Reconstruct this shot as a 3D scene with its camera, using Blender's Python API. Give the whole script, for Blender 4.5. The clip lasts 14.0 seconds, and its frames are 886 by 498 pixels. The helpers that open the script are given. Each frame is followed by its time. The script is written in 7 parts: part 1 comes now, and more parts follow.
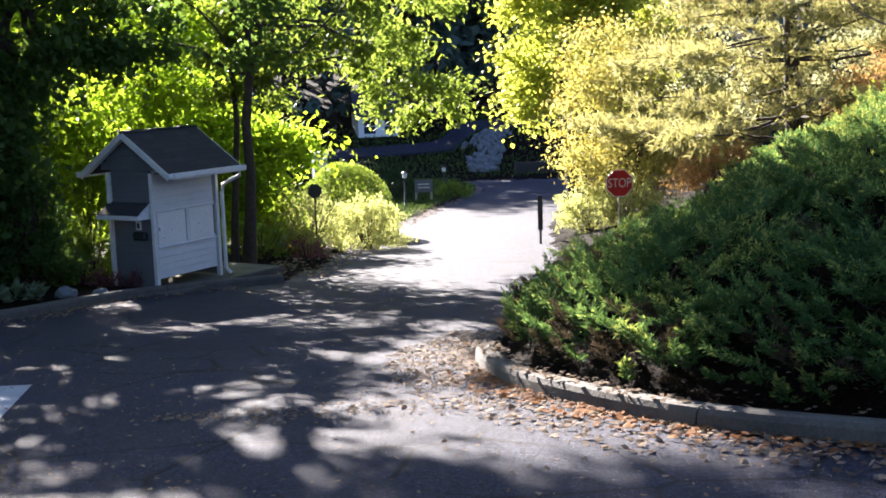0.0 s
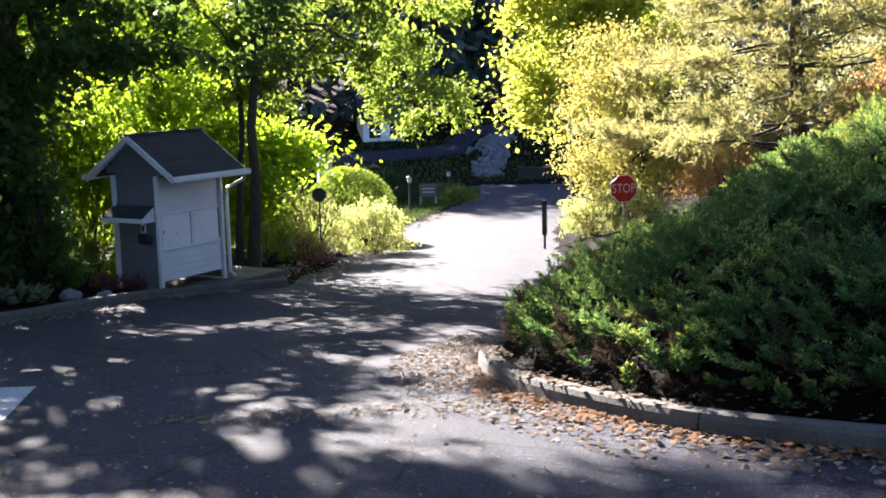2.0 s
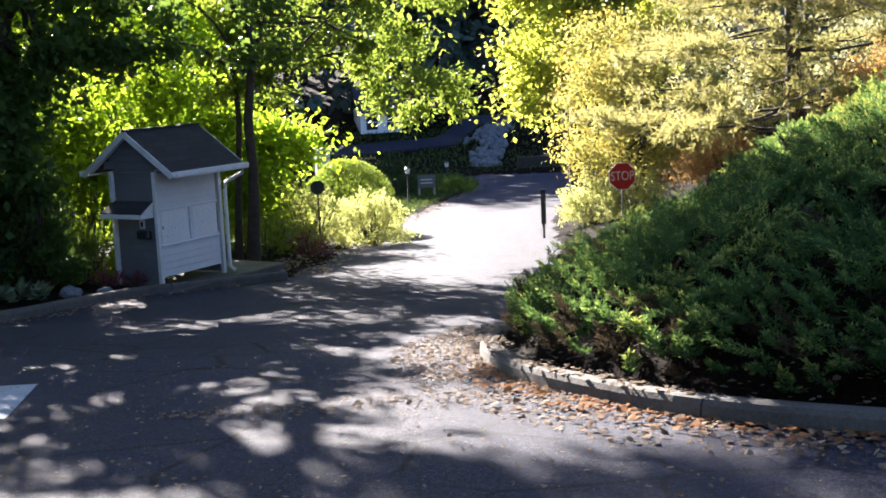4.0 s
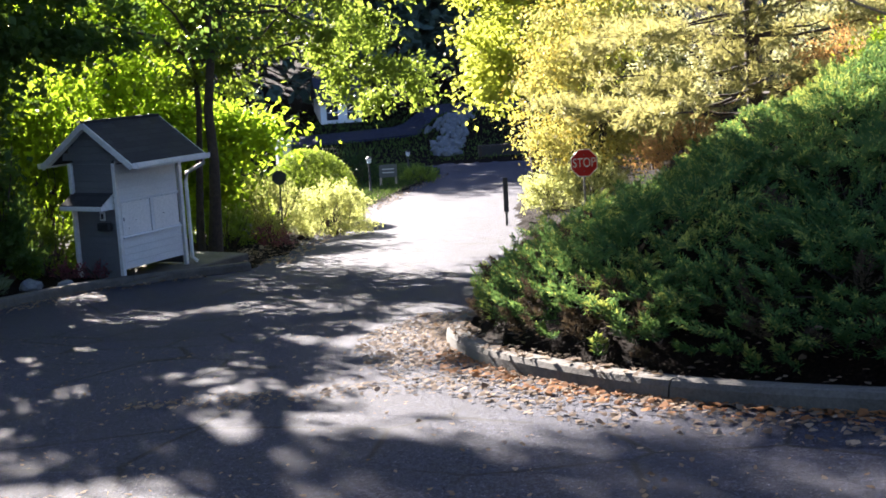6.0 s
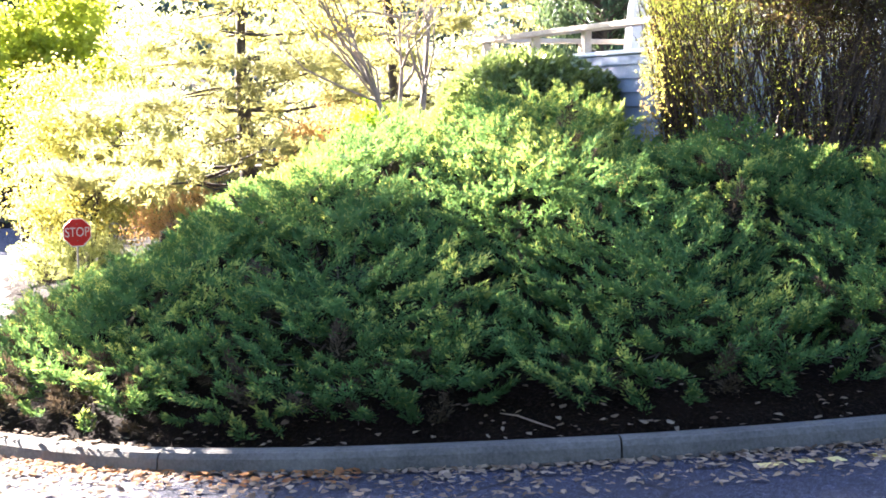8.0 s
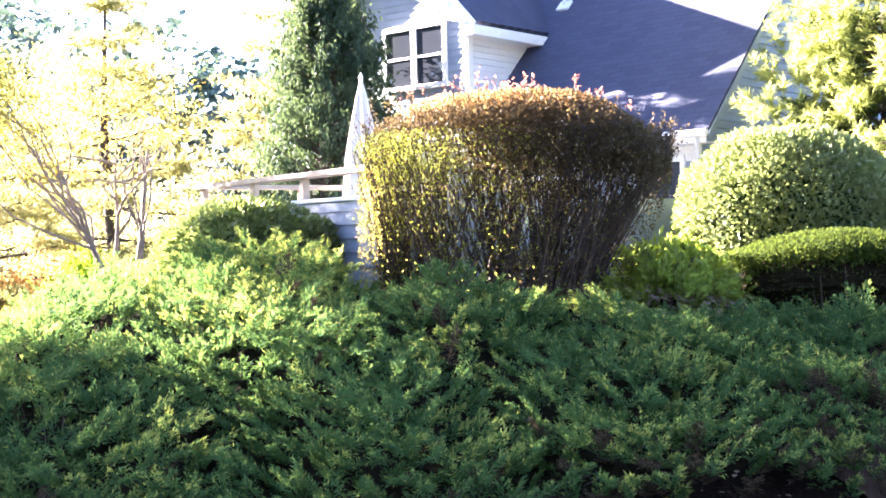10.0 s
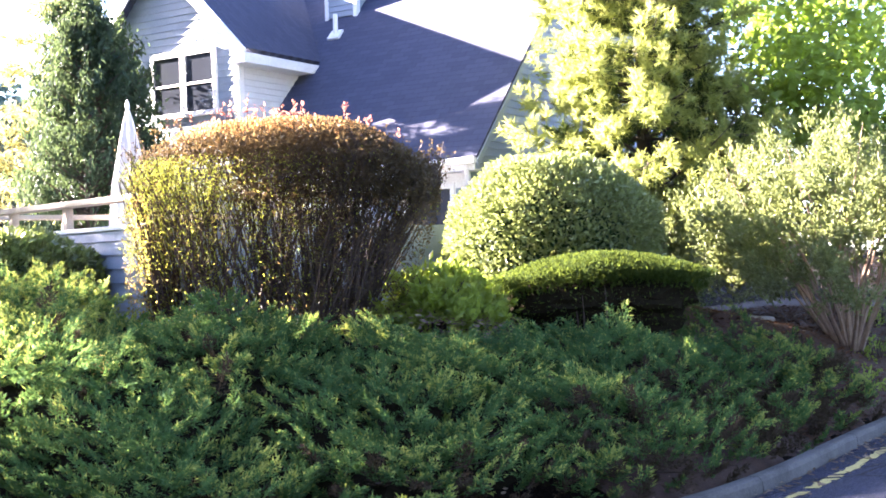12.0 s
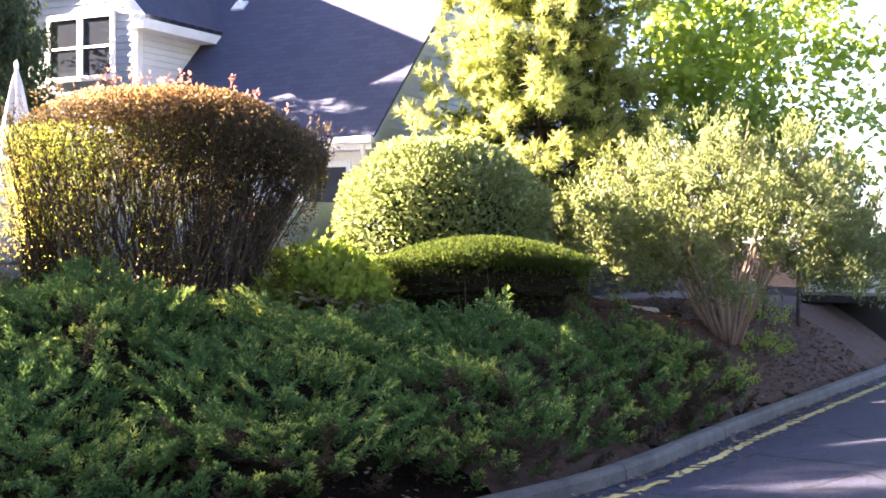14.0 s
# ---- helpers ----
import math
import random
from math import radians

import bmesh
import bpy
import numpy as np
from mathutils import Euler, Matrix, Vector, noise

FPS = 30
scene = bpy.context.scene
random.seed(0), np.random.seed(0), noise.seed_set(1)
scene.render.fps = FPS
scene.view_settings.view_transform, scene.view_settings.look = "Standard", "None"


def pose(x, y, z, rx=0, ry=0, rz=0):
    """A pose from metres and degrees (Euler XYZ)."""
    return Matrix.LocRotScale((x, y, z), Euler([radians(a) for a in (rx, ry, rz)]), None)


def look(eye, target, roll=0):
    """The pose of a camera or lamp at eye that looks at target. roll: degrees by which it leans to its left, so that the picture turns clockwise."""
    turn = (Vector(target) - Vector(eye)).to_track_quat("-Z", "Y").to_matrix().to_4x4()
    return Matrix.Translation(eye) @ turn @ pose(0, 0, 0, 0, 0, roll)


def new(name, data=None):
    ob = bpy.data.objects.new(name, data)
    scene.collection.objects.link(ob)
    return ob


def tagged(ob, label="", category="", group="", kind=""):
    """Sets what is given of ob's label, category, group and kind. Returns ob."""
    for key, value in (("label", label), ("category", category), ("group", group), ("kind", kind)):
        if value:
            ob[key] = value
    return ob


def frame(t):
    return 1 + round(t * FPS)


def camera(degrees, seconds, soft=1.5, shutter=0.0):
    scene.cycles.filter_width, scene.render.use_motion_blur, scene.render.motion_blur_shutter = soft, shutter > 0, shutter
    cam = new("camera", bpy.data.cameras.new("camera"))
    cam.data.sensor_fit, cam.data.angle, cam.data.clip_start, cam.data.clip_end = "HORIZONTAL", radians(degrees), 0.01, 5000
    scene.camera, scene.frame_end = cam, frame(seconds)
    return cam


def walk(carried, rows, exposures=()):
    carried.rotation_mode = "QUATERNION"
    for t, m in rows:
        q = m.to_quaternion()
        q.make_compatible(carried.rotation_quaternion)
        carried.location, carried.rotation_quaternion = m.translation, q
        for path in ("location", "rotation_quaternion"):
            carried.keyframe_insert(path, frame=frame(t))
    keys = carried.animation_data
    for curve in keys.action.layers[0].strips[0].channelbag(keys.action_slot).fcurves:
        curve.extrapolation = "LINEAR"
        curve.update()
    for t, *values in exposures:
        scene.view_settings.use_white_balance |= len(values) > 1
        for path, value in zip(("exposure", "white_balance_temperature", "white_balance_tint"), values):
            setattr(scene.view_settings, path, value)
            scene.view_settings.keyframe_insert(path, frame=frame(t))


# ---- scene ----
cam = camera(39.62, 14.0, 1.75)
PATH = [
    (0, pose(0.000, 0.000, 1.600, 81.630, 1.883, -0.200)),
    (0.5, pose(0.016, -0.006, 1.593, 81.664, 1.971, -0.376)),
    (1, pose(0.013, -0.007, 1.595, 81.871, 2.150, -0.392)),
    (1.5, pose(0.012, -0.016, 1.593, 81.649, 1.916, -0.179)),
    (2, pose(0.009, -0.026, 1.599, 81.854, 1.609, 0.051)),
    (2.5, pose(0.023, -0.034, 1.589, 81.625, 2.105, 0.289)),
    (3, pose(0.020, -0.028, 1.598, 81.379, 2.224, 0.287)),
    (5.3, pose(-0.048, 0.015, 1.569, 81.471, 2.990, -0.607)),
    (5.5, pose(-0.057, 0.018, 1.560, 81.260, 2.624, -0.454)),
    (6, pose(-0.029, 0.008, 1.564, 80.851, 3.039, -1.997)),
    (6.5, pose(0.011, -0.084, 1.618, 83.013, 2.430, -7.962)),
    (7, pose(0.037, -0.234, 1.650, 82.582, 1.663, -13.854)),
    (7.5, pose(0.036, -0.144, 1.620, 83.563, 0.101, -19.968)),
    (7.9, pose(0.029, -0.210, 1.608, 83.437, 0.557, -23.837)),
    (8, pose(0.021, -0.217, 1.630, 83.272, 0.601, -24.824)),
    (8.3, pose(0.080, -0.219, 1.669, 83.916, 0.634, -26.937)),
    (8.5, pose(0.097, -0.166, 1.719, 84.653, 0.057, -28.531)),
    (8.7, pose(0.102, -0.131, 1.767, 85.592, 0.291, -30.821)),
    (10.8, pose(0.084, -0.292, 1.691, 90.515, 1.835, -43.726)),
    (11, pose(0.093, -0.289, 1.706, 90.069, 1.748, -45.990)),
    (11.5, pose(0.108, -0.263, 1.685, 90.422, 1.673, -46.289)),
    (12, pose(0.096, -0.326, 1.700, 90.496, 2.313, -47.860)),
    (12.5, pose(0.098, -0.310, 1.685, 90.376, 1.800, -48.696)),
    (13, pose(0.101, -0.360, 1.702, 90.404, 0.684, -49.885)),
    (13.5, pose(0.173, -0.368, 1.707, 90.747, 0.250, -52.053)),
    (14, pose(0.293, -0.550, 1.692, 89.521, -0.197, -52.028)),
]
EXPOSURES = [(0.0, 2.95, 6100, 17), (6.0, 2.95, 6150, 17), (6.8, 2.95, 6300, 17), (7.3, 3.0, 6300, 19), (8.0, 4.7, 6200, 19), (8.7, 4.85, 6100, 21), (10.8, 4.82, 6300, 28), (12.5, 4.7, 6450, 28), (14.0, 4.5, 7100, 29)]
SKY_STRENGTH, SUN_STRENGTH = 0.05, 5.0
walk(cam, PATH, EXPOSURES)

# ---- world and sun ----
SUN_LEFT, SUN_UP = radians(23), radians(22)
sun_way = Vector((-math.sin(SUN_LEFT) * math.cos(SUN_UP), math.cos(SUN_LEFT) * math.cos(SUN_UP), math.sin(SUN_UP)))
world = bpy.data.worlds.new("world")
scene.world = world
world.use_nodes = True
wn = world.node_tree.nodes
sky = wn.new("ShaderNodeTexSky")
sky.sky_type, sky.sun_disc = "NISHITA", False
sky.sun_elevation, sky.sun_rotation = SUN_UP, -SUN_LEFT
sky.air_density, sky.dust_density = 0.6, 0.5
wn["Background"].inputs[1].default_value = SKY_STRENGTH
world.node_tree.links.new(sky.outputs[0], wn["Background"].inputs[0])
sun_data = bpy.data.lights.new("sun", "SUN")
sun_data.energy, sun_data.angle, sun_data.color = SUN_STRENGTH, radians(0.53), (1.0, 0.91, 0.76)
sun = new("sun", sun_data)
sun.matrix_world = look((0, 0, 60), Vector((0, 0, 60)) - sun_way)


# ---- materials ----
class Nodes:
    """A small writer of node materials."""

    def __init__(self, name):
        self.mat = bpy.data.materials.new(name)
        self.mat.use_nodes = True
        self.tree = self.mat.node_tree
        self.bsdf = self.tree.nodes["Principled BSDF"]
        self.out = self.tree.nodes["Material Output"]

    def add(self, kind, **props):
        n = self.tree.nodes.new("ShaderNode" + kind)
        for k, v in props.items():
            if k.startswith("i_"):
                n.inputs[k[2:].replace("_", " ")].default_value = v
            else:
                setattr(n, k, v)
        return n

    def link(self, a, b):
        self.tree.links.new(a, b)

    def noise(self, scale, detail=4.0, rough=0.6):
        n = self.add("TexNoise")
        n.inputs["Scale"].default_value, n.inputs["Detail"].default_value, n.inputs["Roughness"].default_value = scale, detail, rough
        co = self.add("TexCoord")
        self.link(co.outputs["Object"], n.inputs["Vector"])
        return n.outputs["Fac"]

    def ramp(self, fac, stops):
        n = self.add("ValToRGB")
        e = n.color_ramp.elements
        while len(e) < len(stops):
            e.new(0.5)
        for el, (p, c) in zip(e, stops):
            el.position, el.color = p, (*c, 1.0)
        self.link(fac, n.inputs[0])
        return n.outputs["Color"]

    def mix(self, fac, a, b, blend="MIX"):
        n = self.add("Mix", data_type="RGBA", blend_type=blend)
        for s, v in ((n.inputs[0], fac), (n.inputs[6], a), (n.inputs[7], b)):
            if isinstance(v, (int, float)):
                s.default_value = v
            elif isinstance(v, tuple):
                s.default_value = (*v, 1.0)
            else:
                self.link(v, s)
        return n.outputs[2]

    def bump(self, height, strength, distance=0.02):
        n = self.add("Bump")
        n.inputs["Strength"].default_value, n.inputs["Distance"].default_value = strength, distance
        self.link(height, n.inputs["Height"])
        self.link(n.outputs["Normal"], self.bsdf.inputs["Normal"])

    def base(self, colour, rough=0.7, metal=0.0):
        s = self.bsdf.inputs["Base Color"]
        if isinstance(colour, tuple):
            s.default_value = (*colour, 1.0)
        else:
            self.link(colour, s)
        self.bsdf.inputs["Roughness"].default_value, self.bsdf.inputs["Metallic"].default_value = rough, metal
        return self


def leaf_mat(name, dark, light, through_colour=None, share=0.45, rough=0.5, shine=0.08):
    """Leaves: each one its own tint, some light shining through."""
    m = Nodes(name)
    geo = m.add("NewGeometry")
    col = m.ramp(geo.outputs["Random Per Island"], [(0.0, dark), (0.55, tuple((a + b) / 2 for a, b in zip(dark, light))), (1.0, light)])
    big = m.noise(0.8, 2.0)
    col = m.mix(m.ramp(big, [(0.35, (0, 0, 0)), (0.7, (0.35, 0.35, 0.35))]), col, light)
    m.base(col, rough)
    m.bsdf.inputs["Specular IOR Level"].default_value = shine
    tr = m.add("BsdfTranslucent")
    m.link(m.mix(0.5, col, through_colour or light), tr.inputs["Color"])
    mx = m.add("MixShader")
    mx.inputs[0].default_value = share
    m.link(m.bsdf.outputs[0], mx.inputs[1])
    m.link(tr.outputs[0], mx.inputs[2])
    m.link(mx.outputs[0], m.out.inputs["Surface"])
    return m.mat


def plain_mat(name, a, b, scale=6.0, rough=0.7, metal=0.0, bump=0.0, fine=80.0):
    """Two tones mixed by coarse and fine noise, with a fine relief."""
    m = Nodes(name)
    n1, n2 = m.noise(scale), m.noise(fine, 3.0)
    col = m.mix(m.ramp(n1, [(0.3, (0, 0, 0)), (0.7, (1, 1, 1))]), a, b)
    col = m.mix(0.35, col, m.ramp(n2, [(0.3, tuple(v * 0.75 for v in a)), (0.7, tuple(min(1, v * 1.2) for v in b))]))
    m.base(col, rough, metal)
    if bump:
        m.bump(n2, bump, 0.01)
    return m.mat


def asphalt_mat():
    m = Nodes("asphalt")
    fine, mid, big = m.noise(70, 4.0, 0.8), m.noise(2.2, 5.0), m.noise(0.35, 3.0)
    col = m.ramp(fine, [(0.32, (0.006, 0.007, 0.015)), (0.48, (0.018, 0.021, 0.052)), (0.58, (0.057, 0.063, 0.108)), (0.66, (0.26, 0.26, 0.28))])
    col = m.mix(m.ramp(mid, [(0.40, (0, 0, 0)), (0.75, (0.5, 0.5, 0.5))]), col, (0.036, 0.039, 0.062))
    col = m.mix(m.ramp(big, [(0.35, (0.55, 0.55, 0.55)), (0.6, (0, 0, 0))]), col, (0.025, 0.026, 0.044))
    co = m.add("TexCoord")
    wob = m.add("TexNoise")
    wob.inputs["Scale"].default_value = 1.4
    m.link(co.outputs["Object"], wob.inputs["Vector"])
    warped = m.mix(0.12, co.outputs["Object"], wob.outputs["Color"], "ADD")
    vor = m.add("TexVoronoi", feature="DISTANCE_TO_EDGE")
    vor.inputs["Scale"].default_value = 0.75
    m.link(warped, vor.inputs["Vector"])
    crack = m.ramp(vor.outputs["Distance"], [(0.0, (1, 1, 1)), (0.010, (0.7, 0.7, 0.7)), (0.022, (0, 0, 0))])
    patchy = m.ramp(m.noise(0.5, 2.0), [(0.42, (0, 0, 0)), (0.52, (1, 1, 1))])
    col = m.mix(m.mix(1.0, crack, patchy, "MULTIPLY"), col, (0.006, 0.006, 0.008))
    mott = m.noise(26, 6.0, 0.8)
    col = m.mix(0.85, col, m.mix(1.0, col, m.ramp(mott, [(0.32, (0.35, 0.35, 0.36)), (0.5, (0.9, 0.9, 0.9)), (0.68, (2.6, 2.55, 2.45))]), "MULTIPLY"))
    stones = m.add("TexVoronoi", feature="F1")
    stones.inputs["Scale"].default_value = 62.0
    m.link(co.outputs["Object"], stones.inputs["Vector"])
    col = m.mix(0.5, col, m.mix(1.0, col, m.ramp(stones.outputs["Distance"], [(0.1, (1.9, 1.85, 1.8)), (0.35, (0.9, 0.9, 0.95)), (0.6, (0.3, 0.3, 0.34))]), "MULTIPLY"))
    m.base(col, 0.80)
    m.bsdf.inputs["Specular IOR Level"].default_value = 0.26
    m.bump(m.mix(0.5, fine, mott), 1.0, 0.035)
    return m.mat


def ground_mat():
    """Mulch and leaf mould, with grass further off by the lawn's own patches."""
    m = Nodes("mulch")
    n1, n2 = m.noise(38, 4.0), m.noise(3.0, 4.0)
    # Soil near black: the deep shade under the junipers is in the colour.
    col = m.ramp(n1, [(0.28, (0.002, 0.0015, 0.001)), (0.55, (0.008, 0.005, 0.0035)), (0.78, (0.042, 0.025, 0.017))])
    col = m.mix(m.ramp(n2, [(0.45, (0, 0, 0)), (0.7, (0.5, 0.5, 0.5))]), col, (0.016, 0.009, 0.006))
    m.base(col, 0.95)
    m.bsdf.inputs["Specular IOR Level"].default_value = 0.05
    m.bump(n1, 0.9, 0.03)
    return m.mat


ASPHALT, MULCH = asphalt_mat(), ground_mat()
BARK_MULCH = plain_mat("bark_mulch", (0.026, 0.012, 0.007), (0.080, 0.038, 0.023), 5.0, 0.95, 0, 0.9, 42)
CONCRETE = plain_mat("concrete", (0.042, 0.038, 0.034), (0.125, 0.114, 0.102), 2.6, 0.9, 0, 0.5, 45)
YELLOW_PAINT = plain_mat("worn_yellow_paint", (0.36, 0.28, 0.09), (0.58, 0.47, 0.16), 9.0, 0.75, 0, 0.3, 50)
WHITE_PAINT_LINE = plain_mat("worn_road_paint", (0.24, 0.26, 0.29), (0.42, 0.44, 0.46), 4.0, 0.8, 0, 0.3, 60)
GREY_SIDING = plain_mat("grey_siding", (0.105, 0.108, 0.118), (0.135, 0.138, 0.148), 2.0, 0.6, 0, 0.15, 40)
PALE_SIDING = plain_mat("pale_grey_siding", (0.58, 0.59, 0.61), (0.68, 0.69, 0.70), 2.0, 0.6, 0, 0.15, 40)
BLUE_SIDING = plain_mat("blue_grey_siding", (0.205, 0.250, 0.305), (0.255, 0.300, 0.355), 2.0, 0.6, 0, 0.15, 40)
# White trim dulled for the kiosk: its shade is put into the colour.
DULL_TRIM = plain_mat("shaded_white_trim", (0.56, 0.55, 0.53), (0.72, 0.71, 0.69), 3.0, 0.65, 0, 0.15, 30)
WHITE_TRIM = plain_mat("white_trim", (0.72, 0.71, 0.70), (0.82, 0.82, 0.81), 3.0, 0.55, 0, 0.1, 30)
BOARD_WHITE = plain_mat("pale_board", (0.70, 0.69, 0.68), (0.80, 0.78, 0.76), 2.0, 0.6, 0, 0.2, 25)
WOOD_RAIL = plain_mat("weathered_rail_wood", (0.30, 0.24, 0.18), (0.46, 0.39, 0.31), 5.0, 0.8, 0, 0.4, 50)
BLACK = plain_mat("black_plastic", (0.012, 0.012, 0.013), (0.02, 0.02, 0.022), 5.0, 0.5)
STEEL = plain_mat("dull_steel", (0.20, 0.20, 0.20), (0.30, 0.30, 0.30), 8.0, 0.5, 0.7)
DARK_STEEL = plain_mat("dark_green_steel", (0.035, 0.040, 0.038), (0.06, 0.062, 0.06), 8.0, 0.55, 0.3)
RED_SIGN = plain_mat("red_sign_sheet", (0.52, 0.020, 0.022), (0.60, 0.030, 0.028), 4.0, 0.4)
WHITE_SIGN = plain_mat("white_sign_sheet", (0.75, 0.75, 0.74), (0.82, 0.82, 0.80), 4.0, 0.4)


def shingle_mat(name, a, b):
    m = Nodes(name)
    co = m.add("TexCoord")
    br = m.add("TexBrick")
    br.inputs["Scale"].default_value = 1.0
    br.inputs["Mortar Size"].default_value, br.inputs["Brick Width"].default_value, br.inputs["Row Height"].default_value = 0.006, 0.3, 0.14
    br.inputs["Color1"].default_value, br.inputs["Color2"].default_value = (*a, 1), (*b, 1)
    br.inputs["Mortar"].default_value = (*tuple(v * 0.5 for v in a), 1)
    m.link(co.outputs["UV"], br.inputs["Vector"])
    col = m.mix(0.35, br.outputs["Color"], m.ramp(m.noise(60, 3), [(0.3, a), (0.7, b)]))
    m.base(col, 0.9)
    m.bump(br.outputs["Fac"], 0.25, -0.01)
    return m.mat


SHINGLE = shingle_mat("dark_shingles", (0.020, 0.020, 0.024), (0.042, 0.040, 0.046))
SHINGLE_BLUE = shingle_mat("slate_grey_shingles", (0.031, 0.037, 0.072), (0.050, 0.058, 0.098))
BARK = plain_mat("bark", (0.024, 0.017, 0.013), (0.075, 0.056, 0.042), 9.0, 0.95, 0, 0.9, 35)
BARK_GREY = plain_mat("grey_bark", (0.12, 0.10, 0.085), (0.24, 0.20, 0.17), 9.0, 0.95, 0, 0.8, 35)
TWIG = plain_mat("twigs", (0.030, 0.020, 0.016), (0.085, 0.056, 0.042), 9.0, 0.9)
TWIG_PALE = plain_mat("pale_stems", (0.20, 0.13, 0.09), (0.36, 0.26, 0.19), 9.0, 0.85)
STONE = plain_mat("grey_rock", (0.075, 0.08, 0.09), (0.19, 0.20, 0.215), 2.0, 0.9, 0, 0.5, 20)
UMBRELLA_CLOTH = plain_mat("umbrella_cloth", (0.55, 0.52, 0.52), (0.68, 0.65, 0.64), 3.0, 0.9, 0, 0.1, 60)
CAR_PAINT = plain_mat("white_car_paint", (0.70, 0.70, 0.68), (0.76, 0.76, 0.74), 2.0, 0.25)
TYRE = plain_mat("tyre_rubber", (0.012, 0.012, 0.012), (0.022, 0.022, 0.022), 9.0, 0.85)
PLATE_GREEN = plain_mat("green_plate", (0.10, 0.30, 0.24), (0.16, 0.38, 0.30), 5.0, 0.5)
GLASS = Nodes("window_glass").base((0.03, 0.035, 0.045), 0.05).mat
GRASS = leaf_mat("grass_blades", (0.035, 0.065, 0.015), (0.10, 0.15, 0.035), share=0.3)

L_OAK = leaf_mat("oak_leaves", (0.038, 0.072, 0.012), (0.110, 0.165, 0.036), (0.52, 0.66, 0.08), 0.52)
L_BRIGHT = leaf_mat("bright_green_leaves", (0.055, 0.115, 0.010), (0.130, 0.200, 0.020), (0.62, 0.84, 0.04), 0.64)
# Also colours the bush cores, standing in for the shade inside them.
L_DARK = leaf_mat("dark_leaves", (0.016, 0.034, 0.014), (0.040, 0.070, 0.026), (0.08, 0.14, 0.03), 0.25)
L_MAPLE = leaf_mat("turning_maple_leaves", (0.12, 0.17, 0.016), (0.27, 0.30, 0.040), (0.82, 0.86, 0.12), 0.62)
L_GOLD = leaf_mat("golden_leaves", (0.16, 0.13, 0.030), (0.34, 0.26, 0.06), (0.70, 0.55, 0.08), 0.5)
L_OLIVE = leaf_mat("olive_leaves", (0.085, 0.096, 0.028), (0.270, 0.260, 0.085), (0.82, 0.75, 0.19), 0.5)
L_ORANGE = leaf_mat("orange_brown_leaves", (0.22, 0.115, 0.040), (0.42, 0.25, 0.10), (0.82, 0.48, 0.16), 0.5)
L_PINE = leaf_mat("pine_needles", (0.060, 0.086, 0.036), (0.215, 0.218, 0.090), (0.76, 0.68, 0.23), 0.46)
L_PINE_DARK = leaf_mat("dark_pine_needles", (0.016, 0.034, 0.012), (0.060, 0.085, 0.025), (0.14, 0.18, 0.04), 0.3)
L_GOLDPINE = leaf_mat("golden_needles", (0.095, 0.125, 0.030), (0.36, 0.385, 0.12), (0.66, 0.72, 0.20), 0.46)
L_JUNIPER = leaf_mat("juniper_sprays", (0.024, 0.070, 0.033), (0.058, 0.124, 0.047), (0.28, 0.46, 0.10), 0.36, 0.7, 0.03)
# Young growth, paled further in colour for the sun on the spray ends.
L_JUNIPER_TIP = leaf_mat("juniper_sunlit_young_tips", (0.125, 0.185, 0.048), (0.240, 0.280, 0.085), (0.60, 0.66, 0.12), 0.42, 0.7, 0.04)
L_JUNIPER_OLD = leaf_mat("juniper_old_wood", (0.034, 0.025, 0.016), (0.086, 0.066, 0.042), (0.14, 0.10, 0.06), 0.2, 0.8, 0.02)
# Near-black filler: the shade in juniper hollows and hedge is in the colour.
HOLLOW_DARK = plain_mat("hollow_shade_filler", (0.006, 0.005, 0.003), (0.022, 0.018, 0.010), 14.0, 0.95, 0, 0.8, 60)
HOLLOW_DARK.node_tree.nodes["Principled BSDF"].inputs["Specular IOR Level"].default_value = 0.03
L_BOX = leaf_mat("boxwood_leaves", (0.088, 0.118, 0.042), (0.250, 0.285, 0.120), (0.46, 0.54, 0.14), 0.32, 0.32, 0.5)
L_BOX_GREEN = leaf_mat("dark_boxwood_leaves", (0.060, 0.095, 0.032), (0.180, 0.225, 0.085), (0.42, 0.52, 0.11), 0.30, 0.28, 0.6)
L_YEW = leaf_mat("yew_needles", (0.006, 0.013, 0.004), (0.040, 0.066, 0.014), (0.34, 0.46, 0.07), 0.20, 0.8, 0.05)
L_RED = leaf_mat("reddening_leaves", (0.022, 0.020, 0.012), (0.070, 0.054, 0.032), (0.36, 0.24, 0.09), 0.32, 0.5, 0.15)
# These tips and the yellow and bronze below hold the shrub's sunlight in colour.
L_RED_TIP = leaf_mat("sunlit_red_tips", (0.17, 0.085, 0.035), (0.38, 0.22, 0.10), (0.84, 0.50, 0.18), 0.45)
L_RED_SHOOT = leaf_mat("pink_red_shoots", (0.28, 0.10, 0.07), (0.50, 0.22, 0.15), (0.82, 0.36, 0.26), 0.45)
L_SUN_YELLOW = leaf_mat("sunlit_yellow_leaves", (0.060, 0.080, 0.018), (0.17, 0.19, 0.045), (0.74, 0.80, 0.12), 0.60)
L_BRONZE = leaf_mat("sunlit_bronze_leaves", (0.070, 0.058, 0.018), (0.200, 0.165, 0.055), (0.66, 0.54, 0.15), 0.48)
L_CEDAR = leaf_mat("cedar_sprays", (0.016, 0.038, 0.028), (0.052, 0.084, 0.048), (0.20, 0.28, 0.09), 0.24)
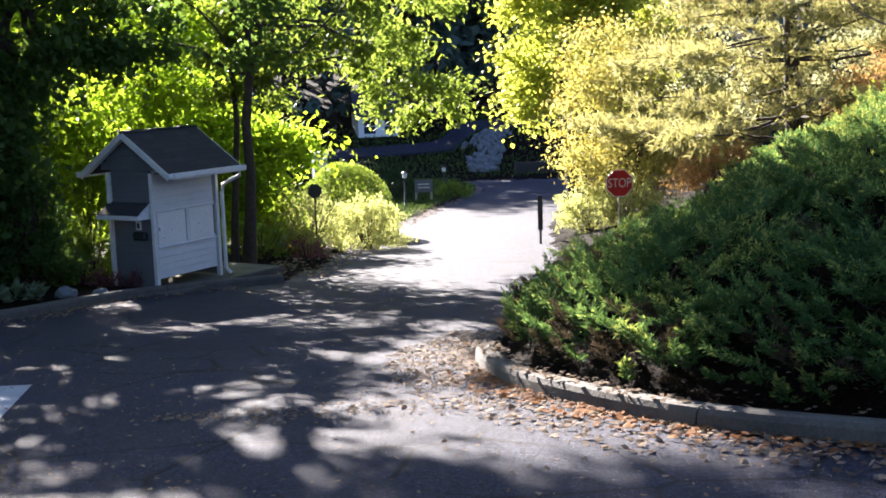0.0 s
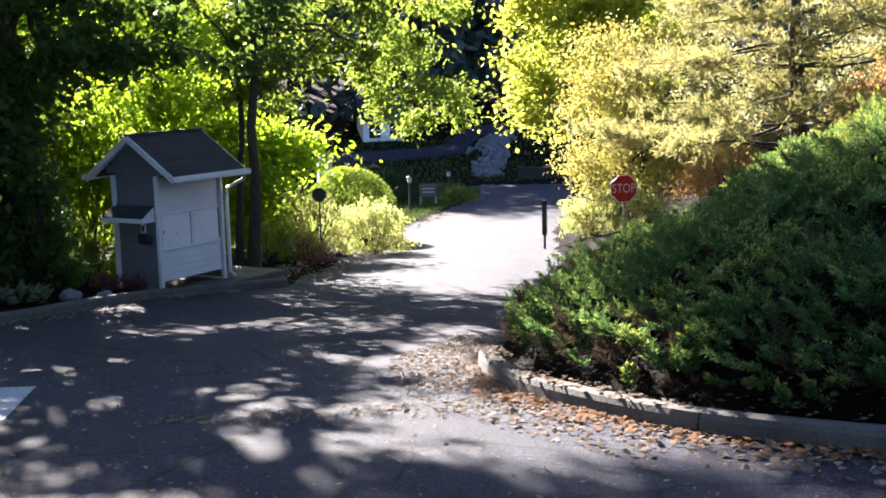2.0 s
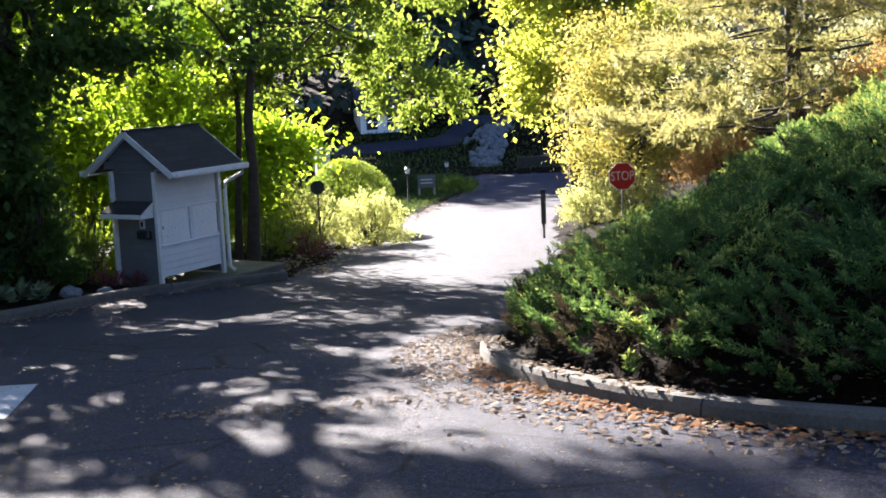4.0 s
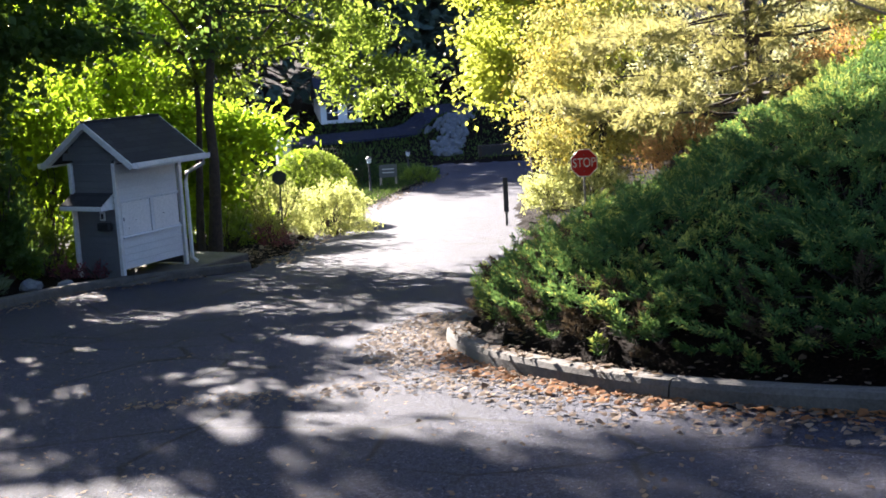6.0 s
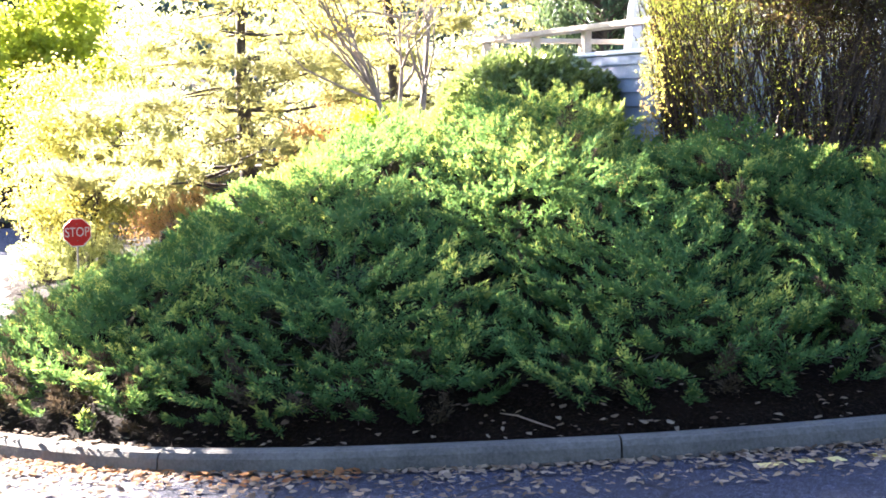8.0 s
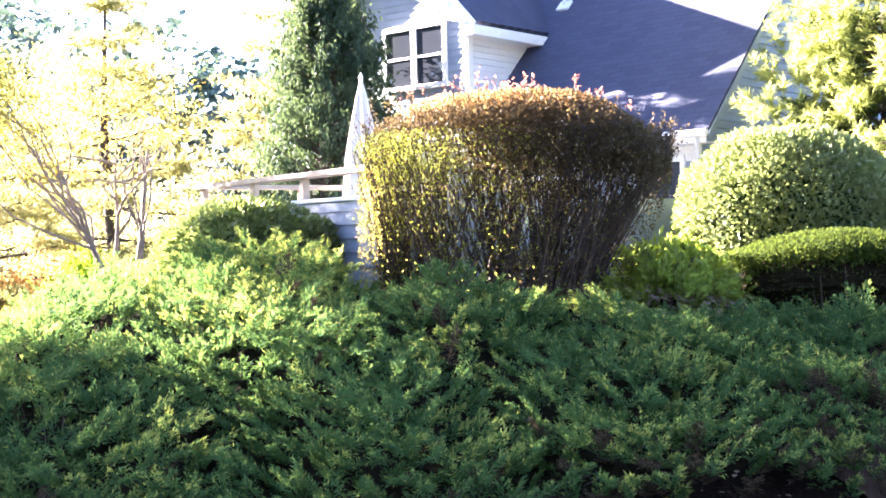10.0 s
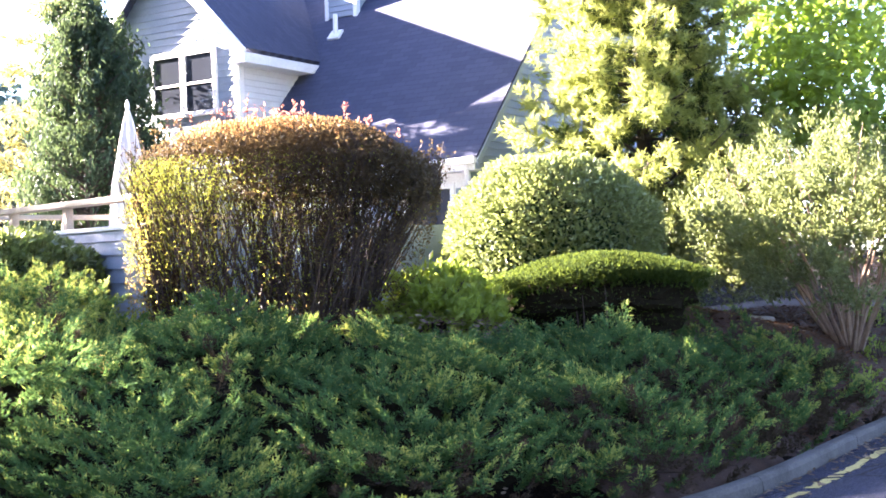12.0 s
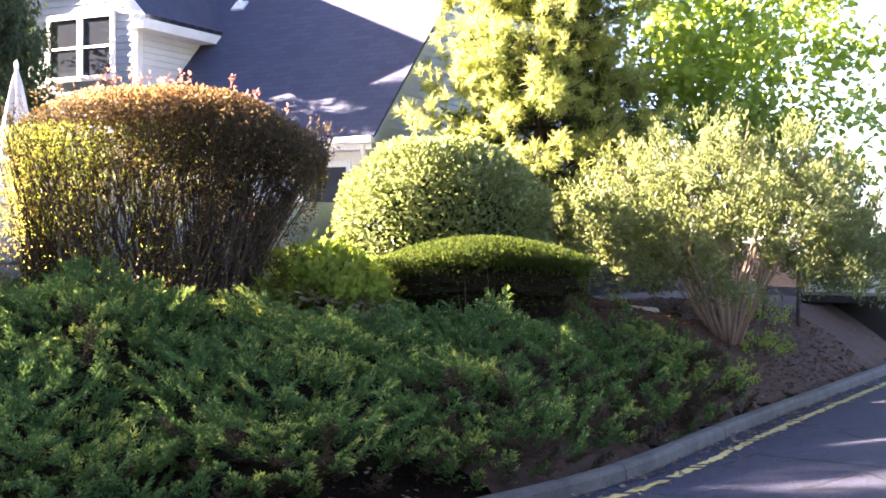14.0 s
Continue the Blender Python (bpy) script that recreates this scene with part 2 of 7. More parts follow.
L_LIGHT = leaf_mat("light_green_leaves", (0.075, 0.130, 0.025), (0.20, 0.27, 0.065), (0.58, 0.74, 0.12), 0.58)
L_PALE = leaf_mat("pale_shrub_leaves", (0.055, 0.080, 0.030), (0.145, 0.172, 0.075), (0.44, 0.50, 0.15), 0.36, 0.4, 0.25)
L_MOUND = leaf_mat("mound_shrub_leaves", (0.065, 0.115, 0.020), (0.190, 0.250, 0.050), (0.62, 0.74, 0.10), 0.55, 0.35, 0.3)
# Darker leaf copy: the shade beside the kiosk is put into its green.
L_SHADE = leaf_mat("shaded_green_leaves", (0.026, 0.060, 0.020), (0.075, 0.125, 0.038), (0.24, 0.38, 0.05), 0.45)
L_CREAM = leaf_mat("cream_yellow_leaves", (0.15, 0.175, 0.055), (0.40, 0.41, 0.17), (0.82, 0.84, 0.28), 0.55)
L_PINK = leaf_mat("dusky_pink_leaves", (0.10, 0.035, 0.045), (0.26, 0.10, 0.11), (0.40, 0.15, 0.15), 0.35)
L_HOSTA = leaf_mat("hosta_leaves", (0.045, 0.075, 0.040), (0.19, 0.23, 0.15), (0.25, 0.35, 0.12), 0.3)
L_FALLEN = leaf_mat("fallen_leaves", (0.060, 0.036, 0.024), (0.33, 0.25, 0.18), (0.35, 0.21, 0.09), 0.25, 0.8)
L_BARK = leaf_mat("bark_chips", (0.060, 0.030, 0.019), (0.17, 0.095, 0.060), (0.2, 0.1, 0.06), 0.05, 0.9, 0.05)
L_FALLEN_ORANGE = leaf_mat("fallen_orange_leaves", (0.13, 0.052, 0.022), (0.32, 0.155, 0.065), (0.6, 0.25, 0.06), 0.25, 0.8)
# Bluish pale green: haze over the far hill is put into the leaf colour.
L_WOODS = leaf_mat("hazed_woods_leaves", (0.055, 0.092, 0.085), (0.110, 0.160, 0.135), (0.12, 0.18, 0.10), 0.15)
# Pale copy for sun-washed woods; the light is put into the colour.
L_WOODS_SUN = leaf_mat("sunwashed_leaves", (0.16, 0.18, 0.09), (0.36, 0.36, 0.19), (0.62, 0.60, 0.28), 0.5)


# ---- mesh helpers ----
def rng_of(seed):
    return np.random.default_rng(seed)


def mesh_of(name, verts, faces, mat, smooth=False):
    """A mesh from an array of points and one array of faces, or a list of such arrays of unlike corner counts."""
    me = bpy.data.meshes.new(name)
    groups = faces if isinstance(faces, list) else [faces]
    groups = [np.asarray(g, dtype=np.int64) for g in groups if len(g)]
    verts = np.asarray(verts, dtype=np.float32)
    loops = np.concatenate([g.ravel() for g in groups])
    sizes = np.concatenate([np.full(len(g), g.shape[1]) for g in groups])
    me.vertices.add(len(verts))
    me.vertices.foreach_set("co", verts.ravel())
    me.loops.add(len(loops))
    me.loops.foreach_set("vertex_index", loops.astype(np.int32))
    me.polygons.add(len(sizes))
    me.polygons.foreach_set("loop_start", np.concatenate([[0], np.cumsum(sizes)[:-1]]).astype(np.int32))
    me.polygons.foreach_set("use_smooth", np.full(len(sizes), smooth))
    me.update(calc_edges=True)
    me.materials.append(mat)
    return me


def origin_of(ob):
    o = Vector((0, 0, 0))
    while ob is not None:
        o += ob.location
        ob = ob.parent
    return o


def thing(name, loc, label, category, group="", kind=""):
    ob = new(name)
    ob.location = loc
    ob.empty_display_size = 0.2
    return tagged(ob, label, category, group, kind)


def part(name, verts, faces, mat, parent=None, label="", smooth=False):
    """One mesh from points in the world, under its thing or part."""
    v = np.asarray(verts, dtype=np.float64)
    if parent is not None:
        v = v - np.array(origin_of(parent))
    ob = new(name, mesh_of(name, v, faces, mat, smooth))
    ob.parent = parent
    return tagged(ob, label)


def solo(name, verts, faces, mat, label, category, group="", kind="", smooth=False):
    ob = part(name, verts, faces, mat, None, "", smooth)
    return tagged(ob, label, category, group, kind)


def bm_part(name, bm, mat, parent, label="", smooth=False):
    me = bpy.data.meshes.new(name)
    off = -origin_of(parent) if parent is not None else Vector((0, 0, 0))
    bmesh.ops.translate(bm, verts=bm.verts, vec=off)
    bm.to_mesh(me)
    bm.free()
    me.materials.append(mat)
    for p in me.polygons:
        p.use_smooth = smooth
    ob = new(name, me)
    ob.parent = parent
    return tagged(ob, label)


def box_bm(size, m, bevel=0.006):
    """A box of that size about the origin, edges eased, set at the matrix m."""
    bm = bmesh.new()
    bmesh.ops.create_cube(bm, size=1.0)
    bmesh.ops.scale(bm, verts=bm.verts, vec=size)
    if bevel:
        bmesh.ops.bevel(bm, geom=bm.edges[:], offset=min(bevel, min(size) * 0.3), segments=1, affect="EDGES", profile=0.5)
    bmesh.ops.transform(bm, matrix=m, verts=bm.verts)
    return bm


def axes(o, u, v):
    """A frame at o with x along u and y along v (both flat), z up."""
    u, v = Vector((*u, 0)).normalized(), Vector((*v, 0)).normalized()
    m = Matrix(((u.x, v.x, 0, o[0]), (u.y, v.y, 0, o[1]), (0, 0, 1, o[2]), (0, 0, 0, 1)))
    return m


def box_in(name, m, lo, hi, mat, parent, label="", bevel=0.006, tilt=None):
    """A box between two corners of the frame m."""
    lo, hi = Vector(lo), Vector(hi)
    c = Matrix.Translation((lo + hi) / 2)
    mm = m @ c @ tilt if tilt else m @ c
    bm = box_bm(hi - lo, mm, bevel)
    if mm.to_3x3().determinant() < 0:
        bmesh.ops.reverse_faces(bm, faces=bm.faces)
    return bm_part(name, bm, mat, parent, label)


def slab_in(name, m, pts, thick, mat, parent, label=""):
    """A flat plate over corners of the frame m, thick along its own normal; the UV lies in its plane."""
    p = [m @ Vector(q) for q in pts]
    n = (p[1] - p[0]).cross(p[2] - p[0]).normalized()
    if n.z < 0:
        n = -n
    bm = bmesh.new()
    top = [bm.verts.new(q) for q in p]
    low = [bm.verts.new(q - n * thick) for q in p]
    k = len(p)
    bm.faces.new(top)
    bm.faces.new(low[::-1])
    for i in range(k):
        bm.faces.new((top[i], low[i], low[(i + 1) % k], top[(i + 1) % k]))
    bmesh.ops.recalc_face_normals(bm, faces=bm.faces)
    uv = bm.loops.layers.uv.new("UVMap")
    e1 = (p[1] - p[0]).normalized()
    e2 = n.cross(e1)
    for f in bm.faces:
        for lp in f.loops:
            d = lp.vert.co - p[0]
            lp[uv].uv = (d.dot(e1), d.dot(e2))
    return bm_part(name, bm, mat, parent, label)


def tubes(paths, sides=7):
    """Tapered round tubes along paths of (points, radii), as points and quads."""
    V, F, n0 = [], [], 0
    ang = np.linspace(0, 2 * np.pi, sides, endpoint=False)
    for pts, radii in paths:
        pts = np.asarray(pts, float)
        radii = np.asarray(radii, float)
        d = np.gradient(pts, axis=0)
        d /= np.linalg.norm(d, axis=1)[:, None] + 1e-9
        ref = np.where(np.abs(d[:, 2:3]) > 0.9, [[1.0, 0, 0]], [[0, 0, 1.0]])
        a = np.cross(d, ref)
        a /= np.linalg.norm(a, axis=1)[:, None] + 1e-9
        b = np.cross(d, a)
        ring = pts[:, None] + radii[:, None, None] * (np.cos(ang)[None, :, None] * a[:, None] + np.sin(ang)[None, :, None] * b[:, None])
        V.append(ring.reshape(-1, 3))
        k = len(pts)
        i, j = np.meshgrid(np.arange(k - 1), np.arange(sides), indexing="ij")
        j2 = (j + 1) % sides
        F.append(n0 + np.stack([i * sides + j, i * sides + j2, (i + 1) * sides + j2, (i + 1) * sides + j], -1).reshape(-1, 4))
        n0 += k * sides
    return np.concatenate(V), np.concatenate(F)


def unit(v):
    return v / (np.linalg.norm(v, axis=-1, keepdims=True) + 1e-9)


def leaves(P, size, rng, way=None, spread=1.0, wide=0.55, fold=0.25, flat=0.5):
    """Leaf blades at points P: a folded kite each (base, two sides, tip), its face turned up by flat."""
    n = len(P)
    d = rng.normal(size=(n, 3)) * spread
    if way is not None:
        d = d + way
    d = unit(d)
    s = unit(np.cross(d, rng.normal(size=(n, 3)) * (1 - flat) + np.array([0, 0, 2.0]) * flat))
    up = np.cross(s, d)
    L = (size * rng.uniform(0.65, 1.3, n))[:, None]
    w = L * wide * 0.5
    a, tip = P, P + d * L
    m = P + d * L * 0.45 + up * L * fold * 0.3
    V = np.stack([a, m + s * w, tip, m - s * w], 1).reshape(-1, 3)
    F = np.arange(n * 4).reshape(n, 4)
    return V, F


def blades(P, size, rng, way, spread=0.3, wide=0.12, flat=0.0):
    """Needles and scale twigs at points P: one slender pointed triangle each."""
    n = len(P)
    d = unit(rng.normal(size=(n, 3)) * spread + way)
    s = unit(np.cross(d, rng.normal(size=(n, 3)) * (1 - flat) + np.array([0, 0, 2.0]) * flat))
    L = (size * rng.uniform(0.65, 1.3, n))[:, None]
    w = L * wide * 0.5
    V = np.stack([P + s * w, P + d * L, P - s * w], 1).reshape(-1, 3)
    return V, np.arange(n * 3).reshape(n, 3)


def in_blobs(blobs, n, rng, clumps=60, sigma=0.25, shell=0.55):
    """Points in clumps inside ellipsoids (centre, radii), more of them near the outside. Returns points and outward ways."""
    # a blob's third entry thins its clumps out
    vol = np.array([np.prod(b[1]) ** 0.67 * (b[2] if len(b) > 2 else 1.0) for b in blobs])
    share = np.maximum(1, (clumps * vol / vol.sum())).astype(int)
    C, O = [], []
    for (c, r, *_), k in zip(blobs, share):
        u = unit(rng.normal(size=(k, 3)))
        q = rng.uniform(shell, 1.0, k)[:, None] ** 0.6
        C.append(np.array(c) + u * q * np.array(r))
        O.append(u)
    C, O = np.concatenate(C), np.concatenate(O)
    pick = rng.integers(0, len(C), n)
    sg = sigma * rng.uniform(0.6, 1.4, len(C))
    P = C[pick] + rng.normal(size=(n, 3)) * sg[pick][:, None] * np.array([1, 1, 0.62])
    return P, O[pick], C


def bent(a, b, rng, k=6, wobble=0.06):
    a, b = np.asarray(a, float), np.asarray(b, float)
    t = np.linspace(0, 1, k)[:, None]
    L = np.linalg.norm(b - a)
    w = np.cumsum(rng.normal(size=(k, 3)), 0) * wobble * L / k
    return a + (b - a) * t + w * np.sin(np.pi * t) + w * t * 0.3


def tree(name, base, height, r, blobs, n, size, mat, seed, label, category="tree", bark=None, clumps=90, sigma=0.35, limbs=26, lean=(0, 0), trunks=1, way=(0, 0, -0.3), wide=0.6, group="", shell=0.55, extra=None):
    """A tree: tapered trunk with limbs that reach into a crown of leaf clumps."""
    rng = rng_of(seed)
    base = np.array(base, float)
    ob = thing(name, base, label, category, group)
    P, O, C = in_blobs(blobs, n, rng, clumps, sigma, shell)
    paths = []
    top = base + np.array([lean[0], lean[1], height])
    stems = []
    for k in range(trunks):
        off = np.array([0, 0, 0]) if k == 0 else np.array([-0.31 * k, 0.10 * k, 0])
        st = bent(base + off - [0, 0, 0.15], top + off * 1.6, rng, 10, 0.07)
        stems.append(st)
        paths.append((st, r * (1 - 0.35 * (k > 0)) * np.linspace(1, 0.22, 10) * np.r_[1.35, 1.08, np.ones(8)]))
    for i in range(limbs):
        st = stems[i % len(stems)]
        j = int(rng.integers(4, 9))
        c = C[rng.integers(0, len(C))]
        d = np.linalg.norm(C - st[j], axis=1)
        near = np.argsort(d)[: max(4, len(C) // 3)]
        c = C[rng.choice(near)]
        paths.append((bent(st[j], c, rng, 6, 0.25), r * 0.34 * np.linspace(1, 0.12, 6)))
        for _ in range(2):
            p = paths[-1][0][3]
            e = C[np.argsort(np.linalg.norm(C - p, axis=1))[rng.integers(0, min(8, len(C)))]]
            if np.linalg.norm(e - p) > 0.2 and len(paths) < 140:
                paths.append((bent(p, e, rng, 4, 0.2), r * 0.14 * np.linspace(1, 0.15, 4)))
                break
    for st in paths[:trunks]:
        V, F = tubes([st], 9)
        part("trunk", V, F, bark or BARK, ob, smooth=True)
    V, F = tubes(paths[trunks:])
    tagged(part("limb_work", V, F, bark or BARK, ob, smooth=True), kind="stuff")
    V, F = leaves(P, size, rng, O * 0.5 + np.array(way), 1.0, wide)
    tagged(part("crown", V, F, mat, ob), kind="stuff")
    if extra:
        m2, n2 = extra
        P2, O2, _ = in_blobs(blobs, n2, rng, clumps, sigma, 0.85)
        V, F = leaves(P2, size, rng, O2 * 0.5 + np.array(way), 1.0, wide)
        tagged(part("turning_leaves", V, F, m2, ob), kind="stuff")
    return ob


# ---- the lie of the land ----
def road_z(x, y):
    y = np.asarray(y, float)
    u = np.clip(y - 15, 0, 60)
    z = np.where(y > 15, -1.5 - (0.1 * u - 0.07 * u * u / 120), -0.1 * np.maximum(y, -40))
    return np.where(y > 75, -5.4 - 0.03 * (np.minimum(y, 95) - 75), z)


def spline(points, step=0.12):
    """A smooth line through the points (Catmull-Rom), evenly stepped."""
    p = np.asarray(points, float)
    p = np.vstack([2 * p[0] - p[1], p, 2 * p[-1] - p[-2]])
    out = []
    for i in range(1, len(p) - 2):
        n = max(2, int(np.linalg.norm(p[i + 1] - p[i]) / step))
        t = np.linspace(0, 1, n, endpoint=False)[:, None]
        a, b, c, d = p[i - 1], p[i], p[i + 1], p[i + 2]
        out.append(0.5 * (2 * b + (c - a) * t + (2 * a - 5 * b + 4 * c - d) * t ** 2 + (3 * b - a - 3 * c + d) * t ** 3))
    out.append(p[-2][None])
    return np.concatenate(out)


# right-hand bed: from the far lane round the nose and along the near road
LANE_EDGE = spline([(30, 74), (14, 70), (8, 62), (5.0, 52), (3.7, 42), (3.0, 33), (2.2, 24), (1.45, 17), (0.85, 13.4)], 0.5)
KERB = spline([(0.85, 13.4), (0.42, 12.2), (0.25, 11.3), (0.40, 10.0), (0.80, 8.95), (1.48, 7.85), (2.35, 7.1), (3.2, 6.6), (4.35, 6.05), (5.6, 5.65), (7.2, 5.3), (9.1, 5.0), (10.7, 5.05), (13.6, 5.5), (17.3, 5.95), (21, 6.4), (34, 8.0)], 0.12)
BED_LINE = np.vstack([LANE_EDGE[:-1], KERB])
BED = np.vstack([BED_LINE, [(300, 30), (300, 74)]])
LEFT_KERB = spline([(-40, 9), (-14, 12.4), (-9, 14.3), (-7.0, 15.5), (-6.05, 16.9), (-5.65, 18.4), (-5.1, 20.0), (-4.2, 21.0), (-2.95, 22.2)], 0.12)
LEFT_EDGE = spline([(-2.95, 22.2), (-2.75, 26), (-2.5, 32), (-1.7, 43), (-0.1, 55.6), (1.3, 64), (1.9, 70), (1.6, 77), (10, 77.5), (40, 82)], 0.5)
LEFT_LINE = np.vstack([LEFT_KERB[:-1], LEFT_EDGE])
LEFT_BED = np.vstack([LEFT_LINE, [(300, 120), (300, 600), (-400, 600), (-400, 0)]])


def inside(poly, x, y):
    c = np.zeros(np.shape(x), bool)
    xj, yj = poly[-1]
    for xi, yi in poly:
        cross = (yi > y) != (yj > y)
        with np.errstate(divide="ignore", invalid="ignore"):
            c ^= cross & (x < (xj - xi) * (y - yi) / (yj - yi + 1e-12) + xi)
        xj, yj = xi, yi
    return c


def line_distance(line, x, y):
    best = np.full(np.shape(x), 1e9)
    for px, py in line[::2]:
        best = np.minimum(best, (x - px) ** 2 + (y - py) ** 2)
    return np.sqrt(best)


def soft_step(t):
    t = np.clip(t, 0, 1)
    return t * t * (3 - 2 * t)


def ground_z(x, y):
    """Height of the soil: under the roads, up the planted bank, and over the far hill."""
    x, y = np.asarray(x, float), np.asarray(y, float)
    z0 = road_z(x, y)
    z = z0 - 0.06
    right = inside(BED, x, y)
    s = np.where(right, line_distance(BED_LINE, x, y), 0)
    slope = np.interp(y, [14, 24, 40], [0.50, 0.34, 0.10]) + np.interp(x, [13.2, 15.0], [0.0, 0.36]) * (y < 20)
    bank = z0 + 0.07 + slope * np.maximum(s - 0.25, 0)
    flat = np.interp(y, [0, 14, 20, 30, 50], [1.0, 1.05, 1.1, -0.2, -2.2]) - np.interp(x, [14.3, 17.0], [0, 0.52]) * np.interp(y, [12, 16], [1, 0])
    lo = np.minimum(bank, flat) - 0.12 * np.exp(-((bank - flat) / 0.4) ** 2)
    z = np.where(right & (s > 0.28), np.maximum(lo, z0 + 0.05), z)
    left = inside(LEFT_BED, x, y)
    sl = np.where(left, line_distance(LEFT_LINE, x, y), 0)
    lz = z0 + 0.07 + 0.05 * np.minimum(sl, 3) - 0.02 * np.clip(sl - 3, 0, 30)
    hill = 0.075 * np.clip(y - 79, 0, 30) + 0.15 * np.clip(y - 109, 0, 160)
    rocky = 1.4 * soft_step((x - 0.5) / 3.0) * soft_step((y - 81) / 13.0)
    z = np.where(left & (sl > 0.28), lz + hill + rocky, z)
    return z


def gz(x, y):
    return float(ground_z(np.array([x]), np.array([y]))[0])


# ---- ground, roads, kerbs ----
def grid_mesh(xs, ys, zf):
    X, Y = np.meshgrid(xs, ys, indexing="ij")
    Z = zf(X.ravel(), Y.ravel())
    V = np.stack([X.ravel(), Y.ravel(), Z], 1)
    nx, ny = len(xs), len(ys)
    i, j = np.meshgrid(np.arange(nx - 1), np.arange(ny - 1), indexing="ij")
    F = np.stack([i * ny + j, (i + 1) * ny + j, (i + 1) * ny + j + 1, i * ny + j + 1], -1).reshape(-1, 4)
    return V, F


xs = np.r_[np.linspace(-400, -16, 33)[:-1], np.arange(-16, 30, 0.30), np.linspace(30, 400, 30)]
ys = np.r_[np.linspace(-300, -4, 20)[:-1], np.arange(-4, 40, 0.30), np.arange(40, 130, 1.5), np.linspace(130, 600, 20)]
V, F = grid_mesh(xs, ys, ground_z)
solo("ground", V, F, MULCH, "brown mulch and leaf mould soil banked up behind the kerbs", "ground", kind="structure", smooth=True)

xs = np.r_[np.linspace(-60, -10, 26)[:-1], np.arange(-10, 26, 0.5), np.linspace(26, 80, 28)]
ys = np.r_[np.linspace(-60, -4, 20)[:-1], np.arange(-4, 84, 0.5)]
V, F = grid_mesh(xs, ys, road_z)
cen = V[F].mean(1)
dl = line_distance(BED_LINE, cen[:, 0], cen[:, 1])
dr = line_distance(LEFT_LINE, cen[:, 0], cen[:, 1])
keep = ~((inside(BED, cen[:, 0], cen[:, 1]) & (dl > 0.5)) | (inside(LEFT_BED, cen[:, 0], cen[:, 1]) & (dr > 0.5)))
solo("road", V, F[keep], ASPHALT, "worn dark asphalt road with cracks and patches, sloping downhill", "road", kind="structure", smooth=True)

KERB_PROFILE = [(-0.005, -0.05), (0.012, 0.10), (0.035, 0.138), (0.07, 0.15), (0.165, 0.15), (0.18, 0.135), (0.18, -0.05)]


def kerb_run(name, line, side, label, length=3.05):
    """A cast kerb along a line, in segments with open joints."""
    ob = thing(name, (*line[len(line) // 2], float(road_z(*line[len(line) // 2]))), label, "kerb", kind="structure")
    step = np.r_[0, np.cumsum(np.linalg.norm(np.diff(line, axis=0), axis=1))]
    total = step[-1]
    cuts = np.arange(0, total, length)
    for a in cuts:
        b = min(a + length - 0.014, total)
        s = np.linspace(a, b, 14)
        c = np.stack([np.interp(s, step, line[:, 0]), np.interp(s, step, line[:, 1])], 1)
        d = unit(np.gradient(c, axis=0))
        nrm = np.stack([-d[:, 1], d[:, 0]], 1) * side
        prof = np.array(KERB_PROFILE)
        P = c[:, None] + nrm[:, None] * prof[None, :, :1]
        z = road_z(P[..., 0], P[..., 1]) + prof[None, :, 1]
        V = np.concatenate([P, z[..., None]], -1).reshape(-1, 3)
        k = len(prof)
        i, j = np.meshgrid(np.arange(len(s) - 1), np.arange(k - 1), indexing="ij")
        F = np.stack([i * k + j, i * k + j + 1, (i + 1) * k + j + 1, (i + 1) * k + j], -1).reshape(-1, 4)
        if side > 0:
            F = F[:, ::-1]
        e = (len(s) - 1) * k
        ends = np.array([list(range(k)), [e + q for q in range(k)][::-1]])
        part("kerb_segment", V, [F, ends], CONCRETE, ob)
    return ob


kerb_run("kerb_1", KERB, 1, "weathered concrete kerb curving round the planted bank")
kerb_run("kerb_2", LEFT_KERB, 1, "low worn concrete kerb along the leafy verge")

# bark mulch over the open end of the bed
xs, ys = np.arange(8.6, 25.0, 0.14), np.arange(4.6, 12.2, 0.14)
V, F = grid_mesh(xs, ys, lambda a, b: ground_z(a, b) + 0.02)
cen = V[F].mean(1)
keep = inside(BED, cen[:, 0], cen[:, 1]) & (line_distance(BED_LINE, cen[:, 0], cen[:, 1]) > 0.12)
solo("mulch_bed", V, F[keep], BARK_MULCH, "reddish-brown bark mulch covering the open bed", "ground", kind="structure", smooth=True)

# yellow line along the near kerb, worn away in places
rng = rng_of(11)
step = np.r_[0, np.cumsum(np.linalg.norm(np.diff(KERB, axis=0), axis=1))]
Vs, Fs, n0 = [], [], 0
for a in np.arange(9.5, step[-1] - 0.4, 0.09):
    w0, w1 = 0.30 + rng.normal() * 0.014, 0.42 + rng.normal() * 0.018
    if rng.random() < 0.09 or a < 11.5 and rng.random() < 0.45:
        continue
    s = np.array([a, a + 0.091])
    c = np.stack([np.interp(s, step, KERB[:, 0]), np.interp(s, step, KERB[:, 1])], 1)
    d = unit(c[1] - c[0])
    nr = np.array([d[1], -d[0]])
    q = np.array([c[0] + nr * w0, c[1] + nr * w0, c[1] + nr * w1, c[0] + nr * w1])
    Vs.append(np.c_[q, road_z(q[:, 0], q[:, 1]) + 0.005])
    Fs.append(n0 + np.arange(4)[::-1])
    n0 += 4
solo("yellow_line", np.concatenate(Vs), np.array(Fs), YELLOW_PAINT, "faded broken yellow painted line along the kerb", "road marking", kind="structure")


def flat_quad(p):
    p = np.array(p, float)
    return np.c_[p, road_z(p[:, 0], p[:, 1]) + 0.005]


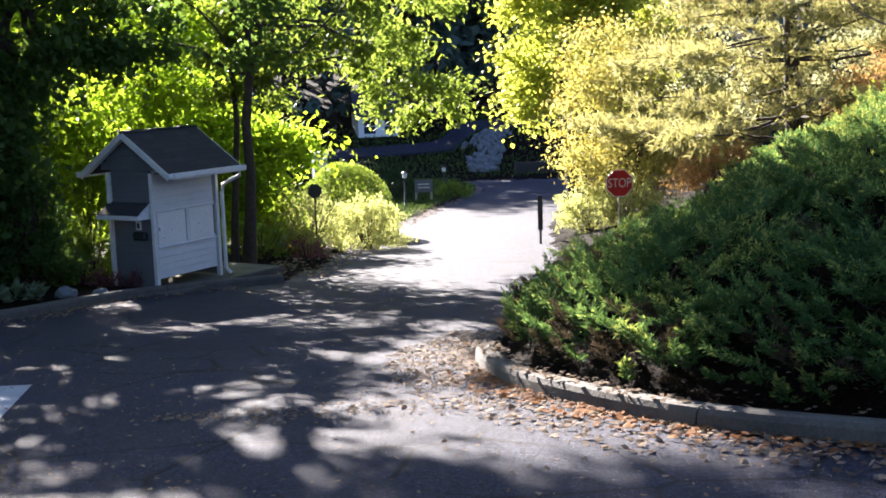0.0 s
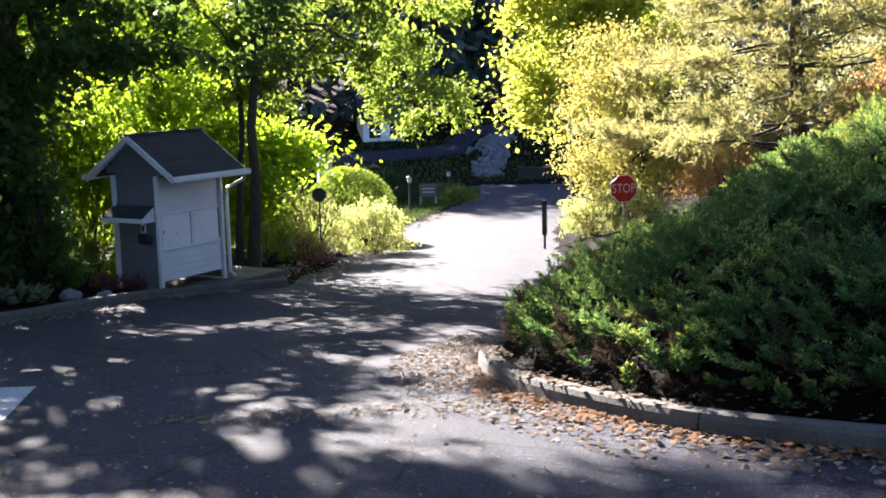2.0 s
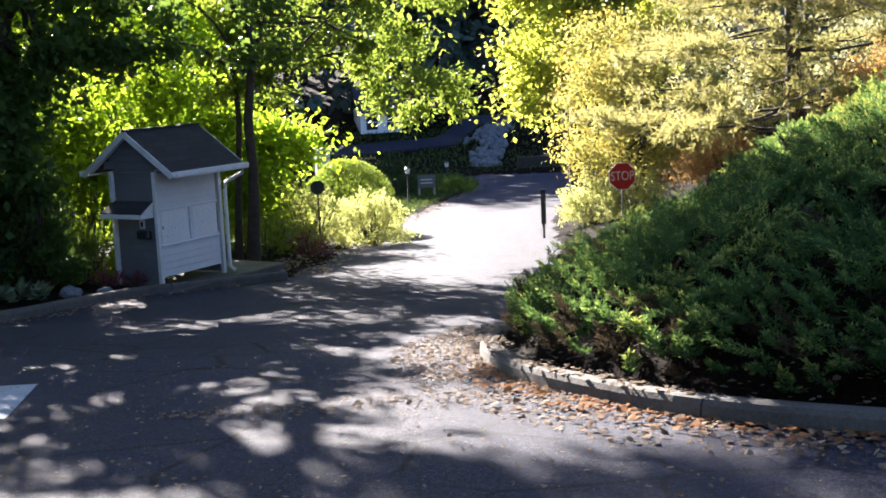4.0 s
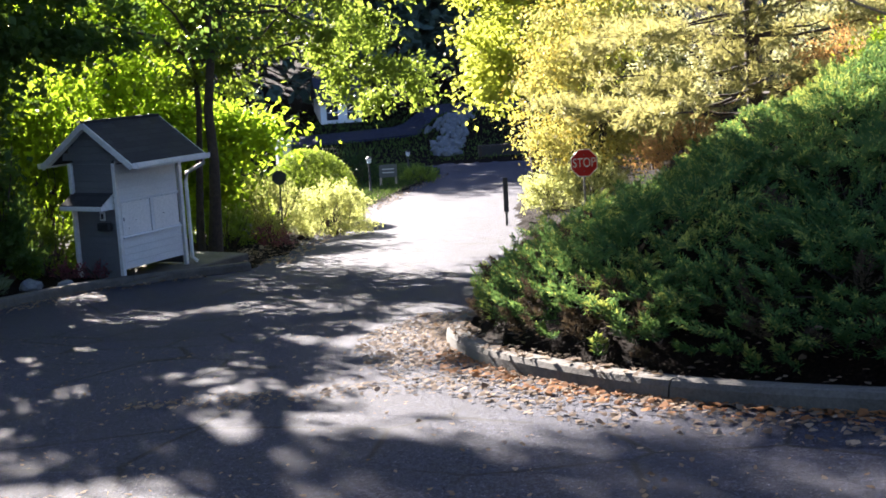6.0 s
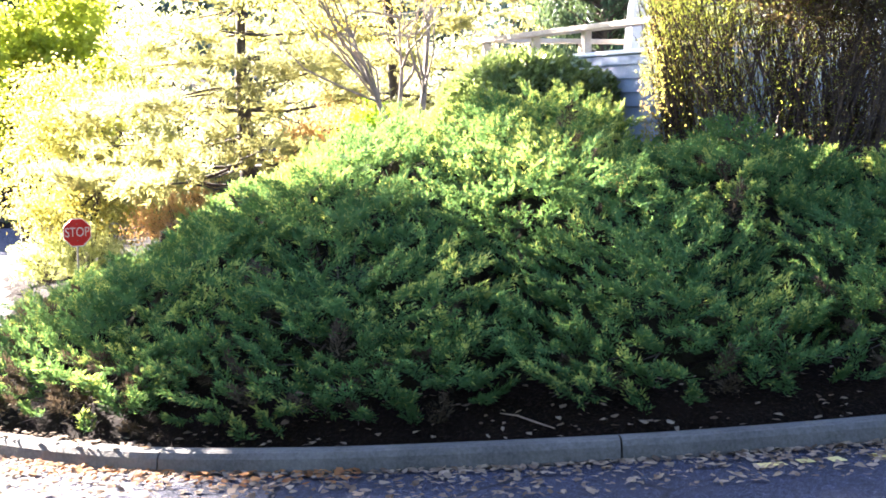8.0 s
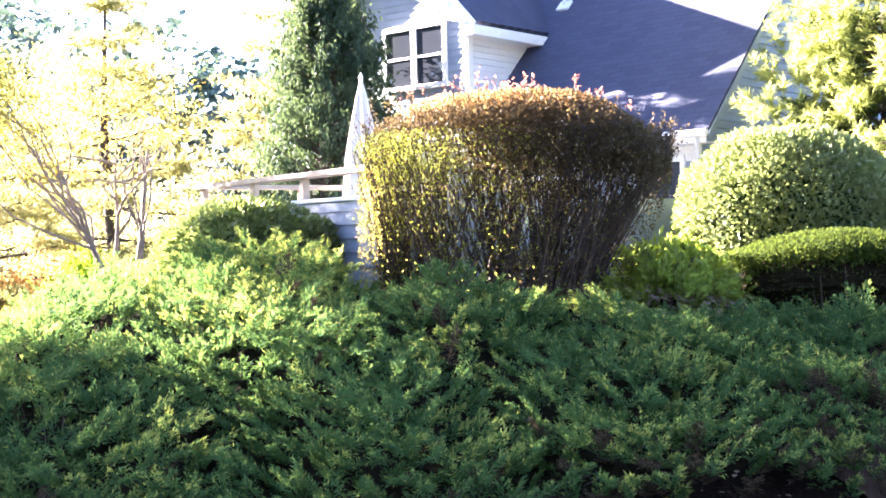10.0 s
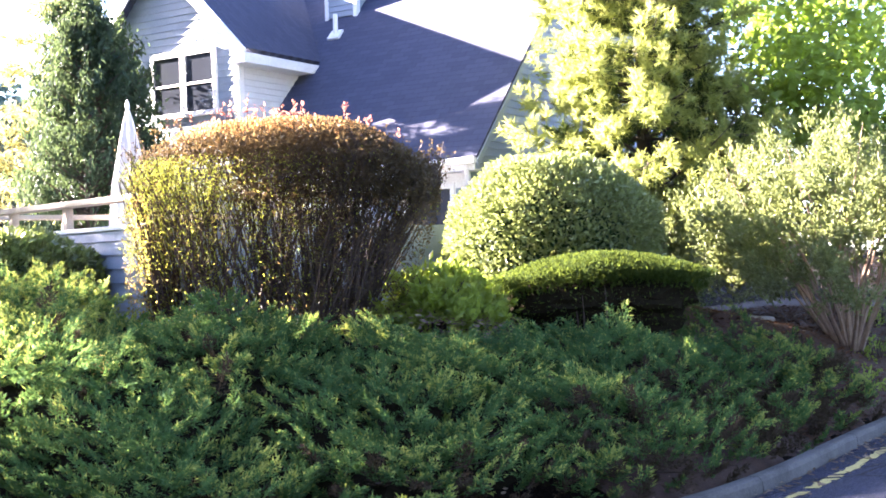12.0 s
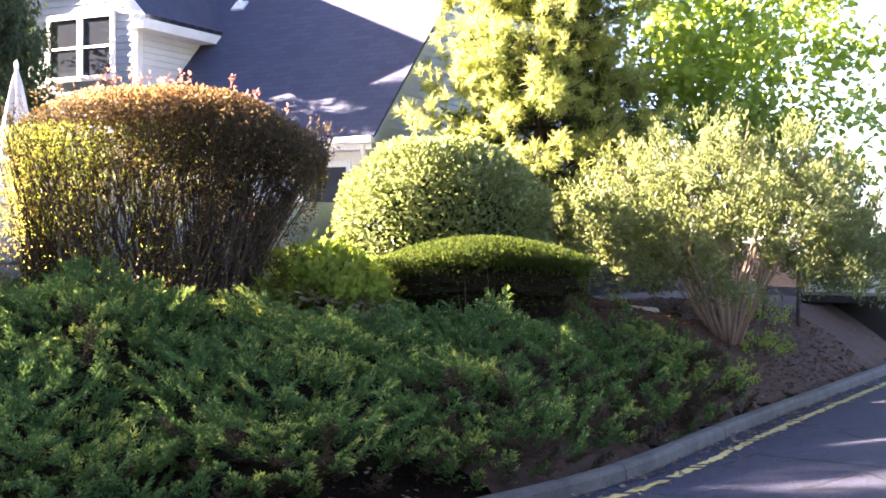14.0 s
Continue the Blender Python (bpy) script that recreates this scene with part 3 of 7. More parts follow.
q1 = flat_quad([(-3.70, 10.64), (-4.15, 10.60), (-3.86, 8.90), (-3.37, 8.92)])
q2 = flat_quad([(-4.16, 10.60), (-6.2, 10.42), (-6.15, 10.05), (-4.10, 10.22)])
solo("white_marking", np.vstack([q1, q2]), np.array([[0, 1, 2, 3], [4, 5, 6, 7]]), WHITE_PAINT_LINE, "worn white painted marking on the asphalt", "road marking", kind="structure")


# ---- kiosk ----
def kiosk():
    o = (-4.89, 20.62, -1.98)
    m = axes(o, (0.50, 0.866), (-0.866, 0.50))   # x along the front, y back
    L, D, H, R = 1.62, 0.98, 1.96, 2.70
    ob = thing("kiosk", o, "small grey clapboard notice kiosk with a dark shingled gable roof", "kiosk")
    # slab
    box_in("base_slab", m, (-0.30, -0.42, -0.28), (2.9, 1.2, 0.0), CONCRETE, ob, "concrete slab", 0.02)
    # corner posts
    for x in (0.0, L):
        for y in (0.0, D):
            box_in("corner_post", m, (x - 0.036, y - 0.036, 0.0), (x + 0.036, y + 0.036, H + 0.03), DULL_TRIM, ob, "white post")
    # gable-end boards (near end and far end)
    lap = 0.118
    for x, sgn in ((0.02, -1), (L - 0.02, 1)):
        z = 0.03
        while z < R - 0.16:
            z1 = min(z + lap + 0.012, R - 0.10)
            half = D / 2 - 0.055 if z < H else min(D / 2 + 0.40, (R - 0.08 - z) * 1.12)
            if half < 0.04:
                break
            ti = Matrix.Rotation(radians(-10.0 * sgn), 4, "Y")
            box_in("siding_board", m, (x - 0.010, D / 2 - half, z), (x + 0.010, D / 2 + half, z1), GREY_SIDING, ob, "", 0.003, ti)
            z += lap
    # front: boards low and high, two pale notice panels between
    z = 0.182
    while z < 0.70:
        box_in("siding_board", m, (0.06, 0.0, z), (L - 0.06, 0.024, z + lap + 0.01), PALE_SIDING, ob, "pale board", 0.003, Matrix.Rotation(radians(-6.0), 4, "X"))
        z += lap
    z = 1.32
    while z < H - 0.05:
        box_in("siding_board", m, (0.06, 0.02, z), (L - 0.06, 0.04, z + lap + 0.008), PALE_SIDING, ob, "pale board", 0.003, Matrix.Rotation(radians(-2.0), 4, "X"))
        z += lap
    for a, b in ((0.09, 0.79), (0.89, 1.53)):
        box_in("notice_panel", m, (a, 0.004, 0.74), (b, 0.030, 1.30), BOARD_WHITE, ob, "blank pale panel")
    box_in("mullion", m, (0.80, -0.012, 0.72), (0.88, 0.03, 1.33), PALE_SIDING, ob)
    box_in("sill", m, (0.06, -0.03, 0.70), (L - 0.06, 0.03, 0.735), PALE_SIDING, ob)
    box_in("panel_head", m, (0.06, -0.01, 1.305), (L - 0.06, 0.03, 1.345), PALE_SIDING, ob)
    box_in("latch", m, (0.105, -0.02, 1.0), (0.125, 0.004, 1.06), STEEL, ob)
    for px, pz in ((0.22, 0.86), (0.42, 0.98), (1.12, 1.0)):
        box_in("screw", m, (px, -0.004, pz), (px + 0.014, 0.004, pz + 0.014), BLACK, ob, "", 0)
    # back wall
    z = 0.30
    while z < H:
        box_in("siding_board", m, (0.06, D - 0.02, z), (L - 0.06, D, z + lap + 0.01), GREY_SIDING, ob, "", 0.003)
        z += lap
    box_in("ceiling_board", m, (0, 0, H), (L, D, H + 0.02), GREY_SIDING, ob)
    box_in("floor_beam", m, (0.10, 0.35, 0.16), (L - 0.1, 0.45, 0.30), WOOD_RAIL, ob)
    # roof
    e, g, ez = 0.52, 0.12, 1.99
    c = D / 2
    slab_in("roof", m, [(-g, -e, ez), (L + g, -e, ez), (L + g, c, R), (-g, c, R)], 0.05, SHINGLE, ob, "dark shingles")
    slab_in("roof", m, [(-g, D + e, ez), (-g, c, R), (L + g, c, R), (L + g, D + e, ez)], 0.05, SHINGLE, ob, "dark shingles")
    box_in("ridge_cap", m, (-g, c - 0.06, R - 0.03), (L + g, c + 0.06, R + 0.012), SHINGLE, ob)
    rise = math.atan2(R - ez, c + e)
    ln = math.hypot(R - ez, c + e)
    for x in (-g - 0.012, L + g + 0.012):
        for sg in (-1, 1):
            mid = Vector((x, c + sg * (c + e) / 2, (R + ez) / 2 - 0.065))
            mm = m @ Matrix.Translation(mid) @ Matrix.Rotation(-sg * rise, 4, "X")
            bm_part("bargeboard", box_bm((0.03, ln, 0.10), mm, 0.004), DULL_TRIM, ob, "white bargeboard")
    for x0, x1 in ((-g, 0.02), (L - 0.02, L + g)):
        for sg, y0 in ((-1, -e), (1, D + e)):
            slab_in("soffit", m, [(x0, y0, ez - 0.07), (x1, y0, ez - 0.07), (x1, c, R - 0.07), (x0, c, R - 0.07)], 0.012, DULL_TRIM, ob)
    # eaves gutter, open at the top, with a downpipe
    for y, s in ((-e - 0.06, 1), (D + e + 0.06, -1)):
        prof = [(-0.06, 0.0), (-0.055, -0.085), (0.045, -0.095), (0.06, -0.06), (0.06, 0.0), (0.045, 0.0), (0.045, -0.07), (-0.045, -0.07), (-0.045, 0.0)]
        k = len(prof)
        V = [tuple(m @ Vector((x, y - s * a, ez + 0.01 + b))) for x in (-g, L + g) for a, b in prof]
        F = np.array([[i, (i + 1) % k, k + (i + 1) % k, k + i] for i in range(k)])
        caps = np.array([list(range(k)), list(range(k, 2 * k))[::-1]])
        part("gutter", V, [F, caps], DULL_TRIM, ob, "white gutter")
    pipe = [m @ Vector(p) for p in ((L + g - 0.1, -e - 0.06, ez - 0.06), (L + g - 0.12, -e - 0.05, ez - 0.16), (L + 0.12, -0.08, ez - 0.34), (L + 0.10, -0.06, ez - 0.5), (L + 0.10, -0.06, 0.12), (L + 0.12, -0.16, 0.04))]
    V, F = tubes([([tuple(p) for p in pipe], [0.035] * 6)], 8)
    part("downpipe", V, F, DULL_TRIM, ob, "white downpipe", True)
    # small hood and letter box on the gable end
    slab_in("hood_roof", m, [(-0.30, 0.08, 1.31), (-0.30, D + 0.02, 1.31), (0.02, D + 0.02, 1.50), (0.02, 0.08, 1.50)], 0.03, SHINGLE, ob, "small shingled hood")
    box_in("hood_fascia", m, (-0.315, 0.07, 1.22), (-0.29, D + 0.03, 1.295), DULL_TRIM, ob)
    slab = [(-0.30, 0.07, 1.22), (0.0, 0.07, 1.22), (0.0, 0.07, 1.48), (-0.30, 0.07, 1.29)]
    V = [tuple(m @ Vector(p)) for p in slab] + [tuple(m @ (Vector(p) + Vector((0, 0.02, 0)))) for p in slab]
    F = np.array([[0, 1, 2, 3], [7, 6, 5, 4], [0, 4, 5, 1], [1, 5, 6, 2], [2, 6, 7, 3], [3, 7, 4, 0]])
    part("hood_cheek", V, F, DULL_TRIM, ob)
    box_in("frame_plate", m, (-0.02, 0.28, 1.02), (0.0, 0.40, 1.17), DULL_TRIM, ob)
    box_in("slot", m, (-0.028, 0.315, 1.05), (-0.018, 0.365, 1.14), BLACK, ob, "", 0)
    box_in("letter_box", m, (-0.11, 0.13, 0.85), (0.0, 0.42, 1.0), BLACK, ob, "black box", 0.03)
    return ob


kiosk()


# ---- signs, posts, lamps ----
def octagon(r, n=8, turn=0.5):
    return [(r * math.cos(2 * math.pi * (i + turn) / n), r * math.sin(2 * math.pi * (i + turn) / n)) for i in range(n)]


def plate(name, m, outline, y0, y1, mat, parent, label=""):
    """A flat plate standing in the frame's x-z plane."""
    k = len(outline)
    V = [tuple(m @ Vector((a, y, b))) for y in (y0, y1) for a, b in outline]
    F = np.array([[i, (i + 1) % k, k + (i + 1) % k, k + i] for i in range(k)])
    caps = np.array([list(range(k))[::-1], list(range(k, 2 * k))])
    return part(name, V, [F, caps], mat, parent, label)


def stop_sign():
    o = (4.31, 29.85, gz(4.31, 29.85))
    m = axes((4.31, 29.85, -1.315), (1, 0.13), (-0.13, 1))
    ob = thing("stop_sign", o, "red octagonal stop sign on a thin steel post behind the juniper", "road sign")
    R = 0.335 / math.cos(math.pi / 8)
    plate("sign_border", m, octagon(R), 0.0, 0.006, WHITE_SIGN, ob, "white rim")
    plate("sign_face", m, octagon(R * 0.935), -0.004, 0.0, RED_SIGN, ob, "red face")
    cu = bpy.data.curves.new("stop_text", "FONT")
    cu.body, cu.size, cu.align_x, cu.align_y, cu.extrude = "STOP", 0.285, "CENTER", "CENTER", 0.001
    tmp = new("text_tmp", cu)
    me = bpy.data.meshes.new_from_object(tmp.evaluated_get(bpy.context.evaluated_depsgraph_get()))
    bpy.data.objects.remove(tmp)
    me.materials.clear()
    me.materials.append(WHITE_SIGN)
    off = Matrix.Translation(-Vector(o))
    me.transform(off @ m @ Matrix.Translation((0, -0.006, 0)) @ Matrix.Rotation(radians(90), 4, "X") @ Matrix.Diagonal((0.86, 1.12, 1, 1)))
    t = new("lettering", me)
    t.parent = ob
    tagged(t, "white letters STOP")
    box_in("post", m, (-0.022, 0.006, o[2] + 1.315 - 0.2), (0.022, 0.036, 0.30), STEEL, ob, "steel post", 0.004)
    for z in (0.2, -0.2):
        box_in("bolt", m, (-0.010, -0.010, z - 0.010), (0.010, 0.0, z + 0.010), STEEL, ob, "", 0.003)


def lane_sign():
    x, y = -3.09, 29.55
    z = gz(x, y)
    m = axes((x, y, z), (1, 0.1), (-0.1, 1))
    ob = thing("lane_sign", (x, y, z), "small dark sign seen from behind on a thin post", "road sign")
    plate("sign_plate", m, [(a, b + 1.50) for a, b in octagon(0.18)], -0.003, 0.003, DARK_STEEL, ob)
    box_in("post", m, (-0.018, -0.03, -0.2), (0.018, -0.003, 1.64), DARK_STEEL, ob, "", 0.004)


def marker_post():
    x, y = 2.50, 31.6
    z = gz(x, y)
    m = axes((x, y, z), (1, 0), (0, 1))
    ob = thing("marker_post", (x, y, z), "dark upright marker post beside the lane", "post")
    box_in("post", m, (-0.03, -0.02, -0.2), (0.03, 0.02, 0.62), DARK_STEEL, ob, "", 0.005)
    box_in("marker_board", m, (-0.065, -0.035, 0.42), (0.065, -0.02, 1.32), DARK_STEEL, ob, "dark board", 0.01)


stop_sign()
lane_sign()
marker_post()


def path_lamp(x, y, height):
    z = gz(x, y)
    ob = thing("path_lamp", (x, y, z), "black garden lamp post with a small pale lantern", "lamp", "garden lamps")
    V, F = tubes([([(x, y, z - 0.1), (x, y, z + 0.12), (x, y, z + 0.14), (x, y, z + height - 0.3)], [0.08, 0.08, 0.045, 0.04])], 8)
    part("post", V, F, BLACK, ob, smooth=True)
    V, F = tubes([([(x, y, z + height - 0.3), (x, y, z + height - 0.26), (x, y, z + height - 0.25), (x, y, z + height - 0.08)], [0.04, 0.10, 0.085, 0.11])], 8)
    part("lantern", V, F, WHITE_SIGN, ob, "pale lantern")
    V, F = tubes([([(x, y, z + height - 0.08), (x, y, z + height - 0.06), (x, y, z + height)], [0.15, 0.14, 0.01])], 8)
    part("lamp_cap", V, F, BLACK, ob)


path_lamp(-1.62, 52.9, 1.58)
path_lamp(0.09, 61.9, 1.52)


def signboard():
    x, y = -0.9, 57.9
    z = gz(x, y)
    m = axes((x, y, z), (1, 0.1), (-0.1, 1))
    ob = thing("signboard", (x, y, z), "low grey wooden signboard on two posts", "sign")
    for px in (-0.36, 0.36):
        box_in("post", m, (px - 0.05, -0.05, -0.1), (px + 0.05, 0.05, 1.0), WOOD_RAIL, ob)
    box_in("board", m, (-0.42, -0.075, 0.42), (0.42, -0.05, 1.02), GREY_SIDING, ob, "weathered grey board")
    for zz in (0.62, 0.78):
        box_in("text_bar", m, (-0.28, -0.080, zz), (0.28, -0.0755, zz + 0.05), PALE_SIDING, ob, "", 0)


signboard()

x, y = -4.45, 44.8
m = axes((x, y, gz(x, y)), (1, 0.3), (-0.3, 1))
pillar = thing("gate_pillar", (x, y, gz(x, y)), "pale painted pillar among the bushes", "pillar")
box_in("shaft", m, (-0.24, -0.24, -0.1), (0.24, 0.24, 2.35), PALE_SIDING, pillar)
box_in("cap", m, (-0.3, -0.3, 2.35), (0.3, 0.3, 2.5), WHITE_TRIM, pillar, "pale cap", 0.02)


# ---- house ----
HO = (15.80, 13.20, 0.95)            # end of the eaves, at the ground
HA, HB = (-0.19, 0.982), (0.982, 0.19)  # along the eaves, and into the house
HM = axes(HO, HA, HB)


def boards(m, x0, x1, y, z0, z1, parent, mat, lap=0.135, edge=None, face=-1, along="X", lean=9.0):
    """Overlapping boards on a wall; edge(z) may give the row's two ends."""
    z = z0
    while z < z1 - 0.02:
        a, b = (x0, x1) if edge is None else edge(z + lap / 2)
        if b - a > 0.08:
            h = min(lap + 0.014, z1 - z)
            if along == "X":
                box_in("siding_board", m, (a, y - 0.010, z), (b, y + 0.010, z + h), mat, parent, "", 0.002, Matrix.Rotation(radians(lean * face), 4, "X"))
            else:
                box_in("siding_board", m, (y - 0.010, a, z), (y + 0.010, b, z + h), mat, parent, "", 0.002, Matrix.Rotation(radians(-lean * face), 4, "Y"))
        z += lap


def window(m, x0, x1, y, z0, z1, parent, sashes=2, rail=True):
    """A window in a wall facing -y of the frame m."""
    w = box_in("window", m, (x0, y - 0.005, z0), (x1, y + 0.02, z1), GLASS, parent, "dark window glass", 0)
    t = 0.085
    for n_, lo, hi in (("window_head", (x0 - t, y - 0.05, z1), (x1 + t, y + 0.03, z1 + 0.11)), ("window_sill", (x0 - t - 0.02, y - 0.07, z0 - 0.09), (x1 + t + 0.02, y + 0.03, z0)),
                       ("window_jamb", (x0 - t, y - 0.045, z0), (x0, y + 0.03, z1)), ("window_jamb", (x1, y - 0.045, z0), (x1 + t, y + 0.03, z1))):
        box_in(n_, m, lo, hi, WHITE_TRIM, w, "white trim", 0.004)
    step = (x1 - x0) / sashes
    for k in range(1, sashes):
        box_in("mullion", m, (x0 + k * step - 0.07, y - 0.04, z0), (x0 + k * step + 0.07, y + 0.02, z1), WHITE_TRIM, w, "", 0.004)
    if rail:
        for k in range(sashes):
            zc = (z0 + z1) / 2
            box_in("meeting_rail", m, (x0 + k * step + 0.02, y - 0.03, zc - 0.025), (x0 + (k + 1) * step - 0.02, y + 0.01, zc + 0.025), WHITE_TRIM, w, "", 0.003)
    return w


def house():
    ob = thing("house", HO, "blue-grey clapboard house with slate-grey shingle roof and white trim", "house")
    m = HM
    EZ, S, LEN, DEEP = 2.48, 1.0, 10.0, 6.0   # eaves height, roof slope, length along the eaves, ridge depth
    EO = 0.35                                 # eaves overhang
    # main walls
    box_in("wall", m, (0.30, 0.42, -0.5), (LEN, 0.60, EZ + 0.1), BLUE_SIDING, ob, "", 0)
    boards(m, 0.36, 5.0, 0.41, 0.0, EZ - 0.05, ob, BLUE_SIDING)
    V = [tuple(m @ Vector(p)) for p in ((0.30, 0.42, -0.5), (0.30, 2 * DEEP, -0.5), (0.30, 2 * DEEP, EZ), (0.30, DEEP, EZ + DEEP - 0.3), (0.30, 0.42, EZ),
                                        (0.46, 0.42, -0.5), (0.46, 2 * DEEP, -0.5), (0.46, 2 * DEEP, EZ), (0.46, DEEP, EZ + DEEP - 0.3), (0.46, 0.42, EZ))]
    F = [np.array([[0, 1, 2, 3, 4], [9, 8, 7, 6, 5]]), np.array([[i, 5 + i, 5 + (i + 1) % 5, (i + 1) % 5] for i in range(5)])]
    part("end_wall", V, F, BLUE_SIDING, ob)
    boards(m, 0, 0, 0.29, 0.0, EZ + DEEP - 0.6, ob, BLUE_SIDING, 0.135, lambda z: (0.45 + max(0, z - EZ), 2 * DEEP - 0.4 - max(0, z - EZ)), -1, "Y")
    for y in (0.40, 2 * DEEP - 0.1):
        box_in("corner_board", m, (0.26, y - 0.02, -0.3), (0.40, y + 0.10, EZ), WHITE_TRIM, ob, "white corner board")
    # main roof
    slab_in("roof", m, [(-0.15, -0.0 - EO + 0.35, EZ), (LEN, 0.0, EZ), (LEN, DEEP, EZ + S * DEEP), (-0.15, DEEP, EZ + S * DEEP)], 0.12, SHINGLE_BLUE, ob, "slate-grey shingles")
    slab_in("roof", m, [(-0.15, 2 * DEEP, EZ), (-0.15, DEEP, EZ + S * DEEP), (LEN, DEEP, EZ + S * DEEP), (LEN, 2 * DEEP, EZ)], 0.12, SHINGLE_BLUE, ob, "slate-grey shingles")
    box_in("fascia", m, (-0.1, 0.0, EZ - 0.24), (LEN, 0.03, EZ - 0.085), WHITE_TRIM, ob, "white fascia")
    box_in("soffit", m, (-0.1, 0.03, EZ - 0.24), (LEN, 0.42, EZ - 0.22), WHITE_TRIM, ob)
    box_in("gutter", m, (-0.15, -0.11, EZ - 0.14), (LEN, 0.0, EZ - 0.02), WHITE_TRIM, ob, "white gutter", 0.02)
    box_in("frieze_board", m, (0.30, 0.385, EZ - 0.5), (5.0, 0.42, EZ - 0.24), WHITE_TRIM, ob)
    V, F = tubes([([tuple(m @ Vector(p)) for p in ((0.05, -0.05, EZ - 0.14), (0.05, -0.02, EZ - 0.24), (0.22, 0.34, EZ - 0.45), (0.24, 0.36, EZ - 0.6), (0.24, 0.36, 0.1))], [0.045] * 5)], 8)
    part("downpipe", V, F, WHITE_TRIM, ob, "white downpipe", True)
    mid = Vector((-0.16, DEEP / 2, EZ + DEEP / 2 - 0.13))
    bm_part("bargeboard", box_bm((0.03, DEEP * 1.414, 0.10), m @ Matrix.Translation(mid) @ Matrix.Rotation(radians(45), 4, "X"), 0.004), BLUE_SIDING, ob, "thin painted bargeboard")
    window(m, 0.60, 1.50, 0.375, 1.32, 1.98, ob, 1, False)
    window(m, 2.6, 4.2, 0.375, 0.85, 1.78, ob, 2)
    # wing with its gable towards the drive
    X0, X1, Y0, WZ, PK = 5.2, 8.9, 0.30, 5.20, 7.14   # ends of the gable wall, its face, eaves and peak heights
    xc = (X0 + X1) / 2
    V = [tuple(m @ Vector(p)) for p in ((X0, Y0, -0.5), (X1, Y0, -0.5), (X1, Y0, WZ), (xc, Y0, PK), (X0, Y0, WZ), (X0, Y0 + 0.15, -0.5), (X1, Y0 + 0.15, -0.5), (X1, Y0 + 0.15, WZ), (xc, Y0 + 0.15, PK), (X0, Y0 + 0.15, WZ))]
    F = [np.array([[0, 1, 2, 3, 4], [9, 8, 7, 6, 5]]), np.array([[i, 5 + i, 5 + (i + 1) % 5, (i + 1) % 5] for i in range(5)])]
    part("gable_wall", V, F, BLUE_SIDING, ob)
    k = (PK - WZ) / (xc - X0)
    boards(m, X0, X1, Y0 - 0.012, 0.0, PK - 0.1, ob, BLUE_SIDING, 0.135, lambda z: (X0 + 0.1 + max(0, (z - WZ) / k), X1 - 0.1 - max(0, (z - WZ) / k)))
    box_in("cheek_wall", m, (X0, Y0 + 0.15, 1.0), (X0 + 0.14, 4.2, WZ), BLUE_SIDING, ob, "", 0)
    boards(m, 0, 0, X0 - 0.012, 2.6, WZ - 0.02, ob, PALE_SIDING, 0.12, lambda z: (Y0 + 0.1, max(Y0 + 0.1, min(4.1, z - EZ + 0.12))), -1, "Y")
    box_in("far_cheek_wall", m, (X1 - 0.14, Y0 + 0.15, 1.0), (X1, 4.2, WZ), BLUE_SIDING, ob, "", 0)
    box_in("corner_board", m, (X0 - 0.03, Y0 - 0.035, -0.2), (X0 + 0.12, Y0 + 0.12, WZ), WHITE_TRIM, ob, "white corner board")
    box_in("corner_board", m, (X1 - 0.12, Y0 - 0.035, -0.2), (X1 + 0.03, Y0 + 0.12, WZ), WHITE_TRIM, ob, "white corner board")
    o = 0.38
    slab_in("wing_roof", m, [(X0 - o, Y0 - 0.3, WZ - o * k + 0.12), (xc, Y0 - 0.3, PK + 0.12), (xc, 6.3, PK + 0.12), (X0 - o, 3.6, WZ - o * k + 0.12)], 0.12, SHINGLE_BLUE, ob, "slate-grey shingles")
    slab_in("wing_roof", m, [(X1 + o, Y0 - 0.3, WZ - o * k + 0.12), (X1 + o, 3.6, WZ - o * k + 0.12), (xc, 6.3, PK + 0.12), (xc, Y0 - 0.3, PK + 0.12)], 0.12, SHINGLE_BLUE, ob, "slate-grey shingles")
    ang = math.atan(k)
    ln = math.hypot(PK - WZ, xc - X0) * (1 + o / (xc - X0))
    for sg in (-1, 1):
        cx = xc + sg * (xc - X0 + o) / 2
        cz = (WZ - o * k + PK) / 2 - 0.02
        bm_part("rake_board", box_bm((ln, 0.04, 0.24), m @ Matrix.Translation((cx, Y0 - 0.31, cz)) @ Matrix.Rotation(sg * ang, 4, "Y"), 0.004), WHITE_TRIM, ob, "white rake board")
    box_in("eaves_fascia", m, (X0 - o - 0.03, Y0 - 0.3, WZ - o * k - 0.16), (X0 - o, 3.4, WZ - o * k + 0.03), WHITE_TRIM, ob, "white fascia")
    box_in("eaves_soffit", m, (X0 - o, Y0 - 0.3, WZ - o * k - 0.16), (X0, 3.2, WZ - o * k - 0.13), WHITE_TRIM, ob, "", 0)
    window(m, X0 + 0.6, X0 + 2.15, Y0 - 0.05, 3.86, 4.98, ob, 2)
    window(m, X0 + 0.55, X0 + 2.05, Y0 - 0.05, 0.85, 1.9, ob, 2)
    # vent stack and a small white dormer end up the roof
    b = 3.08
    V, F = tubes([([tuple(m @ Vector((4.87, b, EZ + b - 0.05))), tuple(m @ Vector((4.87, b, EZ + b + 0.45)))], [0.05, 0.05])], 8)
    part("vent_pipe", V, F, WHITE_TRIM, ob, "white vent pipe")
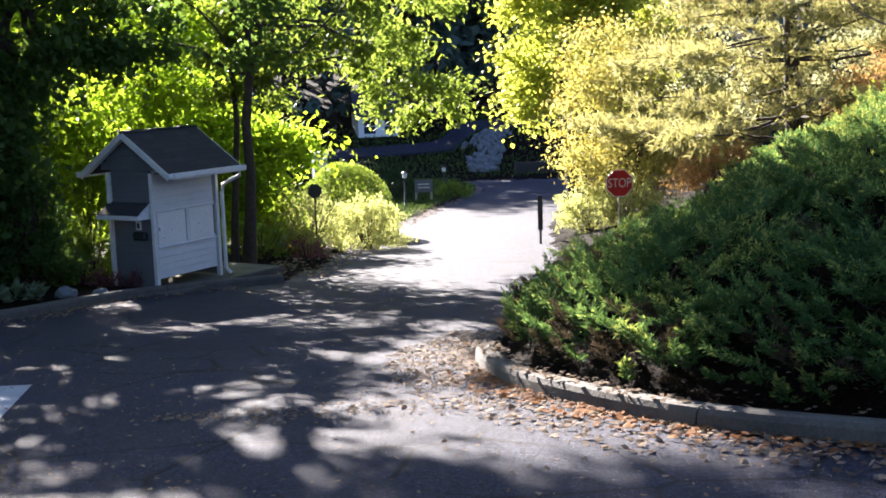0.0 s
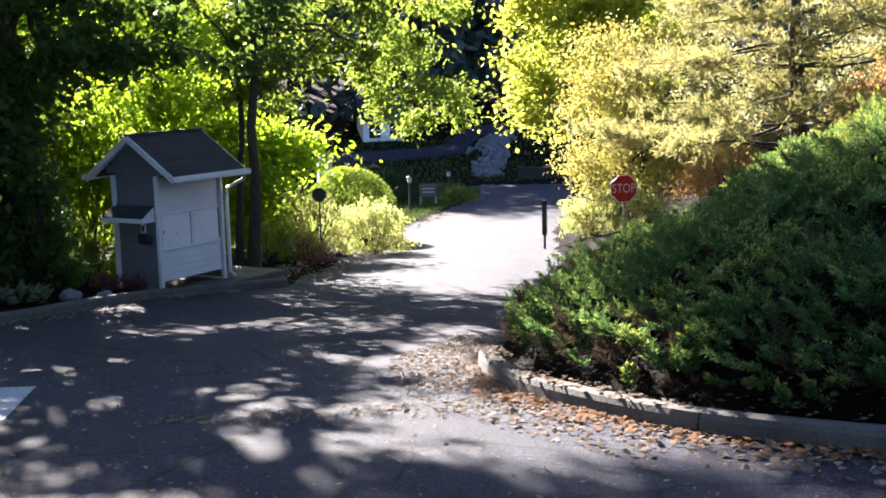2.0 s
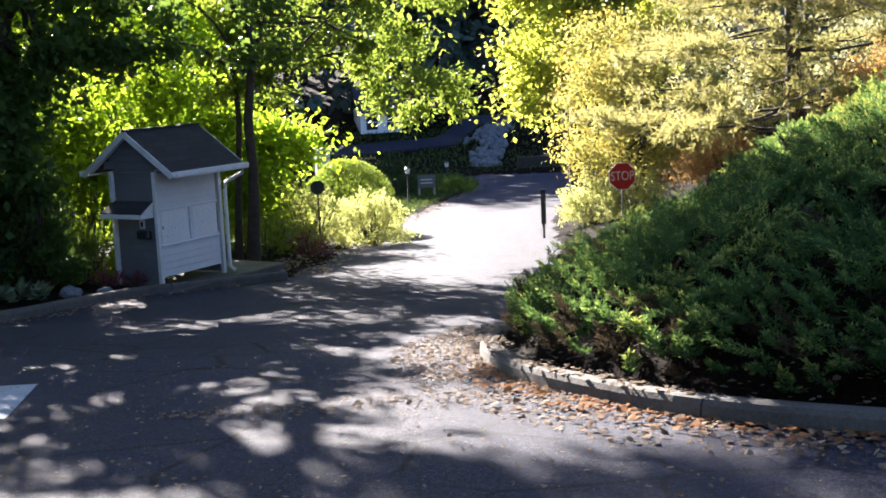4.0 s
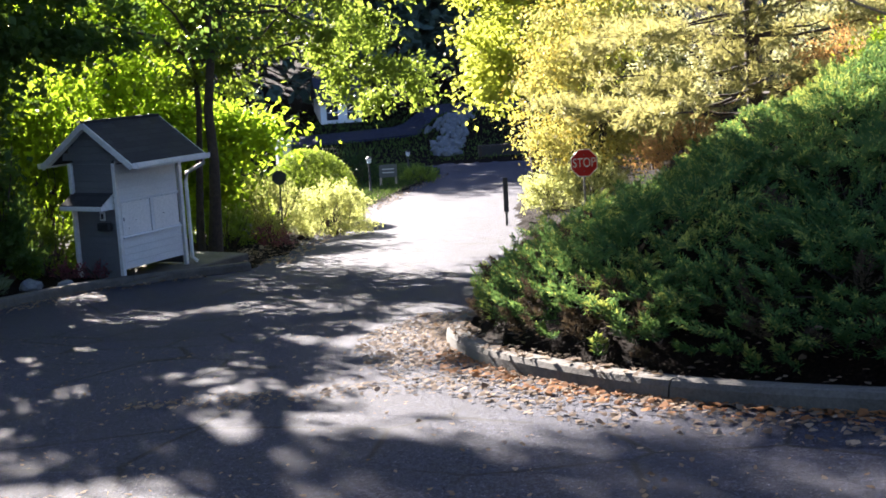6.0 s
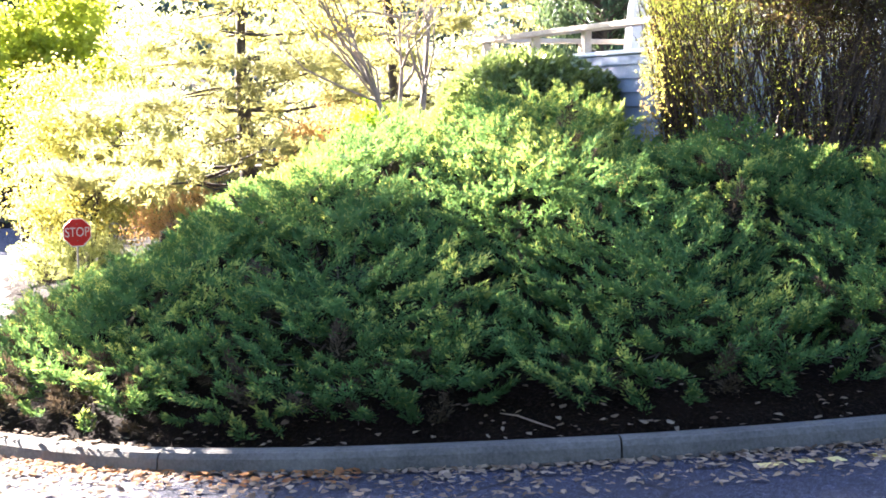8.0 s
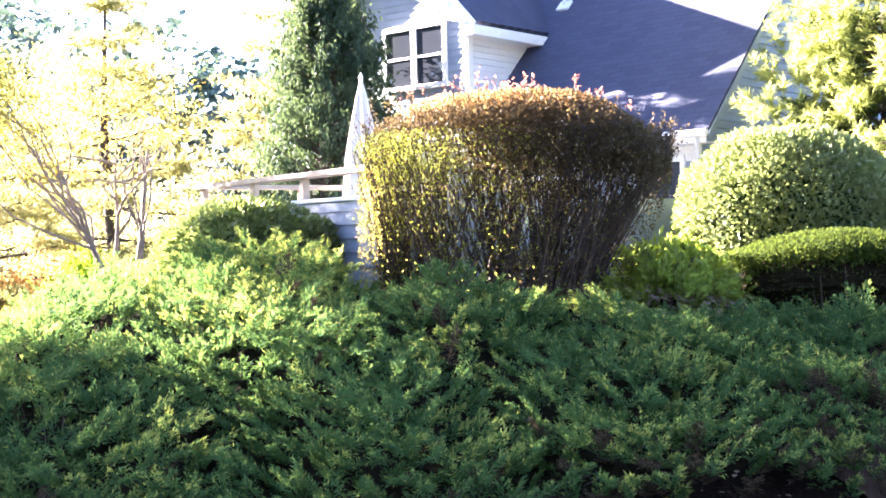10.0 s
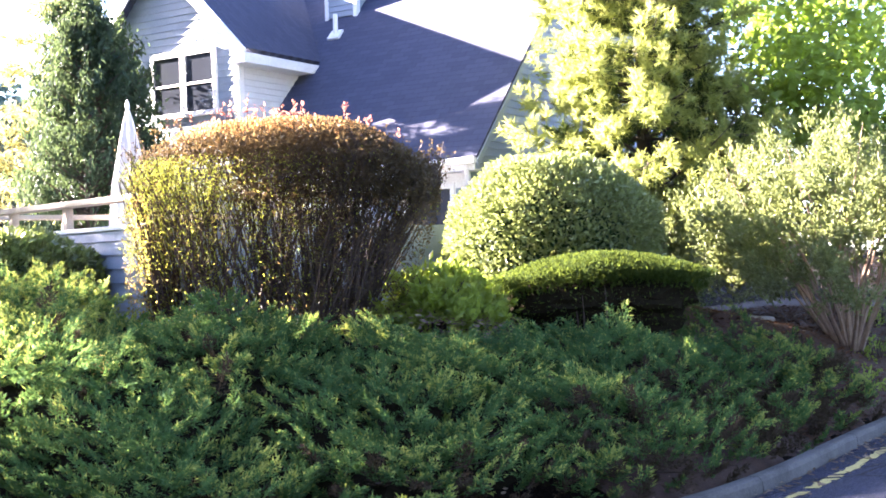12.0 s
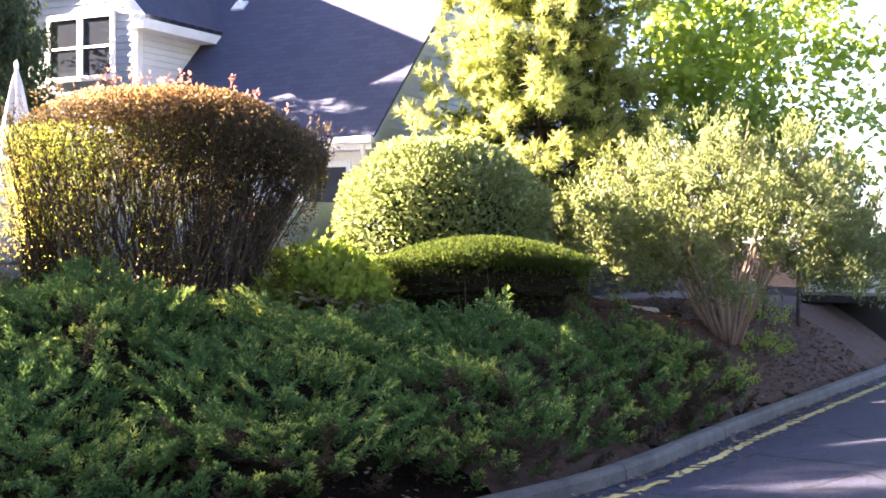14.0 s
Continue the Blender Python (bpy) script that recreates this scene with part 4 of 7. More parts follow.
    box_in("vent_flashing", m, (4.72, b - 0.16, EZ + b - 0.02), (5.02, b + 0.12, EZ + b + 0.04), WHITE_TRIM, ob, "", 0.01, Matrix.Rotation(radians(45), 4, "X"))
    # narrow dormer up the roof
    q = EZ + 3.55
    box_in("dormer_wall", m, (4.66, 3.56, q - 0.1), (5.42, 5.0, q + 1.0), BLUE_SIDING, ob, "", 0)
    boards(m, 4.70, 5.38, 3.545, q + 0.02, q + 0.98, ob, BLUE_SIDING, 0.12)
    for x in (4.62, 5.36):
        box_in("dormer_corner_board", m, (x, 3.525, q - 0.08), (x + 0.10, 3.66, q + 1.0), WHITE_TRIM, ob, "white corner board")
    slab_in("dormer_roof", m, [(4.5, 3.4, q + 1.0), (5.04, 3.4, q + 1.35), (5.04, 5.2, q + 1.35), (4.5, 4.6, q + 1.0)], 0.06, SHINGLE_BLUE, ob)
    slab_in("dormer_roof", m, [(5.58, 3.4, q + 1.0), (5.58, 4.6, q + 1.0), (5.04, 5.2, q + 1.35), (5.04, 3.4, q + 1.35)], 0.06, SHINGLE_BLUE, ob)
    return ob


house()


# ---- deck ----
def deck():
    o = (8.36, 16.45, gz(8.36, 16.45))
    m = axes((o[0], o[1], 0.0), (-0.03, -1.0), (1.0, -0.03))     # x along the rail towards the drive, y to the house
    ob = thing("deck", o, "raised timber deck with blue-grey boarded parapet and wooden top rail", "deck")
    L, W = 4.9, 7.2
    box_in("deck_floor", m, (0.1, 0.1, 1.35), (L - 0.1, W, 1.45), WOOD_RAIL, ob, "", 0)
    box_in("parapet", m, (0.0, 0.02, 0.6), (L, 0.12, 2.2), BLUE_SIDING, ob, "blue-grey parapet", 0)
    box_in("parapet", m, (0.02, 0.12, 0.6), (0.12, W, 2.2), BLUE_SIDING, ob, "blue-grey parapet", 0)
    box_in("parapet", m, (L - 0.12, 0.12, 0.6), (L - 0.02, W, 2.2), BLUE_SIDING, ob, "blue-grey parapet", 0)
    boards(m, 0.06, L, -0.004, 0.75, 2.19, ob, BLUE_SIDING, 0.165, lean=9.0)
    box_in("parapet_cap", m, (-0.03, -0.04, 2.2), (L + 0.03, 0.17, 2.25), WHITE_TRIM, ob, "pale cap")
    box_in("parapet_cap", m, (-0.03, 0.17, 2.2), (0.16, W, 2.25), WHITE_TRIM, ob, "pale cap")
    box_in("corner_board", m, (-0.025, -0.02, 0.5), (0.10, 0.10, 2.2), PALE_SIDING, ob)
    for x in (0.05, 1.65, 3.05, 4.8):
        box_in("rail_post", m, (x - 0.05, 0.02, 2.25), (x + 0.05, 0.12, 2.53), WOOD_RAIL, ob)
    for y in (1.7, 3.3, 4.9):
        box_in("rail_post", m, (0.02, y - 0.05, 2.25), (0.12, y + 0.05, 2.53), WOOD_RAIL, ob)
    box_in("top_rail", m, (-0.06, -0.05, 2.53), (L + 0.05, 0.19, 2.60), WOOD_RAIL, ob, "weathered wooden rail")
    box_in("top_rail", m, (-0.06, 0.19, 2.53), (0.18, W, 2.60), WOOD_RAIL, ob, "weathered wooden rail")
    return ob


deck()


def umbrella():
    x, y, z = 11.0, 16.0, 1.45
    rng = rng_of(5)
    ob = thing("patio_umbrella", (x, y, z), "closed pale striped patio umbrella standing on the deck", "umbrella")
    V, F = tubes([([(x, y, z), (x, y, z + 2.86)], [0.022, 0.022])], 8)
    part("pole", V, F, STEEL, ob, smooth=True)
    k, rows = 16, 9
    zz = np.linspace(0, 1, rows)
    V = []
    for t in zz:
        rad = np.interp(t, [0, 0.08, 0.6, 1.0], [0.02, 0.07, 0.27, 0.35])
        for i in range(k):
            r = rad * (1.0 if i % 2 == 0 else 0.62 + 0.1 * rng.random())
            a = 2 * math.pi * i / k + 0.3 * t
            V.append((x + r * math.cos(a), y + r * math.sin(a), z + 2.80 - t * 1.85))
    F = np.array([[r * k + i, r * k + (i + 1) % k, (r + 1) * k + (i + 1) % k, (r + 1) * k + i] for r in range(rows - 1) for i in range(k)])
    part("canopy", V, F, UMBRELLA_CLOTH, ob, "folded pale cloth")
    V, F = tubes([([(x, y, z + 1.55), (x, y, z + 1.60)], [0.275, 0.275])], 12)
    part("tie_strap", V, F, UMBRELLA_CLOTH, ob)
    V, F = tubes([([(x, y, z + 2.78), (x, y, z + 2.86), (x, y, z + 2.93)], [0.03, 0.035, 0.005])], 8)
    part("finial", V, F, WHITE_TRIM, ob)
    V, F = tubes([([(x, y, z), (x, y, z + 0.07), (x, y, z + 0.09)], [0.25, 0.25, 0.05])], 16)
    part("foot", V, F, CONCRETE, ob)


umbrella()


# ---- spreading junipers on the bank ----
def bed_depth(x, y):
    return np.where(inside(BED, x, y), line_distance(BED_LINE, x, y), 0)


def juniper_back(x):
    return np.interp(x, [0, 2, 4.5, 6.2, 7.2, 7.9, 9.0, 10.3, 11.0, 12.0, 13.4, 14.4, 15.0], [16.2, 16.8, 16.3, 14.0, 12.1, 10.2, 9.1, 8.5, 8.3, 7.8, 7.5, 7.2, 6.5])


JUNIPERS = [(1.5, 11.6), (1.9, 9.7), (3.2, 8.5), (3.6, 10.6), (2.7, 13.0), (5.0, 12.9), (6.6, 11.3), (5.2, 9.3), (5.4, 7.4), (7.2, 8.9), (7.4, 6.9), (9.0, 7.6), (9.4, 6.2), (10.9, 6.9), (12.2, 6.5), (13.7, 6.45), (2.4, 15.2), (4.3, 15.2)]
JR = 1.55


def canopy_lift(x, y):
    """How high the juniper stands over the soil."""
    d = np.full(np.shape(x), 9.0)
    for cx, cy in JUNIPERS:
        d = np.minimum(d, np.hypot(x - cx, y - cy))
    dome = 1 - np.clip(d / JR, 0, 1) ** 2
    lumps = 0.11 * np.sin(2.9 * x + 1.3 * y) * np.sin(2.3 * y - 1.1 * x + 0.7) + 0.04 * np.sin(5.3 * x - 2.0 * y + 2.0) * np.sin(4.6 * y + 1.2 * x)
    mound = 0.16 * np.exp(-(((x - 6.6) / 1.2) ** 2 + ((y - 11.4) / 0.9) ** 2))
    crest = 0.12 * soft_step((y - 10.0) / 2.0) * soft_step((6.6 - x) / 1.0) * soft_step((x - 3.6) / 1.2)
    low = np.interp(x, [8.0, 9.6, 11.0, 13.8, 14.8], [1.0, 0.9, 1.18, 1.30, 0.8])
    edge = np.where((x > 7.4) & (x < 10.6), soft_step((juniper_back(x) - y) / 1.5), 1.0)
    gap = 0.52 * np.exp(-(((x - 7.3 - 0.45 * (y - 10.3)) / 0.40) ** 2 + ((y - 10.3) / 0.85) ** 2))
    return np.maximum(0.27 + 0.21 * dome + lumps + mound + crest - gap, 0.04) * low * (0.25 + 0.75 * edge)


def plume_shape(rng, shoots=16, twigs=14):
    """One bushy branch end of unit length along x: places, ways and how far out each scale twig sits."""
    P, D, T = [], [], []
    for j in range(shoots):
        t = 0.10 + 0.90 * j / (shoots - 1)
        last = j == shoots - 1
        turn = 0.0 if last else (1 if j % 2 else -1) * (0.95 - 0.45 * t) + rng.normal() * 0.2
        rise = 0.16 + rng.normal() * 0.30
        way = unit(np.array([math.cos(turn), math.sin(turn), rise]))
        ln = (0.40 - 0.17 * t) * rng.uniform(0.75, 1.25)
        foot = np.array([t * 0.86, 0.0, 0.16 * t * t])
        u = np.linspace(0.06, 1.0, twigs)
        q = foot + way * (ln * u)[:, None] + np.array([0, 0, 0.10]) * ln * (u ** 2)[:, None]
        r = unit(np.cross(np.broadcast_to(way, q.shape), rng.normal(size=q.shape)))
        P.append(q + r * 0.03)
        D.append(unit(way + r * (0.85 - 0.45 * u)[:, None] + np.array([0, 0, 0.10])))
        T.append(0.35 * t + 0.65 * u)
    return np.concatenate(P), np.concatenate(D), np.concatenate(T)


def kept_apart(X, Y, gap):
    """Which of the places to keep, so that no two stand closer than their gap."""
    keep, cells = [], {}
    for i in range(len(X)):
        cx, cy = int(X[i] / 0.6), int(Y[i] / 0.6)
        near = [j for u in (-1, 0, 1) for v in (-1, 0, 1) for j in cells.get((cx + u, cy + v), ())]
        if all((X[i] - X[j]) ** 2 + (Y[i] - Y[j]) ** 2 > gap[i] ** 2 for j in near):
            keep.append(i)
            cells.setdefault((cx, cy), []).append(i)
    return np.array(keep)


def junipers():
    rng = rng_of(21)
    # plumes: branch ends kept apart, so that dark hollows stay between them
    X = rng.uniform(0.2, 14.9, 30000)
    Y = rng.uniform(4.9, 16.9, 30000)
    s = bed_depth(X, Y)
    ok = (s > np.where(Y > 9.8, 0.30, np.interp(X, [2.0, 3.5, 7.5, 9.0], [0.30, 0.42, 0.42, 0.22]))) & (Y < juniper_back(X) + rng.normal(size=len(X)) * 0.12) & (np.hypot((X - 12.3) * 0.8 , (Y - 8.05)) > 0.55)
    X, Y, s = X[ok], Y[ok], s[ok]
    tier = rng.random(len(X)) < 0.66
    gap = rng.uniform(0.75, 1.25, len(X)) * np.where(tier, 0.112, 0.165)
    up, low = np.flatnonzero(tier), np.flatnonzero(~tier)
    keep = np.concatenate([q[kept_apart(X[q], Y[q], gap[q])] for q in (up, low)])
    # cushions: the plumes gather in tufts with hollows between
    A = rng.uniform(0.2, 14.9, 6000)
    B = rng.uniform(4.9, 16.9, 6000)
    q = kept_apart(A, B, rng.uniform(0.40, 0.58, 6000))
    A, B = A[q], B[q]
    X, Y, s, tier = X[keep], Y[keep], s[keep], tier[keep]
    n = len(X)
    g = ground_z(X, Y)
    near = np.argmin((X[:, None] - A) ** 2 + (Y[:, None] - B) ** 2, 1)
    tx, ty = X - A[near], Y - B[near]
    hollow = np.hypot(tx, ty)
    pert = rng.random(len(A))
    lift = np.maximum(canopy_lift(X, Y), np.where(X > 9, 0.42, 0.30) * soft_step((1.4 - s) / 0.5)) + 0.07 - 1.0 * hollow ** 2 * 0.9 + 0.12 * (rng.random(len(A))[near] - 0.5)
    C = np.array(JUNIPERS)
    own = np.argmin((X[:, None] - C[:, 0]) ** 2 + (Y[:, None] - C[:, 1]) ** 2, 1)
    deep = np.where(tier, 0.16 * rng.random(n), 0.34 + 0.42 * rng.random(n))
    z = g + lift * (1 - deep) - 0.07 + rng.normal(size=n) * 0.05
    z = np.where(s < 1.1, np.maximum(z, g + np.where(tier, 0.20, 0.10) + 0.14 * rng.random(n)), z)
    base = np.stack([X, Y, z], 1)
    patch = np.sin(1.9 * X + 0.8) * np.sin(2.4 * Y + 0.3) + 0.5 * np.sin(4.1 * X - 3.3 * Y)
    old = ~tier & (rng.random(n) < 0.15) | (s < 0.85) & (rng.random(n) < np.where(tier, 0.18, 0.5) * np.interp(X, [2.5, 4.0], [0.7, 1.0])) | (rng.random(n) < np.where((X > 8.5) & (s < 1.5), 0.30, 0.02))
    young = ~old & ((pert[near] < 0.10 + 0.30 * (patch > 0.35) + 0.20 * (s > 3.2)) | (rng.random(n) < 0.05))
    out = np.stack([X - C[own, 0], Y - C[own, 1], np.zeros(n)], 1) + rng.normal(size=(n, 3)) * 0.28 + 1.3 * np.stack([tx, ty, np.zeros(n)], 1)
    gx = ground_z(X + 0.15, Y) - ground_z(X - 0.15, Y)
    gy = ground_z(X, Y + 0.15) - ground_z(X, Y - 0.15)
    out = unit(out) * 0.9 - np.stack([gx, gy, np.zeros(n)], 1) * 0.7
    out[:, 2] = 0
    d0 = unit(unit(out) + np.array([-0.10, 0, 0.55]) + rng.normal(size=out.shape) * 0.26)
    side0 = unit(np.cross(d0, np.array([0, 0, 1.0])))
    up0 = np.cross(side0, d0)
    shapes = [plume_shape(rng) for _ in range(9)]
    kind = rng.integers(0, len(shapes), n)
    size = rng.uniform(0.24, 0.38, n) * np.where(tier, 1.0, 0.85)
    frame0 = np.stack([d0, side0, up0], 1)
    # a near-black sheet beneath the sprays, colouring in the shade of the hollows
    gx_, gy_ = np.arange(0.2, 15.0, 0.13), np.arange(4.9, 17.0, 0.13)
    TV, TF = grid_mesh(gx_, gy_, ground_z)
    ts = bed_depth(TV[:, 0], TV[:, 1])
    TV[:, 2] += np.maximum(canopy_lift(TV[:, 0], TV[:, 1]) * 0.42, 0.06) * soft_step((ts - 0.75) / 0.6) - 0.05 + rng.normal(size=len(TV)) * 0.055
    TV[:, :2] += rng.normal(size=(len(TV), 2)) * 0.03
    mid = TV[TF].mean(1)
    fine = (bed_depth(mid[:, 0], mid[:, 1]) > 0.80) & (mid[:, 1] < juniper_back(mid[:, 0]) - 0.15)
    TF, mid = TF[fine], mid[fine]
    whose = np.argmin((mid[:, :1] - C[:, 0]) ** 2 + (mid[:, 1:2] - C[:, 1]) ** 2, 1)
    for k, (cx, cy) in enumerate(JUNIPERS):
        o = (cx, cy, gz(cx, cy))
        ob = thing("juniper", o, "spreading green juniper shrub with feathery sprays on the bank", "shrub", "junipers on the bank")
        mine = np.flatnonzero(own == k)
        pick = rng.choice(mine, min(26, len(mine)), replace=False)
        paths = []
        for i in pick:
            a = np.array(o) + np.r_[rng.normal(size=2) * 0.12, 0.0]
            b = base[i] - np.array([0, 0, 0.10])
            mid = (a + b) / 2 - np.array([0, 0, 0.10])
            paths.append((np.array([a, mid, b]), [0.012, 0.008, 0.003]))
        Vt, Ft = tubes(paths, 5)
        tagged(part("branch_work", Vt, Ft, TWIG, ob), kind="stuff")
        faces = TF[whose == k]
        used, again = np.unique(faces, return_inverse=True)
        part("hollow_filler", TV[used], again.reshape(-1, 4), HOLLOW_DARK, ob, "inner twig filler, near-black for the shade in the hollows")
        got = {"foliage": [], "young_foliage": [], "old_wood": []}
        for i in mine:
            P, D, T = shapes[kind[i]]
            Pw = base[i] + (P - [0.55, 0, 0]) @ frame0[i] * size[i]
            Dw = D @ frame0[i]
            tip = (T > 0.60) & (rng.random(len(T)) < (0.9 if young[i] else 0.20)) & ~old[i]
            got["old_wood" if old[i] else "foliage"].append((Pw[~tip], Dw[~tip]))
            got["young_foliage"].append((Pw[tip], Dw[tip]))
        for nm, mat, lab in (("foliage", L_JUNIPER, ""), ("young_foliage", L_JUNIPER_TIP, "fresh yellow-green tips, sunlit ends put into their colour"), ("old_wood", L_JUNIPER_OLD, "brown dead twigs")):
            if not got[nm]:
                continue
            Vl, Fl = blades(np.concatenate([a for a, _ in got[nm]]), 0.036, rng, np.concatenate([b for _, b in got[nm]]), 0.14, 0.40, 0.45)
            tagged(part(nm, Vl, Fl, mat, ob, lab), kind="stuff")


junipers()


# ---- clipped and loose shrubs ----
def dome_points(c, r, top, n, rng, square=2.6, lo=0.02, thick=0.10, under=0.0):
    """Points on a clipped dome: a squarish oval in plan and section, with its base drawn in by under."""
    u = unit(rng.normal(size=(n * 2, 3)))
    u[:, 2] = np.abs(u[:, 2]) * 1.15 - 0.15 * rng.random(len(u))
    k = (np.abs(u) ** square).sum(1) ** (-1 / square)
    q = u * k[:, None]
    q = q[q[:, 2] > -0.05][:n]
    dep = 1 - thick * rng.random(len(q)) ** 1.6
    bump = 1 + 0.02 * np.sin(9 * q[:, 0] + 3) * np.sin(8 * q[:, 1]) + 0.015 * np.sin(17 * q[:, 2] + 5 * q[:, 0])
    P = q * (dep * bump)[:, None]
    pull = 1 - under * (1 - np.clip(P[:, 2] / 0.6, 0, 1))
    P = np.stack([P[:, 0] * r[0] * pull, P[:, 1] * r[1] * pull, P[:, 2] * top + lo], 1)
    return np.array(c) + P, unit(q / np.array([r[0], r[1], top]))


def turned(P, O, c, deg):
    a = radians(deg)
    R = np.array([[math.cos(a), -math.sin(a), 0], [math.sin(a), math.cos(a), 0], [0, 0, 1]])
    return (P - c) @ R.T + c, O @ R.T


def stems(c, r, top, n, rng, thick=0.014, spread=0.75, lift=0.9, root=0.22):
    paths = []
    for _ in range(n):
        a = rng.uniform(0, 2 * np.pi)
        q = math.sqrt(rng.random())
        foot = np.array(c) + [root * r[0] * q * math.cos(a), root * r[1] * q * math.sin(a), -0.05]
        end = np.array(c) + [spread * r[0] * q * math.cos(a), spread * r[1] * q * math.sin(a), top * lift * rng.uniform(0.7, 1.0)]
        p = bent(foot, end, rng, 6, 0.10)
        paths.append((p, thick * rng.uniform(0.6, 1.3) * np.linspace(1, 0.25, 6)))
    return paths


def clipped_bush(name, x, y, r, top, n, size, mat, seed, label, square=2.6, under=0.15, turn=0, z=None, nstem=40, category="shrub", wide=0.55, core=True):
    rng = rng_of(seed)
    c = np.array([x, y, gz(x, y) if z is None else z])
    ob = thing(name, c, label, category)
    V, F = tubes(stems(c, r, top, nstem, rng), 5)
    tagged(part("branch_work", V, F, TWIG, ob), kind="stuff")
    # a dark core whose colour stands for the shade within the bush
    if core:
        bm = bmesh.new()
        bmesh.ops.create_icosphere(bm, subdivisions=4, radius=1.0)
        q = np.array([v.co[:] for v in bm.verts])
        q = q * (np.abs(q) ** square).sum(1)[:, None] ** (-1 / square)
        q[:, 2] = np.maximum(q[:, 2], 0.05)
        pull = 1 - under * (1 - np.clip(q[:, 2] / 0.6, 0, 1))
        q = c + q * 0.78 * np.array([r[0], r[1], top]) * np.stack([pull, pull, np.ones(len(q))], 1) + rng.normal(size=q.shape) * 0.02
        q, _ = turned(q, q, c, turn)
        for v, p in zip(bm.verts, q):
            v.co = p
        bm_part("inner_mass", bm, L_DARK, ob, "dense inner foliage core, dark for the shade inside the bush")
    P, O = dome_points(c, r, top, n, rng, square, 0.03, 0.14, under)
    P, O = turned(P, O, c, turn)
    V, F = leaves(P, size, rng, O * 1.1, 0.75, wide)
    tagged(part("foliage", V, F, mat, ob), kind="stuff")
    P, O = dome_points(c, np.array(r) * 0.88, top * 0.9, n // 3, rng, square, 0.03, 0.4, under)
    P, O = turned(P, O, c, turn)
    V, F = leaves(P, size * 1.5, rng, O * 0.4, 0.9, wide)
    tagged(part("inner_foliage", V, F, mat, ob), kind="stuff")
    return ob


clipped_bush("boxwood", 7.36, 13.09, (1.28, 1.10), 1.17, 11000, 0.088, L_BOX_GREEN, 31, "clipped rounded boxwood with small glossy leaves above the junipers", 2.2, 0.1, 0, z=1.05)
clipped_bush("boxwood", 13.45, 9.75, (1.58, 1.38), 2.00, 25000, 0.078, L_BOX, 32, "tall clipped dome bush with pale glossy leaves", 2.5, 0.12, -50, z=1.02)


def yew_hedge(x, y, z, half, depth, height, turn, seed):
    """A low hedge clipped to a bowl-sided block with a gently arched flat top."""
    rng = rng_of(seed)
    c = np.array([x, y, z])
    ob = thing("yew_hedge", c, "low clipped dark yew hedge with a flat sunlit top", "hedge")

    def block(n, shrink, loose):
        a = rng.uniform(0, 2 * np.pi, n)
        k = (np.abs(np.cos(a)) ** 8 + np.abs(np.sin(a)) ** 8) ** -0.125
        edge = np.stack([np.cos(a) * k * half, np.sin(a) * k * depth], 1) * shrink
        top = rng.random(n) < 0.42
        q = np.where(top, np.sqrt(rng.random(n)), 1.0)
        h = np.where(top, 1.0, rng.random(n) ** 0.9)
        ex, ey = edge[:, 0] * q / half, edge[:, 1] * q / depth
        arch = height * shrink * (0.82 + 0.30 * np.clip(1 - ex ** 2, 0, 1) * np.clip(1 - ey ** 2, 0, 1) ** 0.7 + 0.06 * np.clip(1 - ex ** 2, 0, 1))
        taper = 1 - 0.12 * (1 - h) ** 1.3
        soft = 1 - 0.05 * (h > 0.93) * ~top
        P = np.stack([edge[:, 0] * q * taper * soft, edge[:, 1] * q * taper * soft, 0.05 + arch * h], 1)
        O = np.where(top[:, None], [0, 0, 1.0], np.c_[unit(edge), np.zeros(n)])
        full = top | (h > 0.90) | (rng.random(n) < 0.16)
        P = P - O * (rng.random(n) ** np.where(top, 1.7, 0.8) * loose * np.where(top, 1.0, 2.4))[:, None] + rng.normal(size=(n, 3)) * 0.008
        P, O = P[full], O[full]
        return turned(c + P, O, c, turn)

    V, F = tubes(stems(c, (half, depth), height, 40, rng, 0.014, 0.7, 0.8, 0.6), 5)
    tagged(part("branch_work", V, F, TWIG, ob), kind="stuff")
    # the near-black core puts the hedge's inner shade into colour
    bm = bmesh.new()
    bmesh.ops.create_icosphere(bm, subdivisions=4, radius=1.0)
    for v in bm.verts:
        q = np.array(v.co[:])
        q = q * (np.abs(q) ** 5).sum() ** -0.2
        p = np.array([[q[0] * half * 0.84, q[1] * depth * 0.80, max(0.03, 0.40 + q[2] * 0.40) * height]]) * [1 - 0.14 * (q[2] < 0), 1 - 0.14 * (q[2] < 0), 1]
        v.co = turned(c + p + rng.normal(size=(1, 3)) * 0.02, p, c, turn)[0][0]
    bm_part("inner_mass", bm, HOLLOW_DARK, ob, "inner twig core, near-black for the shade inside the hedge")
    for nm, n, shrink, loose, size in (("foliage", 34000, 1.0, 0.07, 0.036), ("inner_foliage", 14000, 0.90, 0.20, 0.075)):
        P, O = block(n, shrink, loose)
        V, F = leaves(P, size, rng, O * 0.9, 0.75, 0.42)
        tagged(part(nm, V, F, L_YEW, ob), kind="stuff")


yew_hedge(12.24, 8.14, 0.72, 1.30, 0.70, 0.80, -40, 33)


